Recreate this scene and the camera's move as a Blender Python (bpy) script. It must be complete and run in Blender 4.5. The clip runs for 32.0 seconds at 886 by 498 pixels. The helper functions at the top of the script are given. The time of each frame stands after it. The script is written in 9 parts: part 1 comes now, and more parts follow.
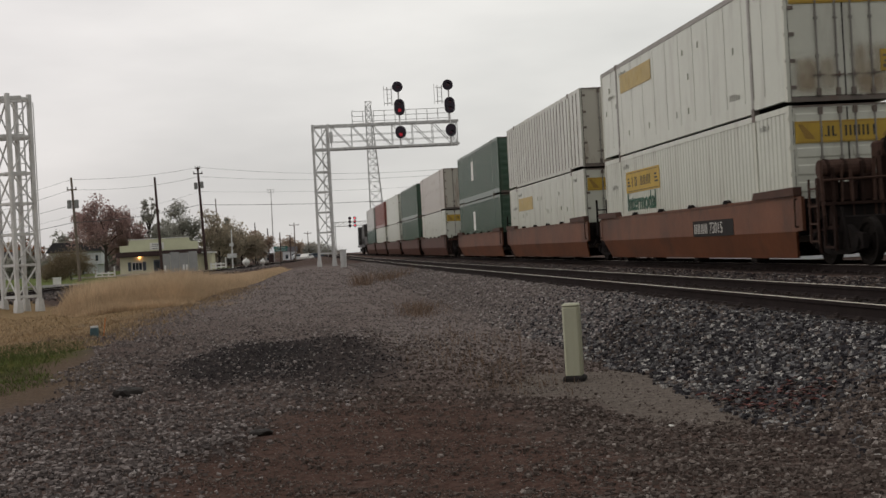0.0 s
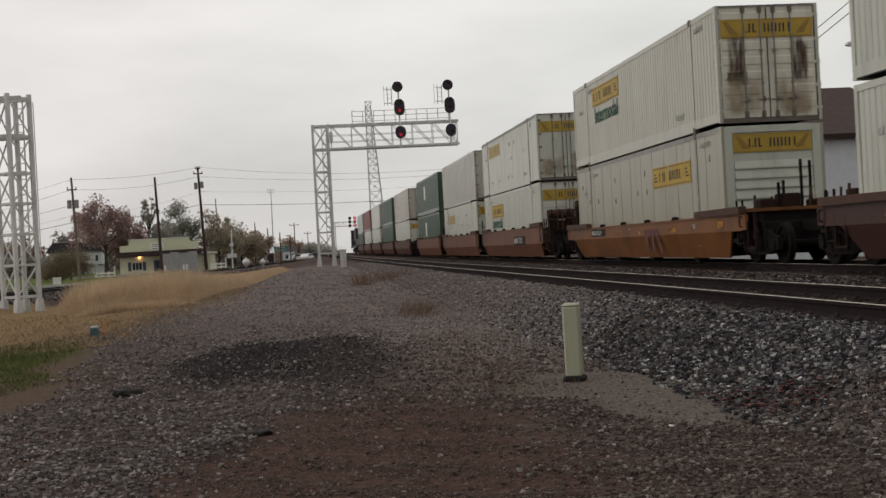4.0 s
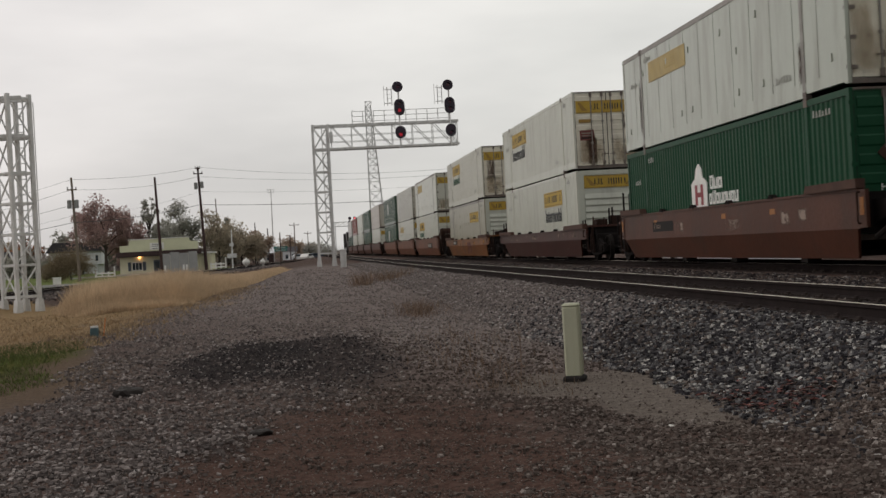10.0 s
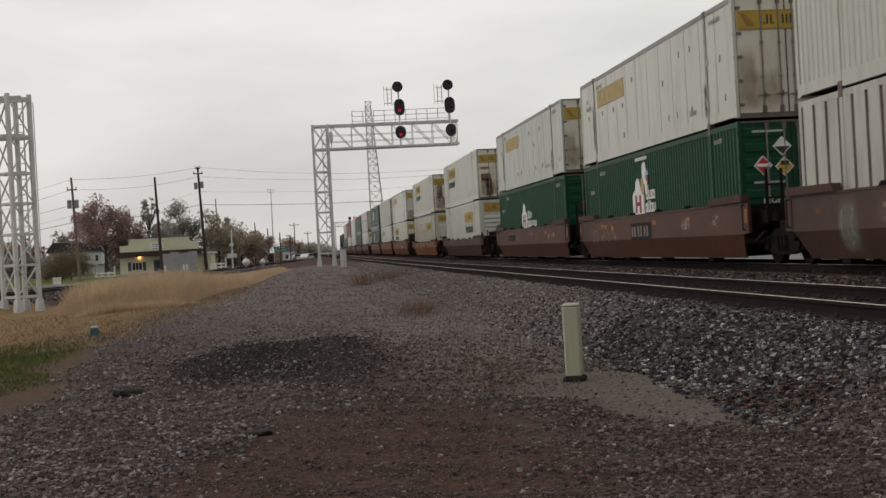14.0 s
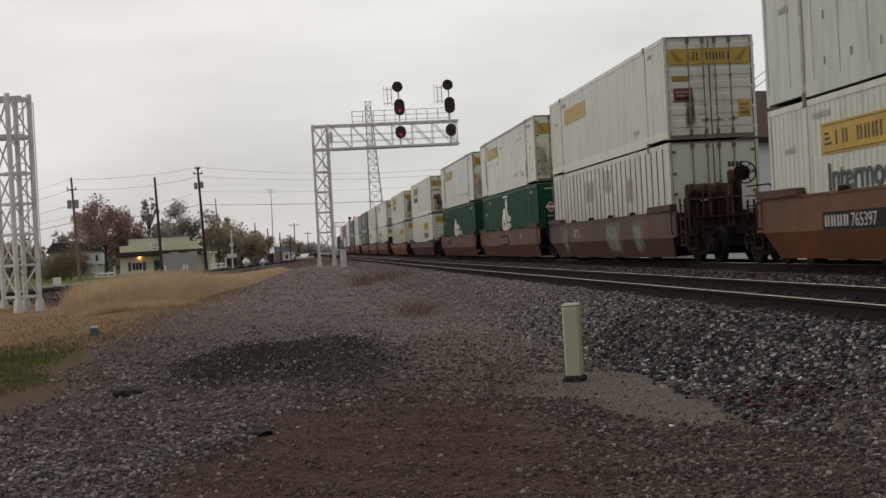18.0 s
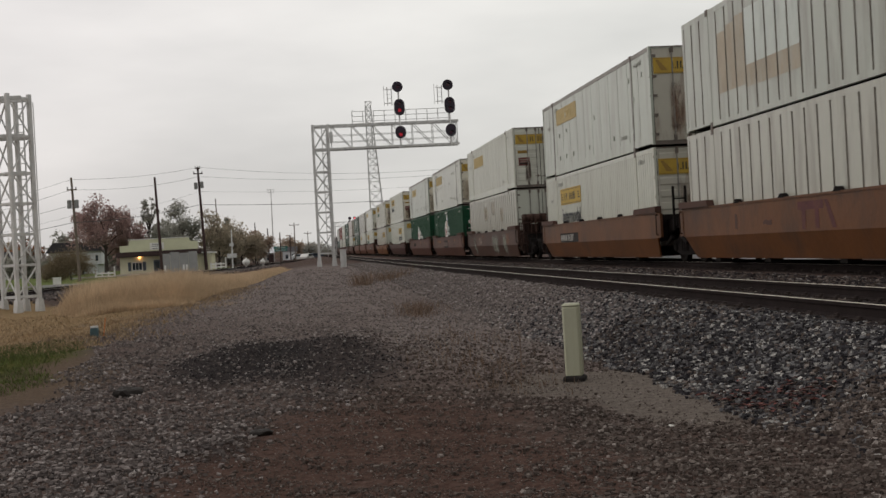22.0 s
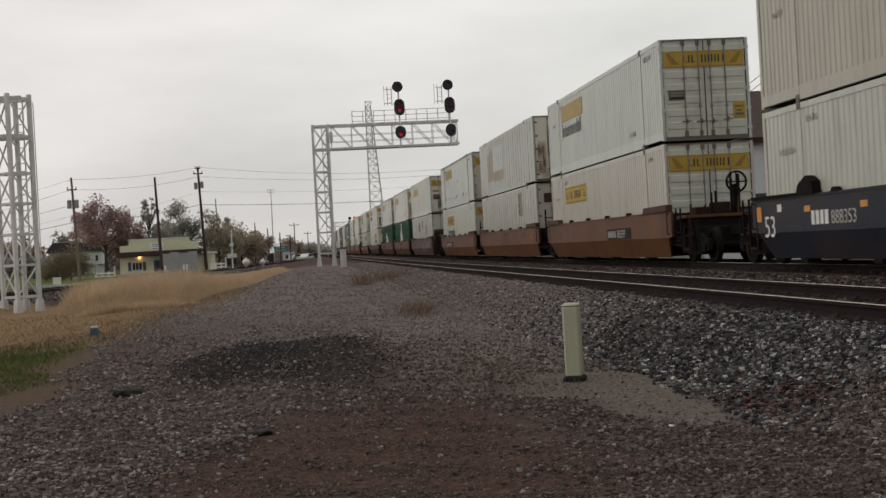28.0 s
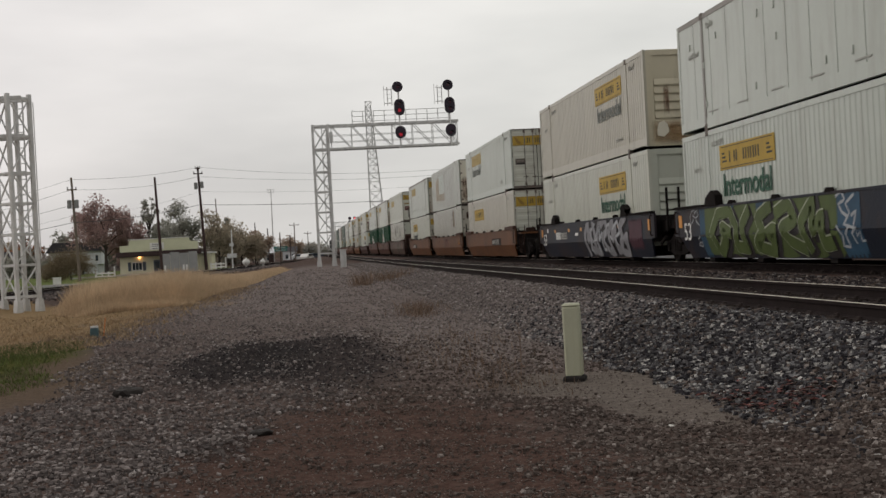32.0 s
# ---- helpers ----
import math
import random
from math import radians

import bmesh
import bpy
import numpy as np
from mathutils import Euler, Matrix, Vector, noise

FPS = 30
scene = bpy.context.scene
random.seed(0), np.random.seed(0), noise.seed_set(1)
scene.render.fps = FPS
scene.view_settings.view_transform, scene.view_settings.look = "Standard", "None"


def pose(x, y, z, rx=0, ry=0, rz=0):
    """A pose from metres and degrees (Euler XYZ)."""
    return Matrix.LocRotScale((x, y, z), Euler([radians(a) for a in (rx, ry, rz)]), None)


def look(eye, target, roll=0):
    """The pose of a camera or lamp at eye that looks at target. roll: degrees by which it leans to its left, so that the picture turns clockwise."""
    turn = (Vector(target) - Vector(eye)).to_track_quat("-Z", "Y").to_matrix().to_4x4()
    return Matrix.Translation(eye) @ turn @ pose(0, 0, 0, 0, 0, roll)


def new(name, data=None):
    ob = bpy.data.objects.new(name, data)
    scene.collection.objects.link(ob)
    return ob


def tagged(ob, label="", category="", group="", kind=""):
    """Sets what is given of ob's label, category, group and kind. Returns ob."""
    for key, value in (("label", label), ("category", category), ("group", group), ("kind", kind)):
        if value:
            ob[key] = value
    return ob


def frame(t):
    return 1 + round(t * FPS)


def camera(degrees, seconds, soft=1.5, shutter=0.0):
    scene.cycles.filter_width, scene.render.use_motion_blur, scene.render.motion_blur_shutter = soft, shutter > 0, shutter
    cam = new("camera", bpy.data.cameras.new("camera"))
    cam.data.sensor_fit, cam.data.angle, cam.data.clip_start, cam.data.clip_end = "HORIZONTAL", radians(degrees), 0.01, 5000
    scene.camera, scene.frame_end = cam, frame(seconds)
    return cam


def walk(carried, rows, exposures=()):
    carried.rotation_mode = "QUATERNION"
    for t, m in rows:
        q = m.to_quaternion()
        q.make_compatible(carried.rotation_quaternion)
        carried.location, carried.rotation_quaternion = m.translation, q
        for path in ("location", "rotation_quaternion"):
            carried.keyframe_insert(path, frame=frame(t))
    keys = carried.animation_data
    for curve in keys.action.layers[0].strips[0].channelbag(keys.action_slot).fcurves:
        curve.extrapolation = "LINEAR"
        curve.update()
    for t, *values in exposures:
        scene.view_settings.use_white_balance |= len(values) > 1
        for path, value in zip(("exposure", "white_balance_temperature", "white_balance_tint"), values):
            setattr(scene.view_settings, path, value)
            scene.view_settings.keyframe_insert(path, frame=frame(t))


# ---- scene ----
cam = camera(38.744, 32.0, soft=1.5, shutter=0.3)
EYE = (0.0, 0.0, 0.78)
YAW, PITCH, ROLL = radians(6.3087), radians(-0.0664), -3.1026
AIM = (EYE[0] + math.sin(YAW) * math.cos(PITCH), EYE[1] + math.cos(YAW) * math.cos(PITCH), EYE[2] + math.sin(PITCH))
walk(cam, [(0.0, look(EYE, AIM, ROLL)), (32.0, look(EYE, AIM, ROLL))], exposures=[(0.0, 0.08), (32.0, 0.08)])

# ---------------------------------------------------------------- light
SUN_EL, SUN_AZ = 28.0, 288.0          # soft sun behind a closed cloud cover, from the left and a little ahead
world = bpy.data.worlds.new("overcast_sky")
scene.world = world
world.use_nodes = True
wn, wl = world.node_tree.nodes, world.node_tree.links
wn.clear()
w_out = wn.new("ShaderNodeOutputWorld")
w_bg = wn.new("ShaderNodeBackground")
w_sky = wn.new("ShaderNodeTexSky")
w_sky.sky_type, w_sky.sun_disc = "NISHITA", False
w_sky.sun_elevation, w_sky.sun_rotation = radians(SUN_EL), radians(SUN_AZ)
w_sky.dust_density, w_sky.air_density = 4.0, 1.0
w_mul = wn.new("ShaderNodeMix")
w_mul.data_type, w_mul.blend_type = "RGBA", "MULTIPLY"
w_mul.inputs["Factor"].default_value = 1.0
w_mul.inputs["B"].default_value = (0.1, 0.1, 0.1, 1)
w_tc = wn.new("ShaderNodeTexCoord")
w_map = wn.new("ShaderNodeMapping")
w_map.inputs["Scale"].default_value = (1.0, 1.0, 3.4)
w_no = wn.new("ShaderNodeTexNoise")
w_no.inputs["Scale"].default_value, w_no.inputs["Detail"].default_value = 2.6, 5.0
w_no.inputs["Roughness"].default_value = 0.5
w_ramp = wn.new("ShaderNodeValToRGB")
w_ramp.color_ramp.elements[0].position, w_ramp.color_ramp.elements[0].color = 0.30, (0.664, 0.653, 0.636, 1)
w_ramp.color_ramp.elements[1].position, w_ramp.color_ramp.elements[1].color = 0.66, (0.919, 0.892, 0.860, 1)
w_mix = wn.new("ShaderNodeMix")
w_mix.data_type = "RGBA"
w_mix.inputs["Factor"].default_value = 0.93
wl.new(w_sky.outputs[0], w_mul.inputs["A"])
wl.new(w_tc.outputs["Generated"], w_map.inputs["Vector"])
wl.new(w_map.outputs[0], w_no.inputs["Vector"])
wl.new(w_no.outputs["Fac"], w_ramp.inputs["Fac"])
wl.new(w_mul.outputs["Result"], w_mix.inputs["A"])
wl.new(w_ramp.outputs["Color"], w_mix.inputs["B"])
# the cloud cover is thinner, and brighter, on the sun's side of the sky
w_xyz = wn.new("ShaderNodeSeparateXYZ")
w_side = wn.new("ShaderNodeMapRange")
w_side.inputs["From Min"].default_value, w_side.inputs["From Max"].default_value = -1.0, 1.0
w_side.inputs["To Min"].default_value, w_side.inputs["To Max"].default_value = 0.70, 0.96
w_scale = wn.new("ShaderNodeVectorMath")
w_scale.operation = "SCALE"
wl.new(w_tc.outputs["Generated"], w_xyz.inputs[0])
wl.new(w_xyz.outputs["Y"], w_side.inputs["Value"])
wl.new(w_mix.outputs["Result"], w_scale.inputs[0])
w_low = wn.new("ShaderNodeMapRange")
w_low.interpolation_type = "SMOOTHSTEP"
w_low.inputs["From Min"].default_value, w_low.inputs["From Max"].default_value = -0.02, 0.13
w_low.inputs["To Min"].default_value, w_low.inputs["To Max"].default_value = 0.80, 1.0
wl.new(w_xyz.outputs["Z"], w_low.inputs["Value"])
w_prod = wn.new("ShaderNodeMath")
w_prod.operation = "MULTIPLY"
wl.new(w_side.outputs[0], w_prod.inputs[0])
wl.new(w_low.outputs[0], w_prod.inputs[1])
wl.new(w_prod.outputs[0], w_scale.inputs["Scale"])
# the clouds are a touch warmer towards the sun
w_east = wn.new("ShaderNodeMapRange")
w_east.interpolation_type = "SMOOTHSTEP"
w_east.inputs["From Min"].default_value, w_east.inputs["From Max"].default_value = -0.30, 0.30
wl.new(w_xyz.outputs["X"], w_east.inputs["Value"])
w_warm = wn.new("ShaderNodeMix")
w_warm.data_type = "RGBA"
w_warm.inputs["A"].default_value, w_warm.inputs["B"].default_value = (1.016, 0.998, 1.012, 1), (0.990, 1.004, 0.992, 1)
wl.new(w_east.outputs[0], w_warm.inputs["Factor"])
w_tint = wn.new("ShaderNodeVectorMath")
w_tint.operation = "MULTIPLY"
wl.new(w_scale.outputs[0], w_tint.inputs[0])
wl.new(w_warm.outputs["Result"], w_tint.inputs[1])
wl.new(w_tint.outputs[0], w_bg.inputs["Color"])
w_bg.inputs["Strength"].default_value = 1.0
wl.new(w_bg.outputs[0], w_out.inputs["Surface"])

sun = new("sun", bpy.data.lights.new("sun", "SUN"))
sun.data.energy, sun.data.angle, sun.data.color = 0.4, radians(30), (1.0, 0.95, 0.88)
sun.matrix_world = look((math.sin(radians(SUN_AZ)) * 60, math.cos(radians(SUN_AZ)) * 60, 60 * math.tan(radians(SUN_EL))), (0, 0, 0))

# ---------------------------------------------------------------- materials


def material(name, base, rough=0.6, metal=0.0, var=0.12, scale=3.0, bump=0.0, bscale=40.0, dirt=None, dirt_amt=0.0,
             dscale=(1, 1, 1), dlo=0.50, dhi=0.74, object_random=0.0, island_random=0.0, emit=None, emit_s=0.0, spec=0.4):
    """Base colour with two scales of noise, an optional dirt colour in stretched noise, and fine relief."""
    m = bpy.data.materials.new(name)
    m.use_nodes = True
    n, l = m.node_tree.nodes, m.node_tree.links
    b = n["Principled BSDF"]
    b.inputs["Roughness"].default_value, b.inputs["Metallic"].default_value = rough, metal
    b.inputs["Specular IOR Level"].default_value = spec
    tc = n.new("ShaderNodeTexCoord")
    n1 = n.new("ShaderNodeTexNoise")
    n1.inputs["Scale"].default_value, n1.inputs["Detail"].default_value = scale, 6
    l.new(tc.outputs["Object"], n1.inputs["Vector"])
    n2 = n.new("ShaderNodeTexNoise")
    n2.inputs["Scale"].default_value, n2.inputs["Detail"].default_value = scale * 9, 3
    l.new(tc.outputs["Object"], n2.inputs["Vector"])
    add = n.new("ShaderNodeMath")
    add.operation = "MULTIPLY_ADD"
    add.inputs[1].default_value = 0.45
    l.new(n2.outputs["Fac"], add.inputs[0])
    l.new(n1.outputs["Fac"], add.inputs[2])
    val = add.outputs[0]
    for amount, kind in ((object_random, "ShaderNodeObjectInfo"), (island_random, "ShaderNodeNewGeometry")):
        if amount:
            oi = n.new(kind)
            sc = n.new("ShaderNodeMath")
            sc.operation = "MULTIPLY_ADD"
            sc.inputs[1].default_value = amount
            l.new(oi.outputs["Random" if kind == "ShaderNodeObjectInfo" else "Random Per Island"], sc.inputs[0])
            l.new(val, sc.inputs[2])
            val = sc.outputs[0]
    mid = 0.5 + 0.225 + object_random / 2 + island_random / 2
    mr = n.new("ShaderNodeMapRange")
    mr.inputs["From Min"].default_value, mr.inputs["From Max"].default_value = mid - 0.5, mid + 0.5
    mr.inputs["To Min"].default_value, mr.inputs["To Max"].default_value = 1 - 1.8 * var, 1 + 1.8 * var
    l.new(val, mr.inputs["Value"])
    mul = n.new("ShaderNodeVectorMath")
    mul.operation = "SCALE"
    mul.inputs[0].default_value = base
    l.new(mr.outputs[0], mul.inputs["Scale"])
    col = mul.outputs[0]
    if dirt is not None:
        mp = n.new("ShaderNodeMapping")
        mp.inputs["Scale"].default_value = dscale
        l.new(tc.outputs["Object"], mp.inputs["Vector"])
        n3 = n.new("ShaderNodeTexNoise")
        n3.inputs["Scale"].default_value, n3.inputs["Detail"].default_value, n3.inputs["Roughness"].default_value = 1.0, 7, 0.62
        l.new(mp.outputs[0], n3.inputs["Vector"])
        mr2 = n.new("ShaderNodeMapRange")
        mr2.inputs["From Min"].default_value, mr2.inputs["From Max"].default_value = dlo, dhi
        mr2.inputs["To Max"].default_value = dirt_amt
        l.new(n3.outputs["Fac"], mr2.inputs["Value"])
        mx = n.new("ShaderNodeMix")
        mx.data_type = "RGBA"
        l.new(mr2.outputs[0], mx.inputs["Factor"])
        l.new(col, mx.inputs["A"])
        mx.inputs["B"].default_value = (*dirt, 1)
        col = mx.outputs["Result"]
    l.new(col, b.inputs["Base Color"])
    if bump:
        n4 = n.new("ShaderNodeTexNoise")
        n4.inputs["Scale"].default_value, n4.inputs["Detail"].default_value = bscale, 4
        l.new(tc.outputs["Object"], n4.inputs["Vector"])
        bp = n.new("ShaderNodeBump")
        bp.inputs["Strength"].default_value, bp.inputs["Distance"].default_value = bump, 0.02
        l.new(n4.outputs["Fac"], bp.inputs["Height"])
        l.new(bp.outputs[0], b.inputs["Normal"])
    if emit is not None:
        b.inputs["Emission Color"].default_value, b.inputs["Emission Strength"].default_value = (*emit, 1), emit_s
    return m


def stone_mix(name, stops, calm=0.76):
    """Stones that differ one by one, dark to pale, with a little grain."""
    m = bpy.data.materials.new(name)
    m.use_nodes = True
    n, l = m.node_tree.nodes, m.node_tree.links
    b = n["Principled BSDF"]
    b.inputs["Roughness"].default_value, b.inputs["Specular IOR Level"].default_value = 0.9, 0.08
    ge = n.new("ShaderNodeNewGeometry")
    tc = n.new("ShaderNodeTexCoord")
    no = n.new("ShaderNodeTexNoise")
    no.inputs["Scale"].default_value, no.inputs["Detail"].default_value = 70, 4
    l.new(tc.outputs["Object"], no.inputs["Vector"])
    ad = n.new("ShaderNodeMath")
    ad.operation = "MULTIPLY_ADD"
    ad.inputs[1].default_value = 0.35
    l.new(no.outputs["Fac"], ad.inputs[0])
    l.new(ge.outputs["Random Per Island"], ad.inputs[2])
    sb = n.new("ShaderNodeMath")
    sb.operation = "SUBTRACT"
    sb.inputs[1].default_value = 0.175
    l.new(ad.outputs[0], sb.inputs[0])
    r = n.new("ShaderNodeValToRGB")
    while len(r.color_ramp.elements) < len(stops):
        r.color_ramp.elements.new(0.5)
    mid = [sum(c[i] for _, c in stops[:-1]) / (len(stops) - 1) for i in range(3)]
    for e, (p, c) in zip(r.color_ramp.elements, stops):
        e.position, e.color = p, (*(1.60 * (m + calm * (q - m)) for q, m in zip(c, mid)), 1)
    l.new(sb.outputs[0], r.inputs["Fac"])
    l.new(r.outputs["Color"], b.inputs["Base Color"])
    return m


def soft_patch(name, base, cover=0.5, scale=(3, 3, 3), rough=0.8, amount=1.0, blur=0.08):
    """A worn or stained patch that thins out towards its edges and in blotches."""
    m = bpy.data.materials.new(name)
    m.use_nodes = True
    n, l = m.node_tree.nodes, m.node_tree.links
    b = n["Principled BSDF"]
    b.inputs["Roughness"].default_value, b.inputs["Specular IOR Level"].default_value = rough, 0.2
    tc = n.new("ShaderNodeTexCoord")
    mp = n.new("ShaderNodeMapping")
    mp.inputs["Scale"].default_value = scale
    l.new(tc.outputs["Object"], mp.inputs["Vector"])
    no = n.new("ShaderNodeTexNoise")
    no.inputs["Scale"].default_value, no.inputs["Detail"].default_value, no.inputs["Roughness"].default_value = 1.0, 6, 0.65
    l.new(mp.outputs[0], no.inputs["Vector"])
    sb = n.new("ShaderNodeVectorMath")
    sb.operation = "SUBTRACT"
    l.new(tc.outputs["Generated"], sb.inputs[0])
    sb.inputs[1].default_value = (0.5, 0.5, 0.5)
    ab = n.new("ShaderNodeVectorMath")
    ab.operation = "ABSOLUTE"
    l.new(sb.outputs[0], ab.inputs[0])
    sp = n.new("ShaderNodeSeparateXYZ")
    l.new(ab.outputs[0], sp.inputs[0])
    # the patch is thin along one axis; the larger offset of the other two fades it
    fade = None
    for ax in ("X", "Y", "Z"):
        mr = n.new("ShaderNodeMapRange")
        mr.interpolation_type = "SMOOTHSTEP"
        mr.inputs["From Min"].default_value, mr.inputs["From Max"].default_value = 0.22, 0.49
        mr.inputs["To Min"].default_value, mr.inputs["To Max"].default_value = 1.0, 0.0
        l.new(sp.outputs[ax], mr.inputs["Value"])
        k = mr.outputs[0]
        if (ax == "X" and "sill" in name) or (ax == "Y" and "sill" not in name):
            continue
        if fade is None:
            fade = k
        else:
            mu = n.new("ShaderNodeMath")
            mu.operation = "MULTIPLY"
            l.new(fade, mu.inputs[0])
            l.new(k, mu.inputs[1])
            fade = mu.outputs[0]
    cv = n.new("ShaderNodeMapRange")
    cv.inputs["From Min"].default_value, cv.inputs["From Max"].default_value = 0.70 - 0.25 * cover - blur, 0.70 - 0.25 * cover + blur
    cv.inputs["To Max"].default_value = amount
    l.new(no.outputs["Fac"], cv.inputs["Value"])
    al = n.new("ShaderNodeMath")
    al.operation = "MULTIPLY"
    l.new(fade, al.inputs[0])
    l.new(cv.outputs[0], al.inputs[1])
    l.new(al.outputs[0], b.inputs["Alpha"])
    b.inputs["Base Color"].default_value = (*base, 1)
    return m


STREAK = (2.2, 2.2, 0.35)
GRIME = (0.16, 0.13, 0.10)
RUST = (0.13, 0.045, 0.018)


def paint(name, base, grime=0.35, rust=False, rough=0.30, lo=0.50, hi=0.74, spec=0.55):
    return material(name, tuple(0.93 * q for q in base), rough, var=0.05, scale=0.7, bump=0.12, bscale=9, spec=spec, dirt=RUST if rust else GRIME, dirt_amt=grime, dscale=STREAK, dlo=lo, dhi=hi)


M_WHITE = paint("white_container_paint", (0.51, 0.53, 0.455), 0.40)
M_CREAM = paint("cream_container_paint", (0.45, 0.45, 0.37), 0.36)
M_DUSTY = paint("dusty_beige_container_paint", (0.335, 0.325, 0.245), 0.40)
M_MARKS = material("faint_grey_marks", (0.37, 0.375, 0.345), 0.7, var=0.15)
M_RIBWHITE = paint("weathered_ribbed_white_paint", (0.455, 0.46, 0.395), 0.6, lo=0.47, hi=0.70)
M_CHALK = paint("chalky_green_white_paint", (0.435, 0.475, 0.41), 0.5, lo=0.47, hi=0.72)
M_RIBMINT = paint("weathered_mint_ribbed_paint", (0.415, 0.445, 0.385), 0.6, lo=0.47, hi=0.70)
M_SAND = paint("warm_sand_container_paint", (0.425, 0.405, 0.325), 0.40)
M_BLUSH = paint("faintly_pink_white_paint", (0.49, 0.475, 0.405), 0.40)
M_YELCREAM = paint("yellowed_cream_paint", (0.56, 0.51, 0.375), 0.45, rough=0.45)
M_MINT = paint("mint_white_container_paint", (0.50, 0.545, 0.49), 0.30)
M_GREY = paint("grey_container_paint", (0.38, 0.37, 0.34), 0.4)
M_BEIGE = paint("beige_container_paint", (0.36, 0.31, 0.26), 0.35)
M_GREEN = paint("green_container_paint", (0.0065, 0.058, 0.026), 0.10, rough=0.5, spec=0.2)
# greyed green: the haze over the far boxes is put into the paint
M_GREENB = paint("haze_dulled_green_paint", (0.040, 0.085, 0.055), 0.25)
M_RED = paint("red_container_paint", (0.22, 0.055, 0.04), 0.3)
M_TEAL = paint("dark_green_grey_paint", (0.07, 0.12, 0.10), 0.3)
M_RUSTY = paint("rust_stained_white_paint", (0.47, 0.45, 0.38), 0.75, True, 0.6, 0.50, 0.68)
M_DOORCREAM = paint("cream_stained_door_paint", (0.69, 0.66, 0.545), 0.45, False, 0.5, 0.50, 0.76)
M_DOORW = paint("stained_white_door_paint", (0.56, 0.57, 0.49), 0.45, False, 0.5, 0.50, 0.76)
M_GROOVE = material("grey_brown_recess_paint", (0.27, 0.245, 0.21), 0.8, var=0.25, scale=2, dirt=(0.10, 0.07, 0.05), dirt_amt=0.6, dscale=(3, 3, 0.6))
M_TRIM = material("weathered_grey_trim", (0.30, 0.29, 0.27), 0.6, var=0.15, scale=2, dirt=(0.10, 0.08, 0.06), dirt_amt=0.6, dscale=(2, 0.5, 2))
M_SEAM = material("dark_seam_paint", (0.24, 0.24, 0.225), 0.7, var=0.15)
M_EDGE = material("worn_edge_steel", (0.13, 0.11, 0.095), 0.6, var=0.25, scale=2, dirt=RUST, dirt_amt=0.5, dscale=(3, 3, 1))
M_ROD = material("weathered_steel_rod", (0.21, 0.20, 0.18), 0.6, 0.2, var=0.2)
M_YELLOW = material("yellow_banner", (0.43, 0.285, 0.035), 0.55, var=0.12, scale=2.5, dirt=(0.25, 0.16, 0.05), dirt_amt=0.5, dscale=(3, 3, 1))
M_FADED = material("faded_yellow_banner", (0.42, 0.32, 0.13), 0.6, var=0.12, scale=2.5, dirt=(0.45, 0.38, 0.22), dirt_amt=0.6, dscale=(3, 3, 1))
M_BLACK = material("black_lettering", (0.03, 0.03, 0.025), 0.6, var=0.15)
M_INTER = material("weathered_black_lettering", (0.065, 0.07, 0.07), 0.65, var=0.25, scale=5)
M_GREYLET = material("greyed_lettering", (0.19, 0.205, 0.19), 0.7, var=0.3, scale=6)
M_DKGREEN = material("dark_green_lettering", (0.02, 0.085, 0.05), 0.6, var=0.15)
M_WLETTER = material("white_lettering", (0.75, 0.75, 0.72), 0.6, var=0.1)
M_REFLECT = material("amber_reflector", (0.30, 0.115, 0.025), 0.5, var=0.2, scale=5)
M_AMBER = material("bright_amber_reflector", (0.62, 0.27, 0.05), 0.4, var=0.1, scale=5)
M_BANNERSH = material("brown_shaded_banner", (0.27, 0.165, 0.035), 0.6, var=0.2, scale=4)
M_PLATE = material("black_number_panel", (0.022, 0.020, 0.019), 0.7, var=0.2, spec=0.12)
M_BIGLETTER = material("chalky_brown_lettering", (0.23, 0.175, 0.145), 0.7, var=0.35, scale=5)
M_CARLETTER = material("dulled_white_lettering", (0.43, 0.42, 0.39), 0.65, var=0.25, scale=6)
M_PLACRED = material("red_placard", (0.13, 0.030, 0.025), 0.6, var=0.35, scale=5)
M_PALEBLUE = material("pale_blue_letter", (0.35, 0.50, 0.62), 0.5, var=0.05)


def car_paint(name, base):
    return material(name, (0.78 * base[0], (0.61 if base[0] < 0.14 else 0.66) * base[1], 0.52 * base[2]) if base[2] < base[0] else base, 0.5, spec=0.22, var=0.24, scale=0.6, bump=0.25, bscale=12, dirt=(0.046, 0.027, 0.020), dirt_amt=0.65, dscale=(1.2, 0.75, 0.5), dlo=0.47, dhi=0.66)


M_CAR = {"red": car_paint("red_brown_car_paint", (0.102, 0.048, 0.034)),
         "rust": car_paint("orange_red_car_paint", (0.175, 0.078, 0.048)),
         "brown": car_paint("brown_car_paint", (0.110, 0.056, 0.041)),
         "dark": car_paint("dark_red_car_paint", (0.070, 0.032, 0.029)),
         "orange": car_paint("orange_brown_car_paint", (0.225, 0.102, 0.034)),
         "tan": car_paint("faded_orange_car_paint", (0.160, 0.075, 0.034)),
         "grey": car_paint("dusty_brown_car_paint", (0.092, 0.062, 0.051)),
         "blue": car_paint("navy_blue_car_paint", (0.0125, 0.017, 0.029))}
M_UNDER = material("black_running_gear", (0.014, 0.012, 0.0115), 0.85, var=0.3, scale=3, spec=0.06, dirt=(0.027, 0.019, 0.016), dirt_amt=0.5, dscale=(2, 2, 2))
M_GUIDE = material("rusted_sill_guide", (0.066, 0.031, 0.021), 0.8, var=0.25, scale=2)
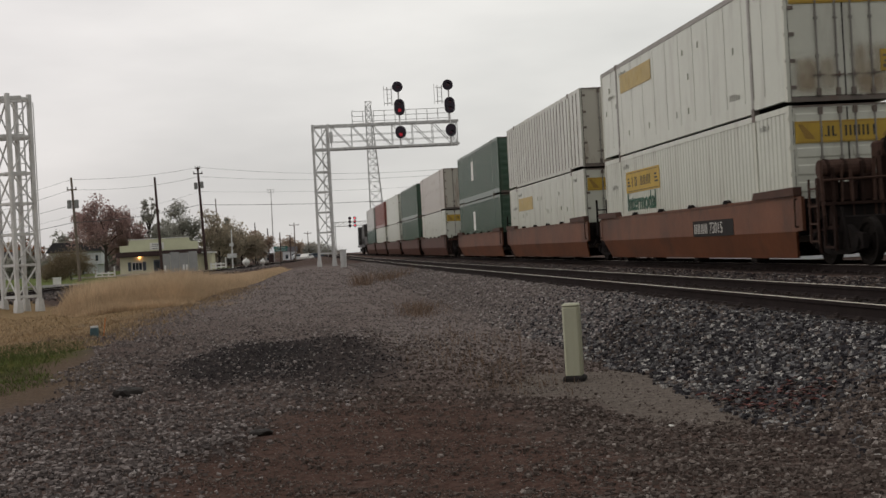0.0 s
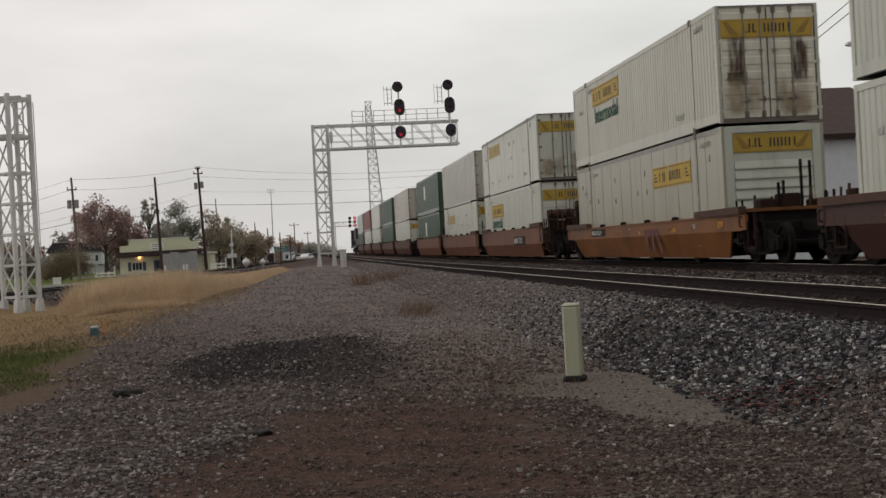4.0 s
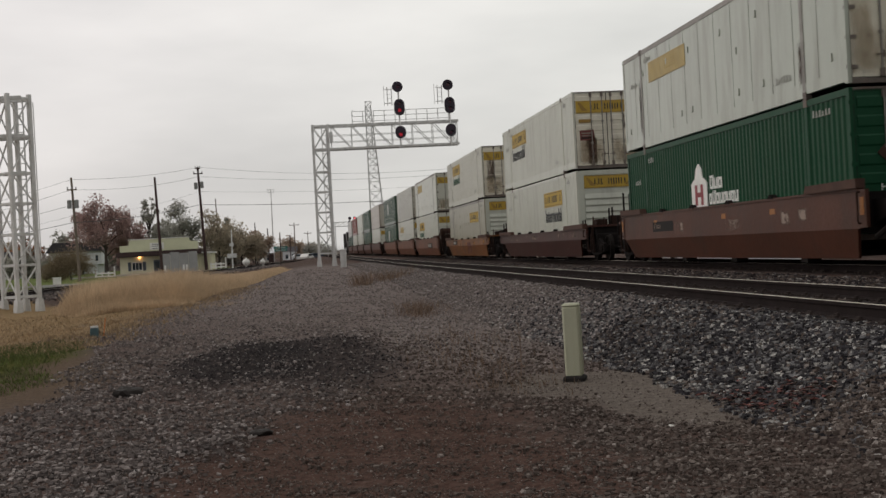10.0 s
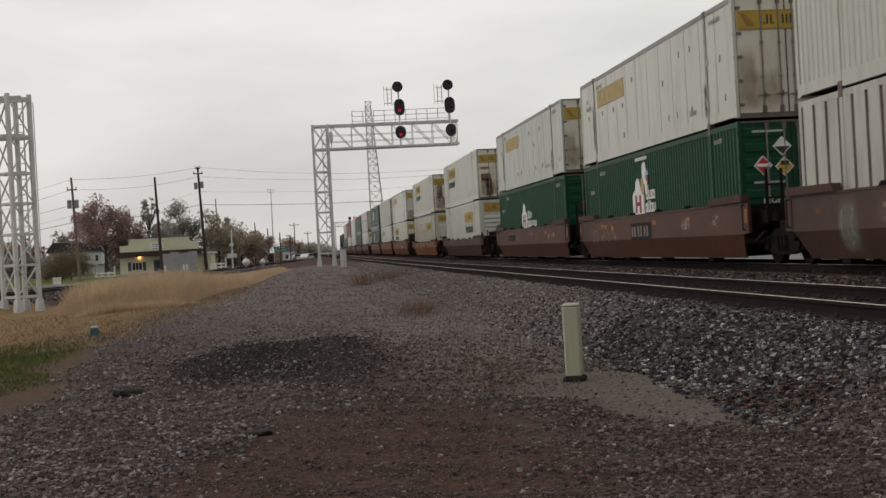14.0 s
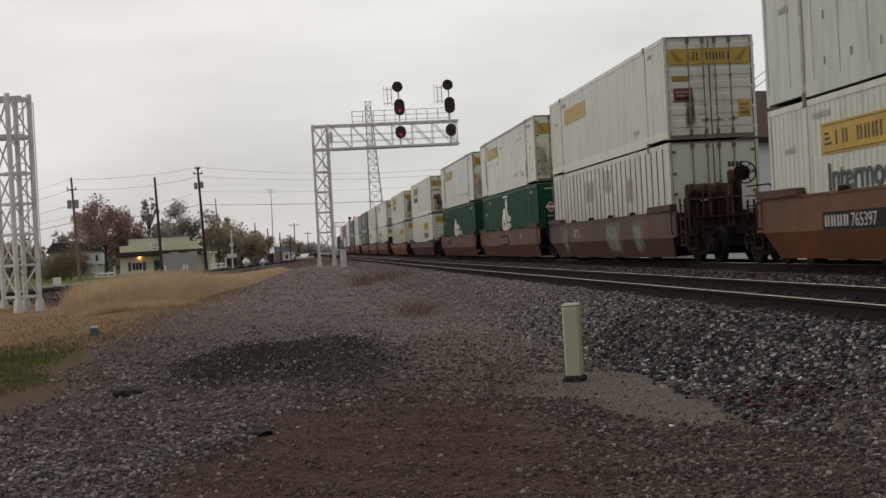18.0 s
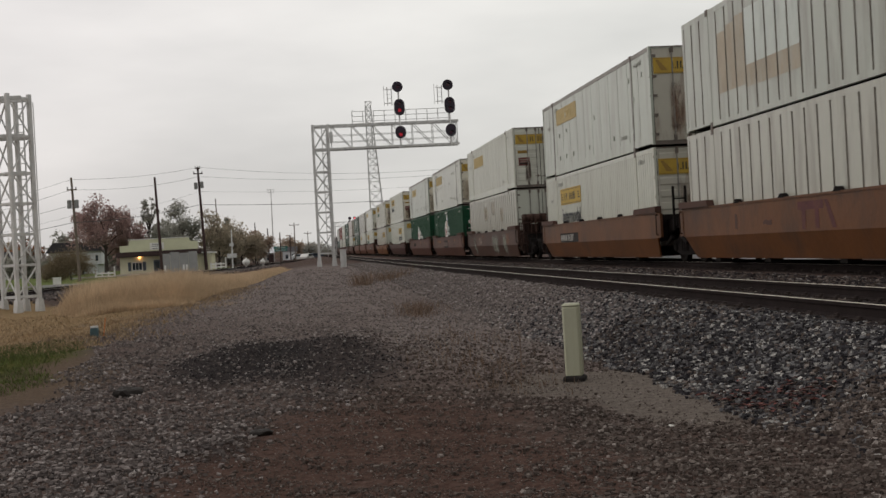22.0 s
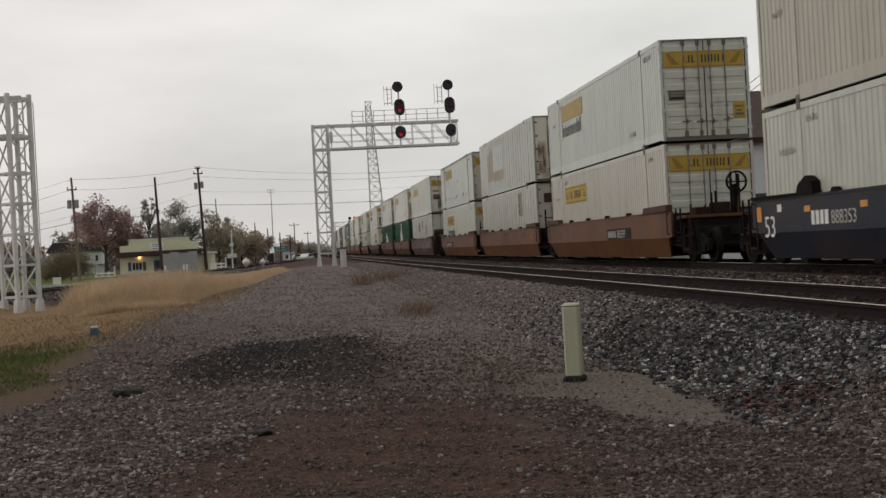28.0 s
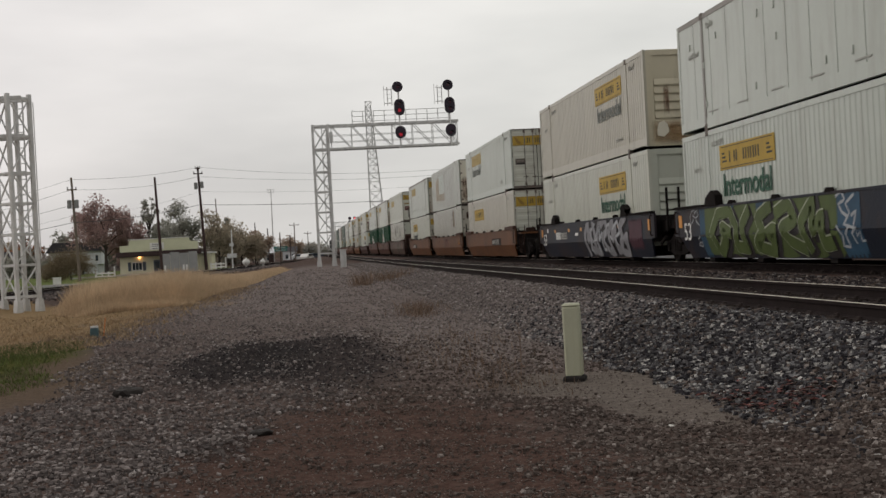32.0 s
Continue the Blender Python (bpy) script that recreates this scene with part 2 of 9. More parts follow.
M_WORN = soft_patch("pale_worn_paint_on_sill", (0.29, 0.225, 0.19), 0.9, (4, 3, 4))
M_OCHRE = soft_patch("ochre_worn_paint_on_sill", (0.40, 0.20, 0.055), 0.9, (3, 2, 4))
M_MAROON = material("faded_maroon_spray", (0.085, 0.026, 0.030), 0.75, var=0.25, scale=3, dirt=(0.14, 0.065, 0.035), dirt_amt=0.8, dscale=(4, 3, 3), dlo=0.48, dhi=0.66)
M_WASH = soft_patch("tan_grime_wash", (0.42, 0.335, 0.225), 1.0, (2.2, 2, 1.0), amount=0.34, blur=0.22)
M_DRIP = soft_patch("dark_rust_drip", (0.095, 0.052, 0.036), 1.0, (9, 4, 1.4), amount=0.66, blur=0.14)
M_RUSTWASH = soft_patch("orange_rust_wash", (0.35, 0.225, 0.115), 1.0, (1.6, 2, 1.6), amount=0.65, blur=0.2)
M_STAIN = soft_patch("rust_stain", (0.20, 0.11, 0.068), 0.75, (6, 4, 1.4), amount=0.7, blur=0.16)
M_WHEEL = material("wheel_steel", (0.011, 0.009, 0.008), 0.8, 0.0, var=0.25, spec=0.08)
M_RUSTGEAR = material("rusty_brake_gear", (0.058, 0.033, 0.025), 0.8, var=0.35, scale=5, spec=0.15)
M_DKRUST = material("dark_rusted_steel", (0.026, 0.015, 0.012), 0.85, var=0.35, scale=5, spec=0.1)

M_GALV = material("weathered_galvanised_steel", (0.58, 0.58, 0.57), 0.6, 0.1, var=0.14, scale=3, dirt=(0.2, 0.19, 0.18), dirt_amt=0.4, dscale=(2, 2, 0.5))
M_CONC = material("concrete", (0.34, 0.33, 0.31), 0.85, var=0.15, scale=4, bump=0.3)
M_SIGNAL = material("black_signal_paint", (0.024, 0.014, 0.027), 0.55, var=0.2)
M_LENSOFF = material("dark_lens", (0.075, 0.012, 0.030), 0.2, var=0.05)
M_LENSRED = material("lit_red_lens", (0.5, 0.02, 0.03), 0.3, var=0.02, emit=(1.0, 0.05, 0.10), emit_s=0.17)
M_LENSFAR = material("bright_red_lens", (0.5, 0.02, 0.03), 0.3, var=0.02, emit=(1.0, 0.10, 0.12), emit_s=3.0)
M_RAIL = material("rusty_rail_steel", (0.024, 0.0185, 0.018), 0.9, 0.0, var=0.25, scale=3, spec=0.05)
M_RAILTOP = material("polished_rail_head", (0.56, 0.51, 0.43), 0.42, 0.55, var=0.08)
M_TIE = material("creosoted_timber", (0.045, 0.036, 0.033), 0.9, var=0.3, scale=6, bump=0.5, object_random=0.2, spec=0.05)
M_STONE = stone_mix("crushed_ballast_stone", [(0.0, (0.0065, 0.0056, 0.0065)), (0.40, (0.0260, 0.0246, 0.0279)), (0.62, (0.0521, 0.0484, 0.0484)), (0.80, (0.0809, 0.0800, 0.0837)), (0.93, (0.1395, 0.1348, 0.1283)), (1.0, (0.3162, 0.3069, 0.2883))], 1.0)
M_STONEB = stone_mix("brown_crushed_stone", [(0.0, (0.0157, 0.0110, 0.0092)), (0.4, (0.0443, 0.0332, 0.0286)), (0.72, (0.0848, 0.0683, 0.0600)), (0.92, (0.1309, 0.1125, 0.1014)), (1.0, (0.2490, 0.2213, 0.2029))], 0.66)
# farther stones: haze and grazing light are put into a lighter colour
M_STONEF = stone_mix("haze_paled_gravel", [(0.0, (0.0317, 0.0261, 0.0246)), (0.4, (0.0792, 0.0665, 0.0617)), (0.72, (0.1426, 0.1228, 0.1148)), (0.92, (0.2138, 0.1901, 0.1822)), (1.0, (0.3326, 0.3089, 0.2930))], 0.52)
M_STONEG = stone_mix("grey_brown_gravel", [(0.0, (0.0173, 0.0147, 0.0147)), (0.4, (0.0593, 0.0506, 0.0482)), (0.72, (0.1210, 0.1011, 0.0938)), (0.92, (0.1790, 0.1555, 0.1469)), (1.0, (0.3086, 0.2839, 0.2715))], 0.64)
M_STONED = stone_mix("dark_crushed_stone", [(0.0, (0.0094, 0.0083, 0.0094)), (0.5, (0.0260, 0.0224, 0.0236)), (0.85, (0.0531, 0.0472, 0.0472)), (1.0, (0.2006, 0.1888, 0.1770))], 0.9)
M_POST = material("pale_yellow_green_plastic", (0.42, 0.42, 0.31), 0.5, var=0.06, scale=2, dirt=(0.3, 0.29, 0.18), dirt_amt=0.35, dscale=(9, 9, 1.5))
# weathered timber, its colour lightened further for distance haze
M_WOODPOLE = material("weathered_haze_paled_timber", (0.170, 0.136, 0.111), 0.9, var=0.25, scale=4)
M_DARKPOLE = material("creosoted_pole_timber", (0.055, 0.032, 0.03), 0.9, var=0.25, scale=4)
M_WIRE = material("black_wire", (0.09, 0.09, 0.09), 0.7, var=0.05)

# ---------------------------------------------------------------- mesh helpers


def box(bm, x0, x1, y0, y1, z0, z1):
    v = [bm.verts.new((x, y, z)) for x in (x0, x1) for y in (y0, y1) for z in (z0, z1)]
    for q in ((0, 1, 3, 2), (4, 6, 7, 5), (0, 4, 5, 1), (2, 3, 7, 6), (0, 2, 6, 4), (1, 5, 7, 3)):
        bm.faces.new([v[i] for i in q])
    return v


def beam(bm, a, b, w, h=None):
    """A square bar from a to b."""
    a, b = Vector(a), Vector(b)
    h = h or w
    d = (b - a)
    up = Vector((0, 0, 1)) if abs(d.normalized().z) < 0.95 else Vector((0, 1, 0))
    s = d.cross(up).normalized() * (w / 2)
    u = s.cross(d).normalized() * (h / 2)
    r = [[bm.verts.new(p + s * i + u * j) for i, j in ((-1, -1), (1, -1), (1, 1), (-1, 1))] for p in (a, b)]
    for k in range(4):
        bm.faces.new((r[0][k], r[0][(k + 1) % 4], r[1][(k + 1) % 4], r[1][k]))
    bm.faces.new(r[0][::-1])
    bm.faces.new(r[1])


def tube(bm, a, b, r0, r1=None, n=8):
    """A round bar from a to b, tapering from r0 to r1."""
    a, b = Vector(a), Vector(b)
    r1 = r0 if r1 is None else r1
    d = (b - a).normalized()
    up = Vector((0, 0, 1)) if abs(d.z) < 0.95 else Vector((1, 0, 0))
    s = d.cross(up).normalized()
    u = s.cross(d)
    rings = []
    for p, r in ((a, r0), (b, r1)):
        rings.append([bm.verts.new(p + (s * math.cos(k * math.tau / n) + u * math.sin(k * math.tau / n)) * r) for k in range(n)])
    for k in range(n):
        bm.faces.new((rings[0][k], rings[0][(k + 1) % n], rings[1][(k + 1) % n], rings[1][k]))
    bm.faces.new(rings[0][::-1])
    bm.faces.new(rings[1])


def prism(bm, pts, axis, t0, t1):
    """An outline of 2D points drawn out along an axis: 'x' takes (y, z), 'y' takes (x, z), 'z' takes (x, y)."""
    def at(p, t):
        return {"x": (t, p[0], p[1]), "y": (p[0], t, p[1]), "z": (p[0], p[1], t)}[axis]
    a = [bm.verts.new(at(p, t0)) for p in pts]
    b = [bm.verts.new(at(p, t1)) for p in pts]
    k = len(pts)
    for i in range(k):
        bm.faces.new((a[i], a[(i + 1) % k], b[(i + 1) % k], b[i]))
    bm.faces.new(a[::-1])
    bm.faces.new(b)


def finish(bm, name, mat, bevel=0.0, smooth=False):
    if bevel:
        bmesh.ops.bevel(bm, geom=bm.edges[:], offset=bevel, segments=1, affect="EDGES", clamp_overlap=True)
    bmesh.ops.recalc_face_normals(bm, faces=bm.faces)
    me = bpy.data.meshes.new(name)
    bm.to_mesh(me)
    bm.free()
    if smooth:
        for p in me.polygons:
            p.use_smooth = True
    me.materials.append(mat)
    return me


def part(name, bm, mat, parent, label="", bevel=0.0, smooth=False):
    """Link a bmesh (or a ready mesh) as one object under a thing or a part."""
    me = bm if isinstance(bm, bpy.types.Mesh) else finish(bm, name, mat, bevel, smooth)
    ob = new(name, me)
    if parent is not None:
        ob.parent = parent
    return tagged(ob, label)


def thing(name, label, category, group="", at=None):
    ob = new(name)
    ob.empty_display_size = 0.3
    if at is not None:
        ob.matrix_basis = at
    return tagged(ob, label, category, group)


CACHE = {}


def shared(key, make):
    if key not in CACHE:
        CACHE[key] = make()
    return CACHE[key]


def bm_of(fn, *args):
    bm = bmesh.new()
    fn(bm, *args)
    return bm


def letters(text, size, mat, parent, at, name="lettering", label="", width=None, bold=0.0):
    """Flat raised letters; at: a pose whose x runs along the line and whose z stands off the surface."""
    cu = bpy.data.curves.new(name, "FONT")
    cu.body, cu.size, cu.extrude, cu.offset = text, size, 0.003, bold
    tmp = bpy.data.objects.new(name, cu)
    scene.collection.objects.link(tmp)
    bpy.context.view_layer.update()
    me = bpy.data.meshes.new_from_object(tmp.evaluated_get(bpy.context.evaluated_depsgraph_get()))
    bpy.data.objects.remove(tmp)
    if width:
        have = max(v.co.x for v in me.vertices) - min(v.co.x for v in me.vertices)
        for v in me.vertices:
            v.co.x *= width / have
    me.materials.clear()
    me.materials.append(mat)
    ob = new(name, me)
    ob.parent = parent
    ob.matrix_basis = at
    return tagged(ob, label)


# ---------------------------------------------------------------- the line of the railway
XT, XN = 11.59, 6.28                    # centre lines of the train's track and of the near track


def smooth_table(pts):
    ys = np.array([p[0] for p in pts], float)
    vs = np.array([p[1] for p in pts], float)
    g = np.arange(-260.0, 1500.0, 1.0)
    v = np.interp(g, ys, vs)
    k = np.ones(41) / 41
    v = np.convolve(np.pad(v, 20, "edge"), k, "valid")
    return g, np.convolve(np.pad(v, 20, "edge"), k, "valid")


G_Y, G_DX = smooth_table([(-260, 0), (50, -0.05), (100, -0.3), (140, -0.62), (180, -0.95), (240, -1.25), (300, -1.4), (1500, -3.0)])
_, G_DZ = smooth_table([(-260, 0), (60, 0), (100, 0.08), (140, 0.2), (180, 0.33), (300, 0.5), (1500, 1.2)])


def bend(y):
    return float(np.interp(y, G_Y, G_DX))


def rise(y):
    return float(np.interp(y, G_Y, G_DZ))


T_FINE = np.linspace(0, 32, 3201)
V_FINE = np.interp(T_FINE, (0, 10.67, 21.33, 32), (7.10, 6.43, 6.28, 6.40))
S_FINE = np.concatenate([[0], np.cumsum((V_FINE[1:] + V_FINE[:-1]) / 2 * 0.01)])


def run(t):
    """How far the train has gone at t seconds."""
    return float(np.interp(t, T_FINE, S_FINE))


def on_track(y, z=0.0, x0=XT):
    """A pose on the track at y along the line."""
    h = math.atan2(bend(y + 2) - bend(y - 2), 4.0)
    g = math.atan2(rise(y + 2) - rise(y - 2), 4.0)
    return pose(x0 + bend(y), y, rise(y) + z, math.degrees(g), 0, -math.degrees(h))


MOVING = []                              # (thing, y at the start, height)

# ---------------------------------------------------------------- ground
GX, GYS = -14.3, 0.10                    # the branch line: x = GX + GYS * (y - 60)


def branch_x(y):
    return GX + GYS * (y - 60)


def height(x, y):
    """Height of the ground sheet (numpy arrays)."""
    u = x - np.interp(y, G_Y, G_DX)
    g = np.interp(y, (-50, 26, 78, 130, 400), (-0.72, -0.72, -0.20, -0.25, -0.4))
    left = np.interp(y, (-50, 20, 50, 110, 200, 500), (-0.75, -0.8, -0.95, -0.68, -0.60, -0.8))
    k = np.clip((-x - np.interp(y, (0, 30, 70, 130), (3.0, 3.0, -0.3, -1.0))) / 5.0, 0, 1)
    k = k * k * (3 - 2 * k)
    base = g * (1 - k) + left * k
    pile = 0.17 * np.exp(-((x - 0.65) / 0.95) ** 2 - ((y - 19.2) / 2.0) ** 2) + 0.17 * np.exp(-((x + 0.80) / 0.75) ** 2 - ((y - 18.6) / 2.2) ** 2) + 0.05 * np.sin(x * 3.7) * np.exp(-((x - 0.0) / 1.6) ** 2 - ((y - 18.6) / 1.6) ** 2) + 0.08 * np.exp(-((x - 0.1) / 2.0) ** 2 - ((y - 16.5) / 3.0) ** 2)
    pad = 0.07 * np.exp(-((x - 3.55) / 0.38) ** 2 - ((y - 13.0) / 0.55) ** 2) + 0.06 * np.exp(-((x - 2.15) / 0.35) ** 2 - ((y - 10.6) / 1.3) ** 2)
    base = base + pile + pad
    bedz = np.interp(u, (3.65, 4.9, 5.4, 7.2, 8.2, 8.9, 10.2, 13.3, 15.3), (0, -0.165, -0.19, -0.185, -0.155, -0.17, -0.155, -0.155, -0.8))
    t = np.clip((u - 3.65) / 1.25, 0, 1)
    z = np.where(u < 3.65, base, np.where(u < 4.9, base * (1 - t) + -0.165 * t, bedz))
    z = np.where(u > 15.3, -0.8, z)
    b = np.abs(x - branch_x(y))
    berm = np.clip(1 - (b - 1.7) / 1.6, 0, 1) * np.clip((y - 20) / 25, 0, 1) * np.clip((235 - y) / 30, 0, 1)
    z = z * (1 - berm) + np.maximum(z, -0.46) * berm
    rs = np.interp(y, G_Y, G_DZ)
    calm = 1 - np.exp(-((x - 2.8) / 0.7) ** 2 - ((y - 13.0) / 1.2) ** 2)
    mound = 0.34 * np.exp(-((x + 5.9) / 2.3) ** 2 - ((y - 48.0) / 7.0) ** 2)
    lum = 0.035 * np.sin(x * 1.7 + 0.6 * np.sin(y * 0.9)) * np.cos(y * 1.1 + x * 0.4) * np.clip((4.0 - u) / 2, 0, 1)
    lum = lum + 0.015 * np.sin(x * 5.1 + y * 2.3) * np.cos(y * 4.1 - x)
    return z + rs + lum * calm + mound


def ground_mesh():
    xs = np.concatenate([[-3500, -1800, -900, -450, -220, -120, -70, -45, -32], np.arange(-26, 17, 0.3), [18, 20, 25, 32, 45, 70, 120, 250, 600, 1500, 3500]])
    ys = np.concatenate([[-400, -120, -40, -12, 0], np.arange(4, 42, 0.3), np.arange(42, 130, 1.6), np.arange(130, 420, 10.0), [450, 520, 650, 900, 1300, 2000, 3000, 4200]])
    X, Y = np.meshgrid(xs, ys)
    Z = height(X, Y)
    v = np.stack([X.ravel(), Y.ravel(), Z.ravel()], 1)
    nx = len(xs)
    f = [(j * nx + i, j * nx + i + 1, (j + 1) * nx + i + 1, (j + 1) * nx + i) for j in range(len(ys) - 1) for i in range(nx - 1)]
    me = bpy.data.meshes.new("ground")
    me.from_pydata(v.tolist(), [], f)
    for p in me.polygons:
        p.use_smooth = True
    return me


def ground_material():
    m = bpy.data.materials.new("gravelly_ground")
    m.use_nodes = True
    n, l = m.node_tree.nodes, m.node_tree.links
    b = n["Principled BSDF"]
    b.inputs["Roughness"].default_value, b.inputs["Specular IOR Level"].default_value = 0.95, 0.03
    tc = n.new("ShaderNodeTexCoord")

    def noise_tex(s, d=6, r=0.6):
        k = n.new("ShaderNodeTexNoise")
        k.inputs["Scale"].default_value, k.inputs["Detail"].default_value, k.inputs["Roughness"].default_value = s, d, r
        l.new(tc.outputs["Object"], k.inputs["Vector"])
        return k.outputs["Fac"]

    big, fine = noise_tex(0.55), noise_tex(14, 4, 0.7)
    vor = n.new("ShaderNodeTexVoronoi")
    vor.inputs["Scale"].default_value = 26
    l.new(tc.outputs["Object"], vor.inputs["Vector"])

    def ramp(src, pts, k=1.45):
        r = n.new("ShaderNodeValToRGB")
        while len(r.color_ramp.elements) < len(pts):
            r.color_ramp.elements.new(0.5)
        for e, (p, c) in zip(r.color_ramp.elements, pts):
            e.position, e.color = p, (*(k * q for q in c), 1)
        l.new(src, r.inputs["Fac"])
        return r.outputs["Color"]

    def mix(fac, a, c):
        k = n.new("ShaderNodeMix")
        k.data_type = "RGBA"
        if isinstance(fac, float):
            k.inputs["Factor"].default_value = fac
        else:
            l.new(fac, k.inputs["Factor"])
        l.new(a, k.inputs["A"])
        l.new(c, k.inputs["B"])
        return k.outputs["Result"]

    def blob(cx, cy, rx, ry, soft=0.35, amount=1.0, wob=0.8):
        """A mask over an uneven patch of ground."""
        s1 = n.new("ShaderNodeVectorMath")
        s1.operation = "SUBTRACT"
        l.new(tc.outputs["Object"], s1.inputs[0])
        s1.inputs[1].default_value = (cx, cy, 0)
        s2 = n.new("ShaderNodeVectorMath")
        s2.operation = "MULTIPLY"
        l.new(s1.outputs[0], s2.inputs[0])
        s2.inputs[1].default_value = (1 / rx, 1 / ry, 0)
        s3 = n.new("ShaderNodeVectorMath")
        s3.operation = "LENGTH"
        l.new(s2.outputs[0], s3.inputs[0])
        s4 = n.new("ShaderNodeMath")
        s4.operation = "MULTIPLY_ADD"
        l.new(big, s4.inputs[0])
        s4.inputs[1].default_value = wob
        l.new(s3.outputs["Value"], s4.inputs[2])
        s5 = n.new("ShaderNodeMapRange")
        s5.interpolation_type = "SMOOTHSTEP"
        s5.inputs["From Min"].default_value, s5.inputs["From Max"].default_value = 1 + wob / 2 - soft, 1 + wob / 2 + soft
        s5.inputs["To Min"].default_value, s5.inputs["To Max"].default_value = amount, 0.0
        l.new(s4.outputs[0], s5.inputs["Value"])
        return s5.outputs[0]

    dirt = ramp(fine, [(0.25, (0.025, 0.0145, 0.011)), (0.55, (0.060, 0.036, 0.029)), (0.8, (0.105, 0.072, 0.060))])
    gravel = ramp(vor.outputs["Color"], [(0.1, (0.034, 0.025, 0.022)), (0.5, (0.062, 0.047, 0.041)), (0.9, (0.120, 0.098, 0.089))])
    col = mix(ramp(big, [(0.40, (0.25, 0.25, 0.25)), (0.62, (0.85, 0.85, 0.85))], 1.0), dirt, gravel)
    straw = ramp(fine, [(0.25, (0.10, 0.068, 0.037)), (0.7, (0.23, 0.162, 0.09))])
    green = ramp(fine, [(0.25, (0.026, 0.027, 0.007)), (0.7, (0.080, 0.078, 0.022))])
    pale = ramp(fine, [(0.25, (0.086, 0.070, 0.066)), (0.7, (0.172, 0.147, 0.138))])
    lawn = ramp(fine, [(0.25, (0.05, 0.07, 0.02)), (0.7, (0.11, 0.13, 0.045))])
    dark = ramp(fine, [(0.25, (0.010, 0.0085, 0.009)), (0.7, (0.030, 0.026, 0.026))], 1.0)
    sand = ramp(fine, [(0.25, (0.060, 0.050, 0.043)), (0.7, (0.130, 0.111, 0.097))])
    # haze and grazing light on the farther ground, painted as a paler tone
    col = mix(blob(0.5, 62, 5.5, 40, 0.5, 0.85, 0.8), col, pale)
    col = mix(blob(2.6, 21, 1.7, 7.0, 0.5, 0.75, 0.8), col, pale)
    # dark strip under the slope stones paints the shade in their gaps
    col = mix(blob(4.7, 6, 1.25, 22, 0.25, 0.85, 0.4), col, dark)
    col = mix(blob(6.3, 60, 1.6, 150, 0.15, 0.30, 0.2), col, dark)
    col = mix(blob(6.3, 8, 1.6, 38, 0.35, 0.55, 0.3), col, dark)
    # the train's shade is painted along its track as near-black ground
    train_shade = ramp(fine, [(0.25, (0.006, 0.005, 0.005)), (0.7, (0.018, 0.015, 0.014))], 1.0)
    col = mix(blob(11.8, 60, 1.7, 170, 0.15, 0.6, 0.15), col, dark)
    col = mix(blob(11.9, 10, 1.5, 70, 0.3, 0.95, 0.3), col, train_shade)
    col = mix(blob(-0.9, 17.4, 1.1, 3.0, 0.35, 0.9, 1.4), col, dark)
    col = mix(blob(0.30, 16.8, 0.9, 3.2, 0.45, 0.7, 1.5), col, dark)
    col = mix(blob(0.48, 8.3, 1.55, 4.7, 0.3, 0.97, 0.6), col, dirt)
    col = mix(blob(-0.8, 10.5, 0.28, 0.9, 0.4, 0.6, 1.2), col, dark)
    col = mix(blob(2.98, 12.75, 1.05, 1.35, 0.25, 0.95, 0.9), col, sand)
    col = mix(blob(3.10, 11.2, 0.55, 1.7, 0.25, 0.95, 0.9), col, sand)
    col = mix(blob(-34, 42, 30.4, 23, 0.05, 1.0, 0.25), col, straw)
    col = mix(blob(-9.5, 31.5, 5.2, 4.0, 0.1, 0.9, 0.5), col, straw)
    bare = ramp(fine, [(0.25, (0.048, 0.033, 0.023)), (0.7, (0.100, 0.073, 0.052))])
    col = mix(blob(-4.3, 17.6, 1.7, 4.6, 0.3, 0.95, 0.9), col, bare)
    col = mix(blob(-7.4, 21.8, 3.35, 5.9, 0.15, 1.0, 0.5), col, green)
    col = mix(blob(-60, 150, 52, 85, 0.05, 1.0, 0.1), col, lawn)
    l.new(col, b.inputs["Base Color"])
    bp = n.new("ShaderNodeBump")
    bp.inputs["Strength"].default_value, bp.inputs["Distance"].default_value = 0.7, 0.03
    l.new(vor.outputs["Distance"], bp.inputs["Height"])
    bp2 = n.new("ShaderNodeBump")
    bp2.inputs["Strength"].default_value, bp2.inputs["Distance"].default_value = 0.6, 0.03
    l.new(fine, bp2.inputs["Height"])
    l.new(bp.outputs[0], bp2.inputs["Normal"])
    l.new(bp2.outputs[0], b.inputs["Normal"])
    return m


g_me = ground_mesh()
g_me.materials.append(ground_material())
ground = tagged(new("ground", g_me), "brown-grey gravel and dirt ground beside the railway", "ground", kind="structure")
rng = np.random.default_rng(7)


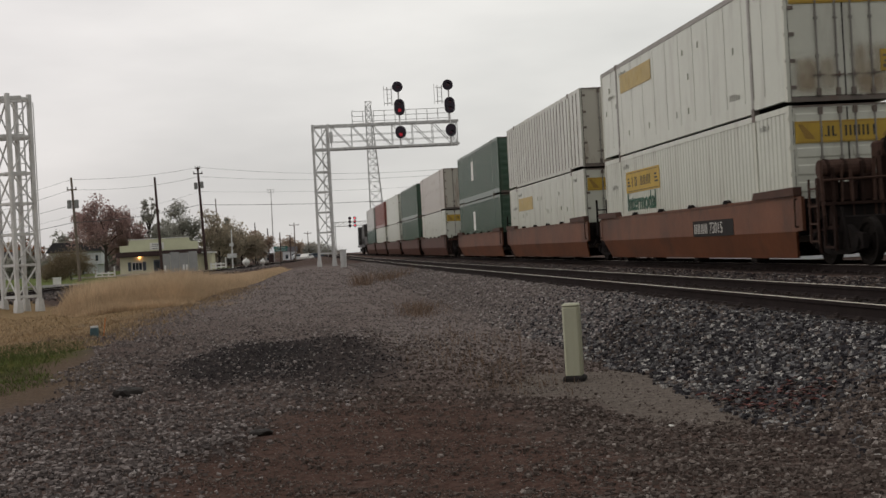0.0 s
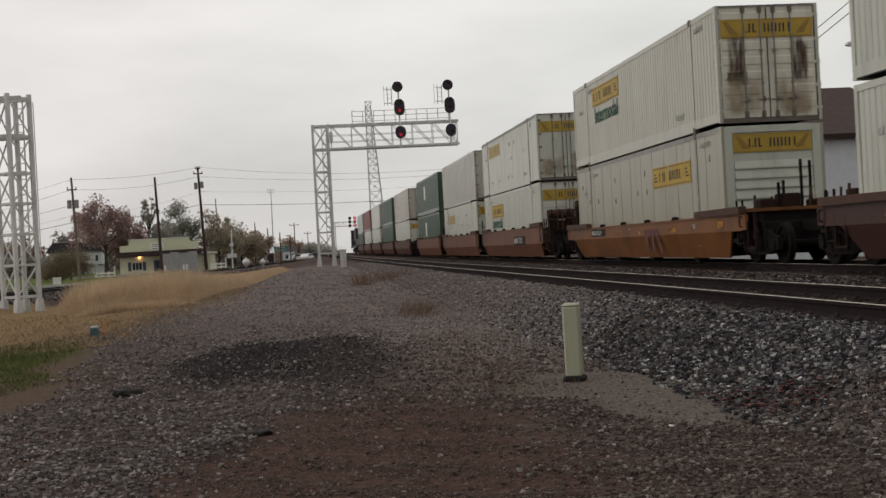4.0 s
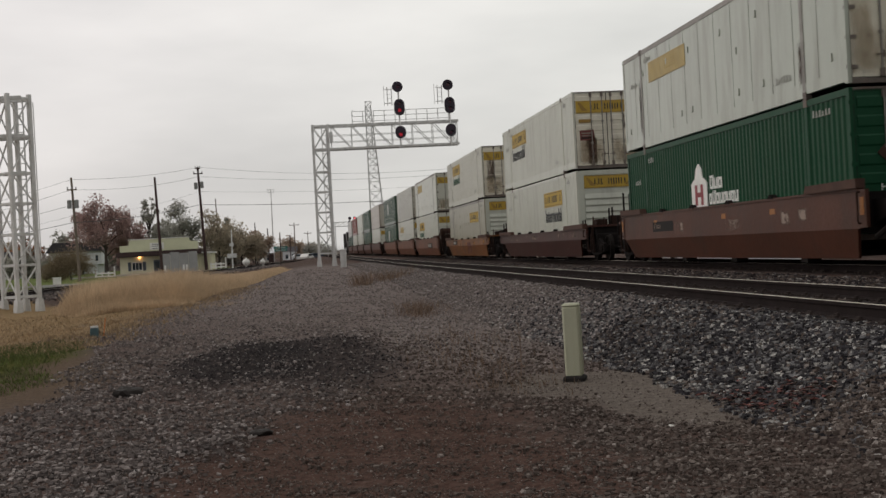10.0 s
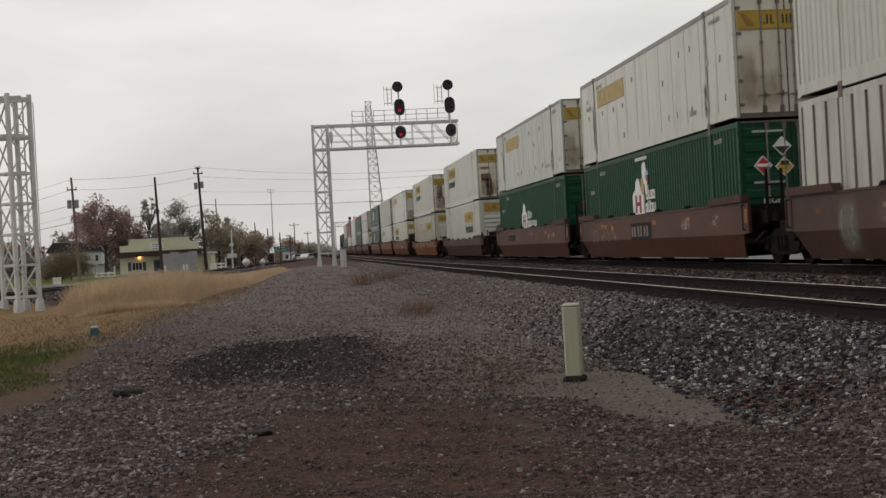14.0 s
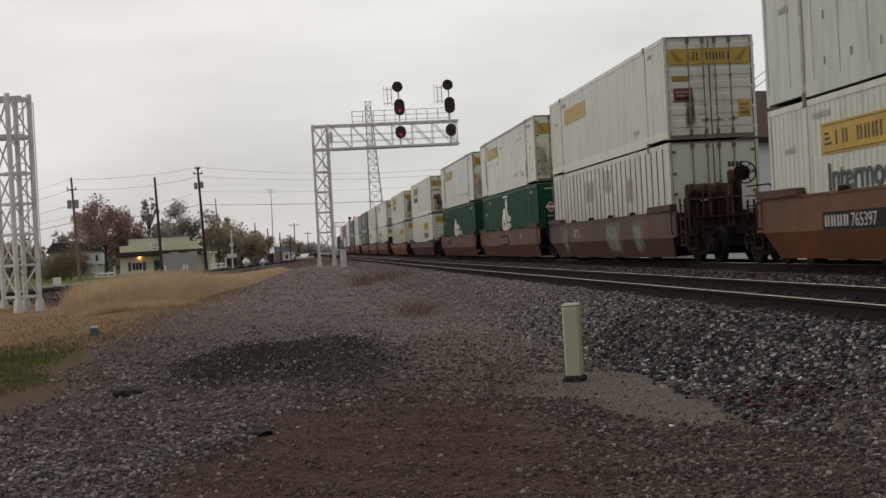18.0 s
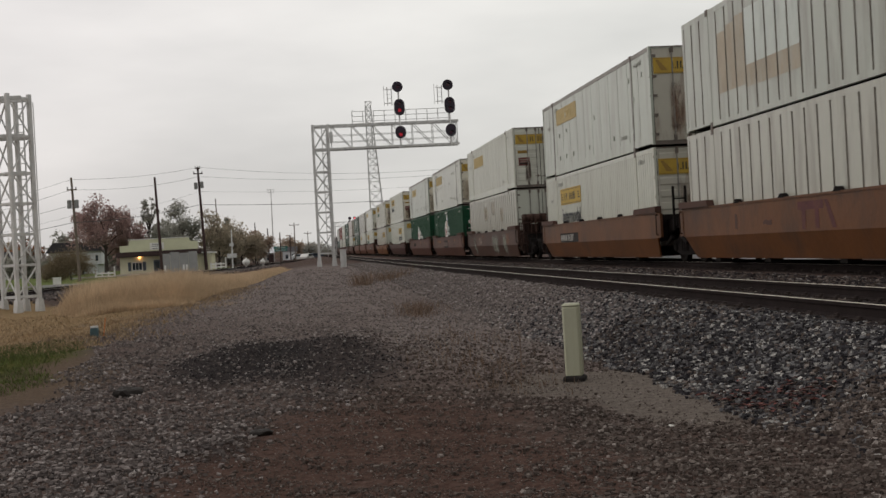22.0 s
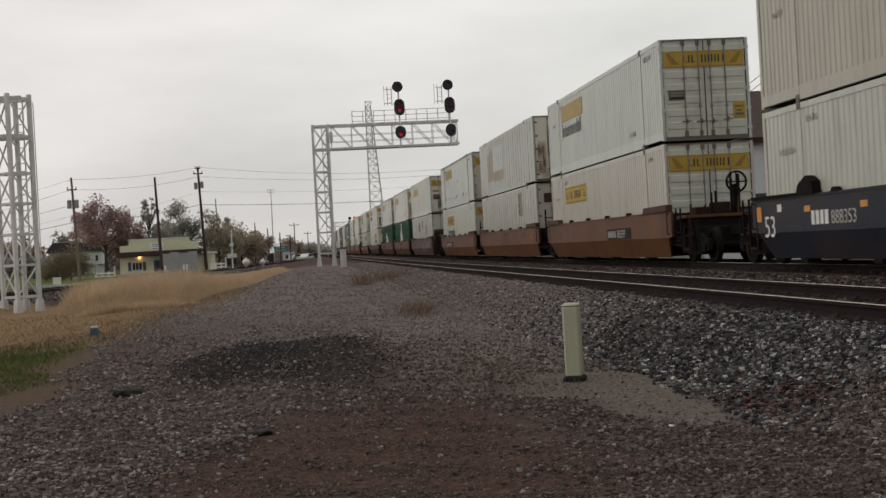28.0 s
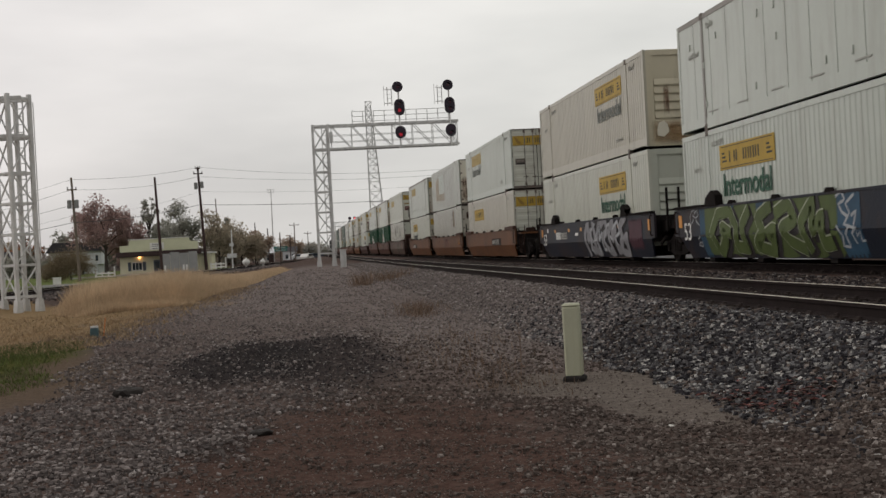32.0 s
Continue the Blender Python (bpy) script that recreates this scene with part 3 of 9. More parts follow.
def scatter_stones(name, label, xs, ys, sizes, mat, sink=0.3, flat=0.7):
    """Angular stones, eight corners each, half sunk into the ground; one joined mesh."""
    k = len(xs)
    c = np.array([(x, y, z) for x in (-1, 1) for y in (-1, 1) for z in (-1, 1)], float)
    v = c[None] * (0.5 + 0.5 * rng.random((k, 8, 3)))
    a = rng.random(k) * math.tau
    e = (rng.random(k) - 0.5) * 1.2
    ca, sa, ce, se = np.cos(a), np.sin(a), np.cos(e), np.sin(e)
    x, y, z = v[..., 0], v[..., 1] * 0.8, v[..., 2] * flat
    y, z = y * ce[:, None] - z * se[:, None], y * se[:, None] + z * ce[:, None]
    x, y = x * ca[:, None] - y * sa[:, None], x * sa[:, None] + y * ca[:, None]
    s = sizes[:, None] / 2
    z0 = height(xs, ys) + sizes * (0.5 - sink) * flat
    V = np.stack([x * s + xs[:, None], y * s + ys[:, None], z * s + z0[:, None]], -1).reshape(-1, 3)
    q = np.array(((0, 1, 3, 2), (4, 6, 7, 5), (0, 4, 5, 1), (2, 3, 7, 6), (0, 2, 6, 4), (1, 5, 7, 3)))
    Fq = (q[None] + 8 * np.arange(k)[:, None, None]).reshape(-1, 4)
    me = bpy.data.meshes.new(name)
    me.from_pydata(V.tolist(), [], Fq.tolist())
    me.materials.append(mat)
    return tagged(new(name, me), label, "gravel", kind="stuff")


def density_pick(k, y0, y1, power=1.6):
    """Distances that thin out away from the eye."""
    r = rng.random(k)
    return (y0 ** (1 - power) + r * (y1 ** (1 - power) - y0 ** (1 - power))) ** (1 / (1 - power))


NB = 80000
yb = density_pick(NB, 6.0, 95.0)
ub = 3.45 + 2.0 * rng.random(NB) ** 0.92
ub = np.maximum(ub, 3.55 + 0.16 * np.sin(yb * 1.25) + 0.10 * np.sin(yb * 3.1) + 0.14 * rng.normal(size=NB) + np.clip((10.4 - yb) * 0.12, 0, 0.5))
ub = np.where((ub > 4.98) & (np.abs((yb + 8.5 + 0.275) % 0.55 - 0.275) < 0.10), ub - 0.55, ub)
brownish = rng.random(NB) < np.clip((yb - 12) / 15, 0.10, 0.95) + np.clip((10.2 - yb) / 2.2, 0, 0.75) * (ub < 4.4)
sb_ = 0.017 + 0.034 * rng.random(NB) ** 1.7 + 0.0006 * yb
xb_ = ub + np.interp(yb, G_Y, G_DX)
far_b = brownish & (yb > 17)
for pick, mt, lab in ((~brownish, M_STONE, "grey crushed-stone ballast sloping from the track"), (brownish & ~far_b, M_STONEB, "brown crushed-stone ballast beside the track"), (far_b, M_STONEF, "pale-brown ballast, haze-lightened, beside the track")):
    scatter_stones("track_ballast", lab, xb_[pick], yb[pick], sb_[pick], mt, sink=0.10, flat=0.85)
yc = density_pick(22000, 12.0, 110.0, 1.3)
uc = 5.15 + 4.75 * rng.random(22000)
sc = 0.026 + 0.033 * rng.random(22000) + 0.0004 * yc
on_tie = (np.abs(uc - XN) < 1.3) & (np.abs((yc + 8.5 + 0.275) % 0.55 - 0.275) < 0.10)
# the share of dark stones grows towards the train's track
darker = rng.random(22000) < np.clip((uc - 5.6) / 1.5, 0, 0.62)
for pick, mt, lab in ((~on_tie & ~darker, M_STONEB, "grey ballast stones between the tracks"), (~on_tie & darker, M_STONED, "dark ballast stones between the tracks")):
    scatter_stones("ballast_between_tracks", lab, (uc + np.interp(yc, G_Y, G_DX))[pick], yc[pick], sc[pick], mt)
NG = 95000
yd = density_pick(NG, 6.0, 80.0, 1.6)
xd = -0.34 * yd + rng.random(NG) * (0.34 * yd + np.interp(yd, (6, 10.5, 13), (4.5, 4.0, 3.9)))
green_zone = ((xd + 7.2) / 3.6) ** 2 + ((yd - 20) / 7.5) ** 2 < 1.05
pad_zone = (np.minimum(((xd - 2.98) / 0.98) ** 2 + ((yd - 12.75) / 1.25) ** 2, ((xd - 3.10) / 0.5) ** 2 + ((yd - 11.2) / 1.6) ** 2) + 0.3 * np.sin(xd * 5 + yd * 2.6) + 0.2 * rng.normal(size=NG) < 1.0) & (rng.random(NG) < 0.97)
soil_zone = (((xd - 0.48) / 1.45) ** 2 + ((yd - 8.3) / 4.3) ** 2 + 0.2 * np.sin(xd * 4 + yd) + 0.25 * rng.normal(size=NG) < 1.0) & (rng.random(NG) < 0.90)
straw_zone = xd < np.interp(yd, (8, 12, 15.3, 17.7, 20, 26, 40), (-3.3, -3.2, -2.95, -3.3, -4.0, -4.35, -4.7)) + 0.12 * rng.normal(size=NG)
keep = ~(green_zone | pad_zone | soil_zone | straw_zone)
xd, yd = xd[keep], yd[keep]
lobe = np.minimum(np.minimum(((xd + 0.9) / 1.05) ** 2 + ((yd - 17.3) / 2.8) ** 2, ((xd - 0.3) / 0.85) ** 2 + ((yd - 16.7) / 3.0) ** 2), ((xd - 1.3) / 0.6) ** 2 + ((yd - 18.6) / 0.7) ** 2 + 0.5)
heap = (lobe + 0.25 * np.sin(xd * 3.3 + yd * 0.9) + 0.40 * rng.normal(size=len(xd)) < 1.0) & (rng.random(len(xd)) < 0.86)
farg = (yd > np.where(xd > 1.3, 14.5, 20) + 8 * rng.random(len(xd))) & ~heap
sd_ = 0.008 + 0.034 * rng.random(len(xd)) ** 2.6 + 0.0006 * yd
nearg = ~heap & ~farg
greyg = nearg & (xd + 0.25 * rng.normal(size=len(xd)) < np.interp(yd, (6, 9, 12, 16, 24), (-0.9, -0.6, 0.0, 1.0, 1.2)))
sd_ = np.where(greyg, sd_ * 1.15, sd_)
nearg = nearg & ~greyg
scatter_stones("coarse_gravel", "coarse grey-brown gravel on the ground", xd[greyg], yd[greyg], sd_[greyg], M_STONEG, sink=0.2)
scatter_stones("loose_gravel", "brown and grey loose gravel on the ground", xd[nearg], yd[nearg], sd_[nearg], M_STONEB, sink=0.25)
scatter_stones("far_gravel", "pale-brown gravel, haze-lightened, further along the line", xd[farg], yd[farg], sd_[farg], M_STONEF, sink=0.25)
scatter_stones("dark_gravel_heap", "low heap of dark wet gravel", xd[heap], yd[heap], sd_[heap] * 0.8, M_STONED, sink=0.2)
ns_ = 42000
xs_n, ys_n = 0.7 + 1.4 * rng.normal(size=ns_), density_pick(ns_, 6.0, 13.5, 1.5)
scatter_stones("soil_grit", "fine grit scattered on red-brown soil", xs_n, ys_n, 0.005 + 0.013 * rng.random(ns_) ** 2.5, M_STONEB, sink=0.15)

nk_ = 9000
scatter_stones("near_gravel", "brown loose gravel around the viewpoint", -7 + 10.4 * rng.random(nk_), -7 + 13.2 * rng.random(nk_), 0.008 + 0.03 * rng.random(nk_) ** 2.4, M_STONEB, sink=0.25)
scatter_stones("near_ballast", "grey crushed-stone ballast beside the track", 3.5 + 1.55 * rng.random(nk_), -12 + 18.3 * rng.random(nk_), 0.022 + 0.04 * rng.random(nk_) ** 1.6, M_STONE, sink=0.1, flat=0.85)

nr_ = 15000
yr_ = 40 + 100 * rng.random(nr_) ** 1.6
scatter_stones("branch_ballast", "dark dusty ballast under the branch track", branch_x(yr_) + rng.normal(0, 1.05, nr_).clip(-2.6, 2.6), yr_, 0.05 + 0.05 * rng.random(nr_) + 0.0006 * yr_, M_STONED, sink=0.2)

ne_ = 5000
ye_ = 44 + 110 * rng.random(ne_) ** 1.4
scatter_stones("branch_shoulder", "pale dusty ballast along the edges of the branch track", branch_x(ye_) + np.where(rng.random(ne_) < 0.5, -1, 1) * (2.0 + 0.22 * rng.normal(size=ne_)), ye_, 0.05 + 0.04 * rng.random(ne_) + 0.0006 * ye_, M_STONEF, sink=0.2)

# ---------------------------------------------------------------- tracks
def rail_mesh(x0, y0, y1, step, zt, xf, top):
    """One rail: a flat-bottomed section swept along the line; the worn head is a strip of its own."""
    if top:
        prof = [(-0.016, 0.0), (0.016, 0.0), (0.014, 0.004), (-0.014, 0.004)]
    else:
        prof = [(-0.075, -0.165), (0.075, -0.165), (0.075, -0.15), (0.012, -0.125), (0.012, -0.045), (0.036, -0.035), (0.036, 0.0),
                (-0.036, 0.0), (-0.036, -0.035), (-0.012, -0.045), (-0.012, -0.125), (-0.075, -0.15)]
    ys = np.arange(y0, y1 + 0.1, step)
    k = len(prof)
    v, f = [], []
    for j, y in enumerate(ys):
        cx = xf(y) + x0
        for px_, pz in prof:
            v.append((cx + px_, y, zt(y) + pz))
        if j:
            a, b = (j - 1) * k, j * k
            f += [(a + i, a + (i + 1) % k, b + (i + 1) % k, b + i) for i in range(k)]
    f += [tuple(range(k)), tuple(range(len(v) - k, len(v)))]
    me = bpy.data.meshes.new("rail")
    me.from_pydata(v, [], f)
    bm = bmesh.new()
    bm.from_mesh(me)
    bmesh.ops.recalc_face_normals(bm, faces=bm.faces)
    bm.to_mesh(me)
    bm.free()
    me.materials.append(M_RAILTOP if top else M_RAIL)
    return me


def track(name, label, xf, zt, y0, y1, ties, step=4.0, tie_from=None):
    tr = tagged(new(name), label, "railway track", kind="structure")
    for side in (-0.755, 0.755):
        r = part("rail", rail_mesh(side, y0, y1, step, zt, xf, False), None, tr)
        part("rail_head", rail_mesh(side, y0, y1, step, zt, xf, True), None, r, "polished steel rail head")
    def tie_bm(bm):
        box(bm, -1.3, 1.3, -0.115, 0.115, -0.33, -0.155)
        for x in (-0.87, -0.64, 0.64, 0.87):
            box(bm, x - 0.05, x + 0.05, -0.05, 0.05, -0.156, -0.130)
            box(bm, x - 0.018, x + 0.018, -0.035, 0.035, -0.131, -0.105)
            for y in (-0.17, 0.17):
                box(bm, x - 0.045, x + 0.045, y - 0.03, y + 0.03, -0.20, -0.135)
    tie = shared("tie", lambda: finish(bm_of(tie_bm), "tie", M_TIE))
    y = tie_from if tie_from is not None else y0
    for _ in range(ties):
        o = part("tie", tie, None, tr)
        o.matrix_basis = pose(xf(y) + random.uniform(-0.03, 0.03), y, zt(y) - 0.004 + random.uniform(-0.008, 0.008), 0, 0, random.uniform(-1, 1))
        y += 0.55
    return tr


def near_x(y):
    return XN + bend(y)


def train_x(y):
    return XT + bend(y)


track("near_track", "empty railway track with polished rails on ballast", near_x, rise, -40, 700, 180, 5.0, -8.5)
track("train_track", "railway track under the freight train", train_x, rise, -60, 700, 130, 5.0, -8.5)
track("branch_track", "railway track curving in from the town side", branch_x, lambda y: -0.28 + rise(y), -20, 232, 120, 6.0, 44.0)

# ---------------------------------------------------------------- containers
L, W, H = 16.15, 2.59, 2.896
HL, HW = L / 2, W / 2
POST = HL - 2.05                         # the lifting posts, at the forty-foot points


LIFT = 0.065                             # the ends outside the lifting posts sit higher than the middle


def wall_mesh(style, mat, side):
    """A long side wall: ribbed, finely corrugated or smooth, seen from outside on the side given (-1 or 1)."""
    prof = []                            # (y, depth inwards)
    y0, y1 = -HL + 0.10, HL - 0.10
    if style == "corr":
        p, d = 0.235, 0.016
        k = int((y1 - y0) / p)
        p = (y1 - y0) / k
        for i in range(k):
            a = y0 + i * p
            prof += [(a, 0.012), (a + p * 0.66, 0.012), (a + p * 0.74, 0.012 + d), (a + p * 0.90, 0.012 + d)]
    elif style == "box":
        p, d = 0.232, 0.036
        k = int((y1 - y0) / p)
        p = (y1 - y0) / k
        for i in range(k):
            a = y0 + i * p
            prof += [(a, 0.012), (a + p * 0.3, 0.012), (a + p * 0.5, 0.012 + d), (a + p * 0.8, 0.012 + d)]
    elif style == "rib":
        p = (y1 - y0) / 27
        for i in range(27):
            a = y0 + i * p
            prof += [(a, 0.004), (a + p * 0.79, 0.004), (a + p * 0.81, 0.075), (a + p * 0.98, 0.075)]
    elif style == "wide_rib":
        p = (y1 - y0) / 25
        for i in range(25):
            a = y0 + i * p
            prof += [(a, 0.004), (a + p * 0.875, 0.004), (a + p * 0.885, 0.085), (a + p * 0.99, 0.085)]
    else:
        p = 1.19
        k = int((y1 - y0) / p)
        p = (y1 - y0) / k
        for i in range(k):
            a = y0 + i * p
            prof += [(a, 0.012), (a + p - 0.034, 0.012), (a + p - 0.032, 0.048), (a + p - 0.006, 0.048)]
    prof.append((y1, 0.012))
    bm = bmesh.new()
    lo, hi = (0.13 if "rib" in style else 0.30), H - 0.13
    a = [bm.verts.new((side * (HW - d), y, lo)) for y, d in prof]
    b = [bm.verts.new((side * (HW - d), y, hi)) for y, d in prof]
    c = [bm.verts.new((side * (HW - 0.15), y, lo)) for y in (y0, y1)]
    e = [bm.verts.new((side * (HW - 0.15), y, hi)) for y in (y0, y1)]
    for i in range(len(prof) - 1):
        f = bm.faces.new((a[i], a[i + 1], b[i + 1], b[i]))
        # faces set back between the ribs take the darker recess paint
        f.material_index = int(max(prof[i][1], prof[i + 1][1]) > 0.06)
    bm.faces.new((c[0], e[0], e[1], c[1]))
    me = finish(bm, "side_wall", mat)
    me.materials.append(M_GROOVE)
    return me


def rails_bm(bm, z0, z1, s):
    """A long rail; a bottom rail is stepped up outside the lifting posts."""
    xa, xb = sorted((s * HW, s * (HW - 0.10)))
    if z0 > 1.0:
        box(bm, xa, xb, -HL + 0.14, HL - 0.14, z0, z1)
        return
    box(bm, xa, xb, -POST, POST, z0, z1)
    if z1 - z0 > 0.08:
        for e in (-1, 1):
            box(bm, xa, xb, *sorted((e * POST, e * (HL - 0.14))), z0 + LIFT, z1)


def corner_bm(bm, s, e):
    xa, xb = sorted((s * HW, s * (HW - (0.16 if e > 0 else 0.075))))
    ya, yb_ = sorted((e * HL, e * (HL - 0.14)))
    box(bm, xa, xb, ya, yb_, 0.04, H)


def lift_post_bm(bm, s, y):
    xa, xb = sorted((s * (HW + 0.004), s * (HW - 0.08)))
    box(bm, xa, xb, y - 0.075, y + 0.075, 0.06, H - 0.04)


def fitting_bm(bm, s, y, top):
    xa, xb = sorted((s * (HW + 0.012), s * (HW - 0.12)))
    box(bm, xa, xb, y - 0.09, y + 0.09, H - 0.14 if top else -0.02, H + 0.02 if top else 0.12)


def side_decal(c, y, z, w, h, mat, blocks=0, block_mat=None, name="banner", label=""):
    """A painted panel on the left wall; y is its front edge, running back by w."""
    b = part(name, bm_of(box, -HW - 0.004, -HW + 0.010, y - w, y, z, z + h), mat, c, label)
    if blocks:
        widths = (0.6, 0.7, 0.0, 0.7, 0.7, 0.7, 0.7)
        step = w * 0.62 / len(widths)
        for i, wd in enumerate(widths):
            if wd:
                ya = y - w * 0.19 - i * step
                for q0 in ((0.0,) if i in (0, 6) else (0.0, wd - 0.24)):
                    part("letter_block", bm_of(box, -HW - 0.008, -HW - 0.003, ya - step * (q0 + 0.24), ya - step * q0, z + h * 0.27, z + h * 0.72), block_mat, b)
        for za in (z + h * 0.06, z + h * 0.90):
            part("border_line", bm_of(box, -HW - 0.007, -HW - 0.003, y - w * 0.97, y - w * 0.03, za, za + h * 0.03), block_mat, b)
        for ya in (y - w * 0.03, y - w * 0.85):
            for j in range(3):
                part("side_mark", bm_of(box, -HW - 0.007, -HW - 0.003, ya - w * 0.11 + j * 0.02 * w, ya - 0.02 * w, z + h * (0.3 + 0.16 * j), z + h * (0.38 + 0.16 * j)), block_mat, b)
    return b


def side_word(c, word, y, z, size, mat):
    """A word on the left wall that reads from front to back."""
    m = Matrix(((0, 0, -1, -HW - 0.006), (-1, 0, 0, y), (0, 1, 0, z), (0, 0, 0, 1)))
    return letters(word, size * 1.17, mat, c, m, "lettering", "dark lettering", 3.15, 0.012)


def small_marks(c, mat, seed):
    """Rows of tiny stencilled marks near the lifting posts."""
    r = random.Random(seed)
    for y, z in ((POST - 0.35, H - 0.42), (-POST - 0.35, H - 0.40), (-POST + 1.5, 0.46), (HL - 0.9, H - 1.0)):
        n = r.randint(4, 6)
        comb = [(y, z)]
        for i in range(n):
            a, hh = y - i * 0.15, r.uniform(0.10, 0.15)
            comb += [(a, z + hh), (a - 0.06, z + hh), (a - 0.06, z + 0.01)]
            if i < n - 1:
                comb.append((a - 0.15, z + 0.01))
        comb.append((y - (n - 1) * 0.15 - 0.06, z))
        part("stencil_mark", bm_of(prism, comb, "x", -HW - 0.003, -HW + 0.004), mat, c)


def dimples(c, mat, seed):
    """Small raised latch covers on the smooth panels."""
    r = random.Random(seed)
    for i in range(13):
        y = -HL + 0.9 + i * 1.2
        for z in (0.62, 1.5 + 0.15 * r.random(), 2.2):
            if r.random() < 0.35:
                o = part("latch_cover", shared(("latch", mat.name), lambda: finish(bm_of(box, -0.014, 0.012, -0.04, 0.04, -0.08, 0.08), "latch_cover", mat, 0.006)), None, c)
                o.matrix_basis = pose(-HW, y + r.uniform(-0.3, 0.3), z)
    if mat is M_MINT:
        for i in range(6):
            o = part("scuff_strip", shared("scuff", lambda: finish(bm_of(box, -0.006, 0.004, -0.34, 0.34, -0.018, 0.018), "scuff_strip", M_MARKS)), None, c, "dark scuff along the foot of a panel")
            o.matrix_basis = pose(-HW, -HL + 3.0 + i * 2.1, 0.38 + 0.02 * (i % 2))


def banner_bars(b, x0, z, w, h, y):
    """The seven letters of a rear banner as plain upright bars, with two dots."""
    step = w / 7
    for i, k in enumerate((1, 2, 0, 2, 2, 2, 1)):
        for j in range(k):
            x = x0 + step * (i + (0.28 if k == 1 else 0.06 + 0.50 * j))
            part("letter_block", bm_of(box, x, x + 0.040, y, y + 0.008, z, z + h), M_BLACK, b)
    for i in (0.72, 1.86):
        part("letter_dot", bm_of(box, x0 + step * i, x0 + step * i + 0.035, y, y + 0.008, z, z + 0.04), M_BLACK, b)


def rear_banner_panel(c, x0, x1, z, h, y):
    """A yellow banner with browned ends and a row of plain bars."""
    b = part("banner", bm_of(box, x0, x1, y, y + 0.022, z, z + h), M_YELLOW, c, "yellow painted banner")
    for e, xe in ((1, x0), (-1, x1)):
        pts = [(xe + e * 0.06, z + h * 0.88), (xe + e * 0.16, z + h * 0.86), (xe + e * 0.40, z + h * 0.30), (xe + e * 0.42, z + h * 0.16), (xe + e * 0.22, z + h * 0.20)]
        part("banner_shade", bm_of(prism, pts, "y", y - 0.004, y + 0.006), M_BANNERSH, b)
    for q in (z + 0.02, z + h - 0.035):
        part("border_line", bm_of(box, x0 + 0.03, x1 - 0.03, y - 0.004, y + 0.004, q, q + 0.014), M_BANNERSH, b)
    banner_bars(b, -0.66, z + h * 0.27, 1.34, h * 0.48, y - 0.008)


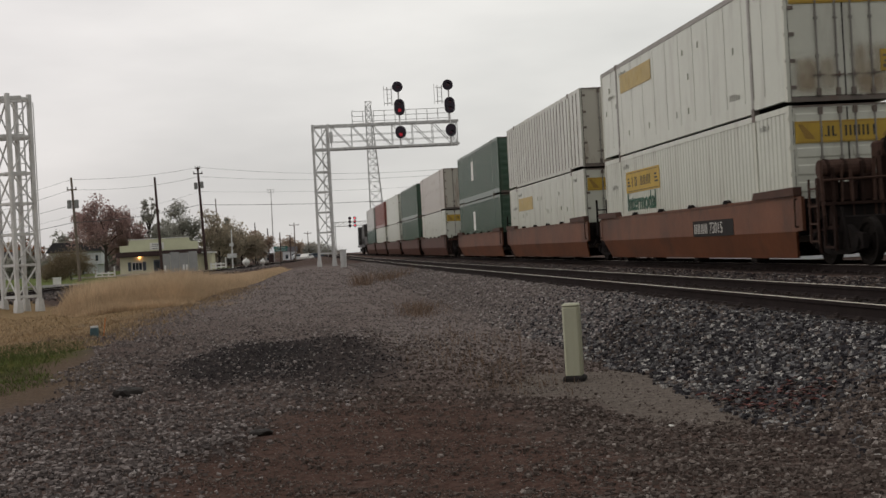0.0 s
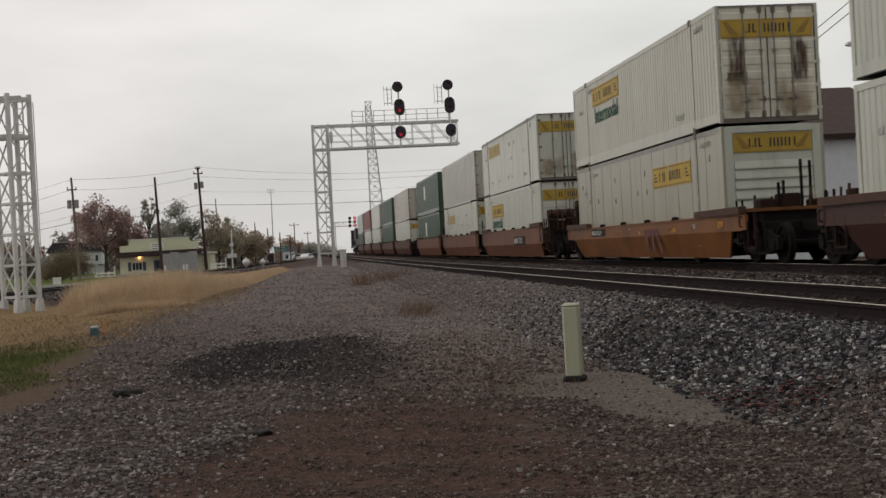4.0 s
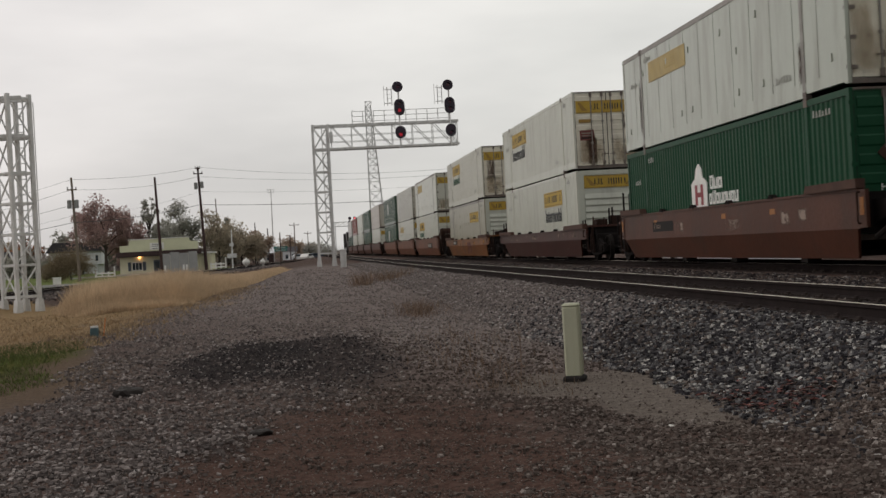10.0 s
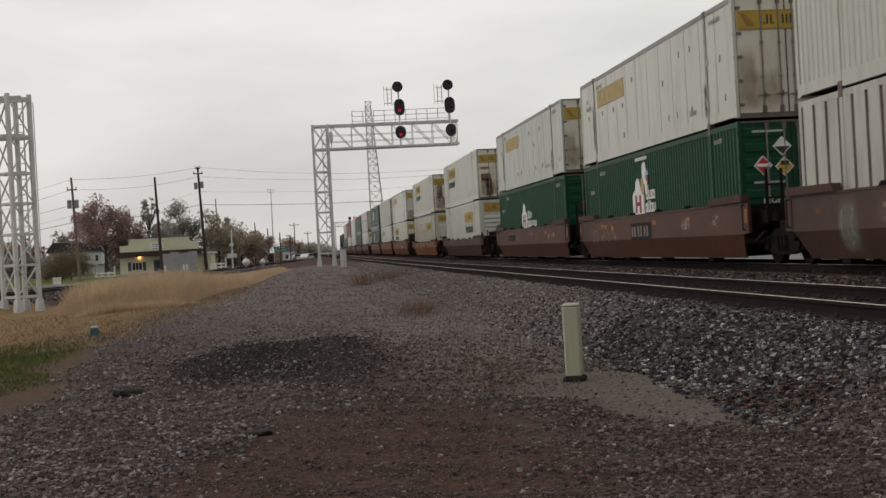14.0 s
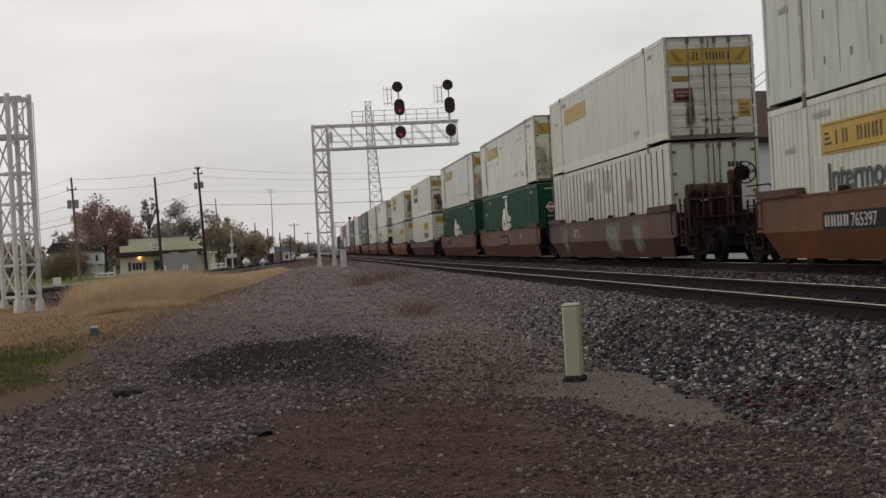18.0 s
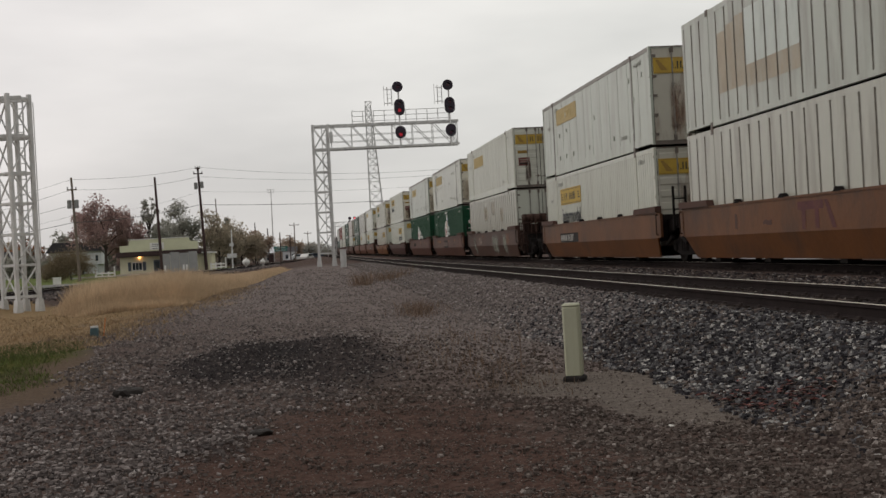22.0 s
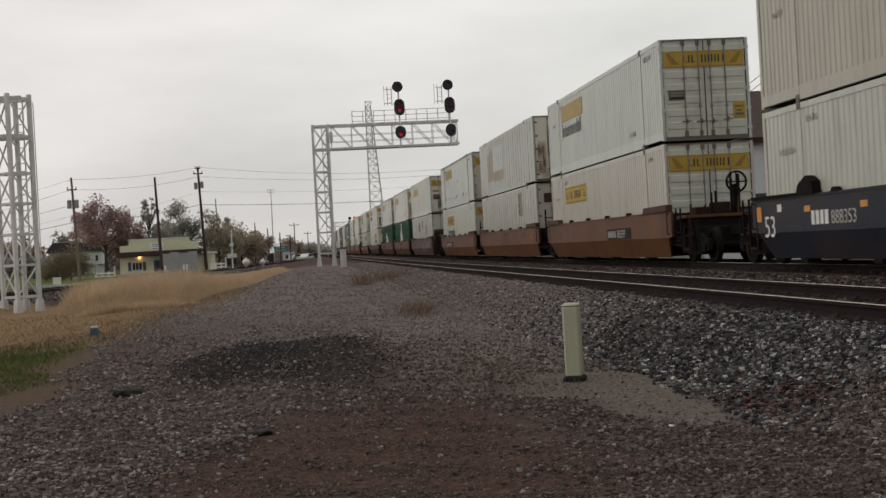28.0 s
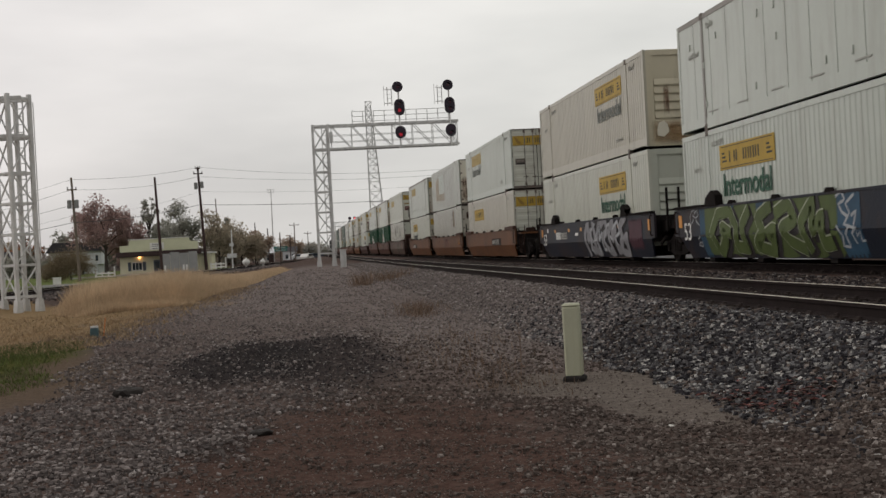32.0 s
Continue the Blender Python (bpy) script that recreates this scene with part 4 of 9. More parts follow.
def rear_doors(c, mat, banner, placards=(), seed=0, stains=(), ribbed=False):
    """Two door leaves with lock rods, hinges and handles at the rear end (low y)."""
    r = random.Random(seed)
    yb_ = -HL
    for z0, z1, nm in ((0.03, 0.14, "door_sill"), (H - 0.06, H, "door_header")):
        part(nm, shared(nm, lambda: finish(bm_of(box, -HW + 0.076, HW - 0.076, yb_ + 0.02, yb_ + 0.14, z0, z1), nm, M_EDGE)), None, c, "dark rusted door frame")
    hm = mat if ribbed else M_EDGE
    for s in (-1, 1):
        xa, xb = sorted((s * 0.012, s * (HW - 0.075)))
        bm = bmesh.new()
        box(bm, xa, xb, yb_ + 0.035, yb_ + 0.09, 0.15, H - 0.07)
        for k in range(7 if ribbed else 4):
            z = (0.34 + k * 0.36) if ribbed else (0.45 + k * 0.62)
            xi, xo = sorted((s * 0.10, s * (HW - 0.16)))
            prism(bm, [(yb_ + 0.036, z), (yb_ + 0.018, z + 0.035), (yb_ + 0.018, z + 0.20), (yb_ + 0.036, z + 0.235)] if ribbed else [(yb_ + 0.036, z), (yb_ + 0.031, z), (yb_ + 0.031, z + 0.05), (yb_ + 0.036, z + 0.05)], "x", xi, xo)
        d = part("door_leaf", bm, mat, c)
        for q in (0.17, 0.60):
            x = s * q
            rod = bmesh.new()
            tube(rod, (x, yb_ + 0.008, 0.14), (x, yb_ + 0.008, H - 0.05), 0.021, n=6)
            for z in (0.95, 1.75):
                box(rod, x - 0.038, x + 0.038, yb_ - 0.012, yb_ + 0.035, z, z + 0.06)
            part("lock_rod", rod, M_ROD, d, "grey steel lock rod")
            for z in (0.15, H - 0.20):
                part("rod_keeper", shared(("keeper", x, z), lambda: finish(bm_of(box, x - 0.045, x + 0.045, yb_ - 0.018, yb_ + 0.035, z, z + 0.15), "rod_keeper", M_EDGE)), None, d, "dark cam keeper")
            hd = bmesh.new()
            zh = 0.56 + r.uniform(-0.02, 0.03)
            beam(hd, (x - 0.13, yb_ - 0.012, zh), (x + 0.15, yb_ - 0.012, zh + 0.01), 0.026)
            box(hd, x + 0.02, x + 0.05, yb_ - 0.02, yb_ + 0.03, zh - 0.05, zh + 0.08)
            part("door_handle", hd, M_EDGE, d)
        for z in (0.30, 0.86, 1.42, 1.98, 2.58):
            x0, x1 = sorted((s * (HW + (0.02 if ribbed else 0.0)), s * (HW - (0.12 if ribbed else 0.21))))
            part("hinge", shared(("hinge", s, z, hm.name), lambda: finish(bm_of(box, x0, x1, yb_ + 0.004, yb_ + 0.05, z, z + 0.075), "hinge", hm)), None, d)
    if banner:
        rear_banner_panel(c, -HW + 0.13, HW - 0.13, H - (0.80 if banner == "high" else 0.87), 0.46, yb_ + 0.012)
    for x in (-HW + 0.085, 0.0, HW - 0.085):
        part("door_gasket", shared(("gasket", x), lambda: finish(bm_of(box, x - 0.015, x + 0.015, yb_ + 0.028, yb_ + 0.05, 0.14, H - 0.06), "door_gasket", M_PLATE)), None, c, "black rubber door seal")
    if stains:
        for x0 in (-1.2, 0.05):
            part("grime_wash", bm_of(box, x0, x0 + 1.15, yb_ + 0.0145, yb_ + 0.0165, 0.12, 0.95 + r.uniform(0, 0.4)), M_WASH, c, "tan grime washed down the door")
    for x, z, w, h in stains:
        part("rust_stain", bm_of(box, x, x + w, yb_ + 0.010, yb_ + 0.0125, z, z + h), M_WASH if w > 0.5 else M_DRIP, c, "rust stain")
    for x, z, w, h, mt in placards:
        pl = part("placard", bm_of(box, x, x + w, yb_ + 0.006, yb_ + 0.04, z, z + h), mt, c)
        for q in range(3 if h > 0.2 else 0):
            za = z + h * (0.14 + 0.26 * q)
            part("placard_bar", bm_of(box, x + 0.05 + 0.03 * (q % 2), x + w - 0.05 - 0.05 * (q == 1), yb_ + 0.001, yb_ + 0.0058, za, za + h * (0.10 if q else 0.17)), M_EDGE if mt is M_YELLOW else M_GROOVE if q else M_PLATE, pl, "worn print on the placard")
        if mt is M_PLACRED:
            part("rust_stain", bm_of(box, x + w * 0.5, x + w * 1.15, yb_ - 0.004, yb_ - 0.001, z - 0.85, z + h * 0.8), M_DRIP, c, "dark rust drip")


def rear_panel(c, mat, banner, lines=7):
    """A closed end of horizontal ribs, with a painted banner."""
    yb_ = -HL
    bm = bmesh.new()
    box(bm, -HW + 0.155, HW - 0.155, yb_ + 0.05, yb_ + 0.10, 0.04, H)
    box(bm, -HW + 0.076, -HW + 0.28, yb_ + 0.006, yb_ + 0.05, 0.04, H - 0.02)
    box(bm, HW - 0.28, HW - 0.076, yb_ + 0.006, yb_ + 0.05, 0.04, H - 0.02)
    box(bm, -HW + 0.28, HW - 0.28, yb_ + 0.006, yb_ + 0.05, H - 0.17, H - 0.02)
    part("end_wall", bm, mat, c)
    for k in range(lines):
        z = 0.36 + k * 0.245
        part("end_rib", bm_of(prism, [(yb_ + 0.05, z), (yb_ + 0.002, z + 0.012), (yb_ + 0.006, z + 0.05), (yb_ + 0.05, z + 0.20)], "x", -HW + 0.31, HW - 0.31), mat, c)
    if banner:
        rear_banner_panel(c, -HW + 0.30, HW - 0.30, H - 0.66, 0.46, yb_ + 0.022)


def container(style, mat, label, rear="doors", rear_mat=None, banner="high", group="containers on the freight train", placards=(), seed=1, edge=None, rear_banner=True, stains=()):
    c = thing("shipping_container", label, "container", group)
    edge = edge or mat
    k = mat.name
    for s in (-1, 1):
        part("side_wall", shared(("w", style, k, s), lambda: wall_mesh(style, mat, s)), None, c)
    part("roof", shared(("r", k), lambda: finish(bm_of(box, -HW + 0.02, HW - 0.02, -HL + 0.02, HL - 0.02, H - 0.07, H - 0.04), "roof", mat)), None, c)
    part("floor", shared("cfloor", lambda: finish(bm_of(box, -HW + 0.10, HW - 0.10, -HL + 0.15, HL - 0.07, LIFT + 0.015, 0.19), "floor", M_UNDER)), None, c)
    part("front_wall", shared(("f", k), lambda: finish(bm_of(box, -HW + 0.16, HW - 0.16, HL - 0.06, HL - 0.01, 0.04, H - 0.01), "front_wall", mat)), None, c)
    for s in (-1, 1):
        part("top_rail", shared(("t", edge.name, s), lambda: finish(bm_of(rails_bm, H - 0.13, H - 0.004, s), "top_rail", edge)), None, c)
        part("bottom_rail", shared(("b", k, s), lambda: finish(bm_of(rails_bm, 0.012, 0.13 if "rib" in style else 0.30, s), "bottom_rail", mat)), None, c)
    for s in (-1, 1):
        for e in (-1, 1):
            part("corner_post", shared(("c", k, s, e), lambda: finish(bm_of(corner_bm, s, e), "corner_post", M_DOORW if mat is M_WHITE else mat)), None, c)
        pm = M_TRIM if edge is M_TRIM else M_DOORW if mat is M_WHITE else mat
        for y in (-POST, POST):
            part("lifting_post", shared(("l", pm.name, s, y), lambda: finish(bm_of(lift_post_bm, s, y), "lifting_post", pm)), None, c)
    for y in (-POST, POST):
        for s in (-1, 1):
            for top in (False, True):
                part("corner_fitting", shared(("cf", y, s, top), lambda: finish(bm_of(fitting_bm, s, y, top), "corner_fitting", M_EDGE)), None, c, "dark steel fitting")
    if rear == "doors":
        rear_doors(c, rear_mat or M_DOORW, banner if rear_banner else None, placards, seed, stains, style in ("corr", "box"))
    else:
        rear_panel(c, rear_mat or mat, rear_banner)
    if style == "smooth":
        dimples(c, mat, seed)
    return c


# ---------------------------------------------------------------- well cars
WX = 1.40                                # half width over the side sills
ZB, ZK, ZT = 0.15, 0.71, 1.41            # bottom, fold and top of the side sills
UNIT = 19.65


def sizes(low):
    """Fold, top and half lengths (upper plate, fold, bottom) of a sill; single cars are lower and longer."""
    return (0.79, 1.14, 9.45, 8.75, 8.0) if low else (ZK, ZT, 8.48, 8.38, 7.95)


def sill_mesh(mat, s, low, piece):
    """One side of a well: an upright plate above the fold, a leaning one below, with cut-away lower corners."""
    bm = bmesh.new()
    zk, zt, yt, yk, yb_ = sizes(low)
    xa, xb = sorted((s * WX, s * (WX - 0.07)))
    if piece == "upper":
        box(bm, xa, xb, -yt, yt, zk, zt)
        return finish(bm, "side_sill", mat)
    if piece == "flange":
        xa, xb = sorted((s * (WX + 0.025), s * (WX - 0.12)))
        box(bm, xa, xb, -yt, yt, zt, zt + 0.05)
        return finish(bm, "top_flange", mat)
    P = [bm.verts.new((s * (WX - d - i), y, z)) for i in (0, 0.05) for d, y, z in ((0.003, -yk, zk), (0.19, -yb_, ZB), (0.19, yb_, ZB), (0.003, yk, zk))]
    for q in ((0, 1, 2, 3), (7, 6, 5, 4), (0, 4, 5, 1), (1, 5, 6, 2), (2, 6, 7, 3)):
        bm.faces.new([P[i] for i in q])
    return finish(bm, "lower_plate", mat)


def cap_mesh(mat, e, s, low, k=1.0):
    """The raised guide at the end of a sill."""
    bm = bmesh.new()
    zt, yt = sizes(low)[1:3]
    a, b = e * (yt + 0.08), e * 6.15
    pts = [(a, zt + 0.045), (b, zt + 0.045), (b + e * 0.10, zt + 0.05 + 0.15 * k), (a, zt + 0.05 + 0.17 * k)]
    x0, x1 = sorted((s * (WX + 0.09), s * (WX - 0.10)))
    prism(bm, pts, "x", x0, x1)
    return finish(bm, "end_guide", mat)


def guide_mesh(s, y, low):
    ZT = sizes(low)[1]
    bm = bmesh.new()
    for _ in (0,):
        x0, x1 = sorted((s * (WX + 0.05), s * (WX - 0.08)))
        prism(bm, [(y - 0.16, ZT + 0.04), (y + 0.16, ZT + 0.04), (y + 0.05, ZT + 0.13), (y - 0.05, ZT + 0.13)], "x", x0, x1)
    return finish(bm, "container_guide", M_UNDER)


def frame_mesh(mat):
    """One floor beam of the well."""
    return finish(bm_of(box, -WX + 0.2, WX - 0.2, -0.15, 0.15, ZB + 0.02, ZB + 0.14), "floor_beam", mat)


def end_frame(e, low):
    """The closed end of a well with the arm over the bogie."""
    bm = bmesh.new()
    y0, y1 = sorted((e * 8.36, e * 9.60))
    box(bm, -1.05, 1.05, y0, y1, 0.98, 1.24)
    y0, y1 = sorted((e * 8.28, e * 8.36))
    box(bm, -WX + 0.075, WX - 0.075, y0, y1, 0.62, sizes(low)[1] - 0.02)
    for s in (-1, 1):
        prism(bm, [(e * 8.36, 0.75), (e * 8.36, 1.24), (e * 9.3, 1.24), (e * 9.3, 1.05)], "x", s * 1.05 - 0.04, s * 1.05 + 0.04)
    return finish(bm, "end_frame", M_UNDER)


def side_frame_bm(bm, s):
    x0, x1 = sorted((s * 1.02, s * 0.90))
    pts = [(-1.12, 0.34), (-0.86, 0.30), (-0.42, 0.22), (0.42, 0.22), (0.86, 0.30), (1.12, 0.34), (1.12, 0.62), (0.75, 0.66), (0.45, 0.80), (-0.45, 0.80), (-0.75, 0.66), (-1.12, 0.62)]
    prism(bm, pts, "x", x0, x1)
    for y in (-0.89, 0.89):
        xa, xb = sorted((s * 1.07, s * 0.98))
        tube(bm, (xa, y, 0.46), (xb, y, 0.46), 0.13, n=10)
    for y in (-0.2, 0.0, 0.2):
        tube(bm, (s * 1.04, y, 0.32), (s * 1.04, y, 0.66), 0.06, n=6)


def wheelset_bm(bm):
    n = 20
    for s in (-1, 1):
        prof = [(s * 0.69, 0.485), (s * 0.72, 0.46), (s * 0.82, 0.455), (s * 0.82, 0.38), (s * 0.77, 0.34), (s * 0.76, 0.12), (s * 0.83, 0.10), (s * 0.83, 0.0001)]
        rings = [[bm.verts.new((x, r * math.cos(i * math.tau / n), r * math.sin(i * math.tau / n))) for i in range(n)] for x, r in prof]
        for a, b in zip(rings, rings[1:]):
            for i in range(n):
                bm.faces.new((a[i], a[(i + 1) % n], b[(i + 1) % n], b[i]))
        back = [bm.verts.new((s * 0.69, 0.485 * math.cos(i * math.tau / n), 0.485 * math.sin(i * math.tau / n))) for i in range(n)]
        bm.faces.new(back)
        for i in range(0, n, 4):
            box(bm, s * 0.785 - 0.02, s * 0.785 + 0.02, 0.24 * math.cos(i * math.tau / n) - 0.03, 0.24 * math.cos(i * math.tau / n) + 0.03,
                0.24 * math.sin(i * math.tau / n) - 0.03, 0.24 * math.sin(i * math.tau / n) + 0.03)
    tube(bm, (-1.0, 0, 0), (1.0, 0, 0), 0.075, n=8)


SPINNING = []                            # (wheelset, place in its bogie)


def bogie(car, y, spin=False):
    b = part("bogie", shared("bolster", lambda: finish(bm_of(box, -1.0, 1.0, -0.22, 0.22, 0.42, 0.98), "bogie", M_UNDER, 0.03)), None, car, "black two-axle bogie")
    b.matrix_basis = pose(0, y, 0)
    for s in (-1, 1):
        part("side_frame", shared(("sf", s), lambda: finish(bm_of(side_frame_bm, s), "side_frame", M_UNDER)), None, b)
    for yy in (-0.89, 0.89):
        w = part("wheelset", shared("wheelset", lambda: finish(bm_of(wheelset_bm), "wheelset", M_WHEEL)), None, b, "steel wheels on an axle")
        w.matrix_basis = pose(0, yy, 0.46)
        if spin:
            SPINNING.append((w, yy))
    return b


def coupler(car, e):
    bm = bmesh.new()
    beam(bm, (0, e * 9.5, 0.85), (0, e * 11.75, 0.85), 0.18, 0.24)
    box(bm, -0.14, 0.14, min(e * 11.45, e * 11.80), max(e * 11.45, e * 11.80), 0.68, 1.02)
    part("coupler", bm, M_UNDER, car, "black steel coupler")


def end_posts(car, e, mat):
    """Plain end: a low platform and thin black grab posts."""
    y = e * 9.25
    part("end_platform", bm_of(box, -WX + 0.1, WX - 0.1, y - 0.45, y + 0.45, 1.22, 1.30), mat, car)
    for x, zt in ((-0.46, 1.88), (-0.34, 1.92), (0.10, 2.40), (0.32, 2.36)):
        part("grab_post", bm_of(beam, (x, y + e * 0.2, 1.28), (x, y + e * 0.2, zt), 0.055), M_UNDER, car, "black grab post")
    part("valve_box", bm_of(lambda bm: (box(bm, -0.95, -0.55, y - 0.3, y + 0.2, 1.28, 1.50), box(bm, -0.4, 0.05, y - 0.25, y + 0.25, 1.28, 1.62), box(bm, 0.3, 0.75, y - 0.3, y + 0.1, 1.28, 1.46))), M_DKRUST, car, "dark valve boxes", 0.03)
    for k, (x, z1) in enumerate(((-1.15, 1.6), (-0.75, 1.55), (0.2, 1.75), (0.6, 1.6), (0.95, 1.7))):
        part("brake_pipe", bm_of(tube, (x, y - 0.32, 0.6 + 0.05 * k), (x + 0.08, y - 0.28, z1), 0.03, None, 6), M_DKRUST if k % 2 else M_RUSTGEAR, car)
    near_rigging(car, e)
    part("step_ladder", bm_of(lambda bm: ([beam(bm, (-WX + 0.05, y + d, 0.45), (-WX + 0.05, y + d, 1.5), 0.04) for d in (-0.2, 0.2)], [beam(bm, (-WX + 0.05, y - 0.2, z), (-WX + 0.05, y + 0.2, z), 0.035) for z in (0.5, 0.85, 1.2)])), M_UNDER, car)
    coupler(car, e)


def wheel_post(car, e):
    """A hand-brake wheel on a short post at the near corner of the end."""
    y = e * 9.2
    part("wheel_post", bm_of(beam, (0.3, y, 1.25), (0.3, y, 2.1), 0.12), M_UNDER, car)
    bm = bmesh.new()
    n = 16
    for i in range(n):
        a, b = i * math.tau / n, (i + 1) * math.tau / n
        beam(bm, (0.3 + 0.28 * math.cos(a), y - 0.15, 2.15 + 0.28 * math.sin(a)), (0.3 + 0.28 * math.cos(b), y - 0.15, 2.15 + 0.28 * math.sin(b)), 0.05)
    for i in range(0, n, 4):
        a = i * math.tau / n
        beam(bm, (0.3, y - 0.15, 2.15), (0.3 + 0.28 * math.cos(a), y - 0.15, 2.15 + 0.28 * math.sin(a)), 0.035)
    part("brake_wheel", bm, M_UNDER, car, "black hand-brake wheel")


def brake_gear(car, e, mat, wheel_x=0.34):
    """Platform, pipes, reservoir and the hand-brake wheel at the end of a car."""
    y = e * 9.25
    part("end_platform", bm_of(box, -WX + 0.1, WX - 0.1, y - 0.45, y + 0.45, 1.20, 1.26), M_DKRUST, car)
    br = bmesh.new()
    for x0, x1, z0, z1 in ((-1.22, -0.92, 1.27, 1.78), (-0.88, -0.52, 1.27, 1.66), (-0.48, -0.10, 1.27, 1.82), (-1.1, -0.5, 0.80, 1.18), (-0.4, 0.1, 0.86, 1.18)):
        box(br, x0, x1, y - 0.28, y + 0.22, z0, z1)
    part("gear_bracket", br, M_DKRUST, car, "dark rusted bracket under the reservoir", 0.03)
    part("air_reservoir", bm_of(tube, (-1.24, y - 0.1, 1.93), (-0.16, y - 0.1, 1.93), 0.19, None, 16), M_RUSTGEAR, car, "rusty air reservoir")
    for x in (-1.12, -0.76, -0.38):
        part("reservoir_strap", bm_of(tube, (x - 0.03, y - 0.1, 1.93), (x + 0.03, y - 0.1, 1.93), 0.206, None, 16), M_DKRUST, car)
    for k, (x, z0, z1, r) in enumerate(((-1.27, 0.75, 2.08, 0.035), (-1.06, 0.7, 1.95, 0.045), (-0.90, 0.8, 2.0, 0.03), (-0.66, 0.6, 1.9, 0.04), (-0.45, 0.75, 2.05, 0.035), (-0.22, 0.6, 2.1, 0.045), (-0.06, 0.55, 2.15, 0.05), (0.16, 0.55, 2.2, 0.055))):
        part("gear_pipe", bm_of(tube, (x, y - 0.33, z0), (x + 0.03 * (k % 3 - 1), y - 0.30, z1), r, None, 6), M_DKRUST if k % 3 == 1 else M_RUSTGEAR, car, "rusty upright pipe")
    for z in (1.70,):
        part("cross_pipe", bm_of(tube, (-1.27, y - 0.34, z), (0.16, y - 0.34, z + 0.03), 0.028, None, 6), M_RUSTGEAR, car)
    part("chain_guard", bm_of(box, -0.02, 0.24, y - 0.20, y - 0.10, 1.2, 2.25), M_DKRUST, car)
    part("valve_box", bm_of(box, -0.02, 0.30, y - 0.22, y + 0.2, 2.10, 2.46), M_RUSTGEAR, car, "rusty brake valve box", 0.05)
    wz = 2.36
    part("wheel_housing", bm_of(tube, (wheel_x - 0.06, y - 0.24, wz), (wheel_x - 0.06, y + 0.06, wz), 0.21, 0.18, 14), M_DKRUST, car, "round brake gear housing")
    bm = bmesh.new()
    tube(bm, (wheel_x + 0.05, y - 0.2, 1.98), (1.02, y - 0.2, 2.02), 0.022, None, 6)
    tube(bm, (1.02, y - 0.2, 2.02), (1.14, y - 0.2, 1.92), 0.022, None, 6)
    tube(bm, (1.14, y - 0.2, 1.92), (1.14, y - 0.2, 1.25), 0.022, None, 6)
    for z in (1.45, 1.72):
        beam(bm, (0.3, y + e * 0.30, z), (1.15, y + e * 0.30, z), 0.03)
    part("hand_rail", bm, M_DKRUST, car, "bent steel hand rail")
    bm = bmesh.new()
    n = 18
    for i in range(n):
        a, b = i * math.tau / n, (i + 1) * math.tau / n
        beam(bm, (wheel_x + 0.29 * math.cos(a), y - 0.30, wz + 0.29 * math.sin(a)), (wheel_x + 0.29 * math.cos(b), y - 0.30, wz + 0.29 * math.sin(b)), 0.032)
    for i in range(0, n, 3):
        a = i * math.tau / n
        beam(bm, (wheel_x, y - 0.30, wz), (wheel_x + 0.29 * math.cos(a), y - 0.30, wz + 0.29 * math.sin(a)), 0.026)
    tube(bm, (wheel_x, y - 0.30, wz), (wheel_x, y + 0.1, wz), 0.05, n=8)
    part("brake_wheel", bm, M_UNDER, car, "black hand-brake wheel")
    for s in (-1, 1):
        bm = bmesh.new()
        x = s * (WX - 0.05)
        for yy in (y - 0.2, y + 0.2):
            beam(bm, (x, yy, 0.45), (x, yy, 1.75), 0.04)
        for z in (0.5, 0.85, 1.2, 1.55):
            beam(bm, (x, y - 0.2, z), (x, y + 0.2, z), 0.035)
        part("ladder", bm, M_RUSTGEAR, car, "rusty steel side ladder")
    near_rigging(car, e)
    coupler(car, e)


def near_rigging(car, e):
    """Hoses, levers and steps that hang over the bogie on the near side."""
    y = e * 9.4
    for k, (dy, z0, z1, x, r) in enumerate(((-0.75, 0.35, 1.15, -1.16, 0.035), (-0.45, 0.30, 1.2, -1.22, 0.05), (-0.1, 0.45, 1.15, -1.18, 0.03), (0.35, 0.25, 1.2, -1.24, 0.045), (0.75, 0.4, 1.1, -1.18, 0.035))):
        part("hanging_hose", bm_of(tube, (x, y + dy, z1), (x + 0.05, y + dy + 0.12 * (k % 3 - 1), z0), r, r * 0.8, 6), M_DKRUST if k % 2 else M_UNDER, car)
    part("sill_step", bm_of(lambda bm: (beam(bm, (-WX + 0.02, y - 0.9, 0.38), (-WX + 0.02, y - 0.4, 0.38), 0.05), beam(bm, (-WX + 0.02, y - 0.9, 0.38), (-WX + 0.02, y - 0.9, 1.0), 0.04), beam(bm, (-WX + 0.02, y - 0.4, 0.38), (-WX + 0.02, y - 0.4, 1.0), 0.04))), M_DKRUST, car, "steel stirrup step")
    part("brake_lever", bm_of(beam, (-1.2, y - 0.6, 0.78), (-1.2, y + 0.65, 0.70), 0.06), M_DKRUST, car)


def lug_mesh(e, s):
    """Black wedge-shaped corner lug on a blue car's sill."""
    y = e * 5.55
    x0, x1 = sorted((s * (WX + 0.08), s * (WX - 0.14)))
    return finish(bm_of(prism, [(y - 0.45, ZT + 0.04), (y + 0.45, ZT + 0.04), (y + 0.30 * e, ZT + 0.26), (y - 0.1 * e, ZT + 0.42), (y - 0.40 * e, ZT + 0.30)], "x", x0, x1), "corner_lug", M_UNDER)


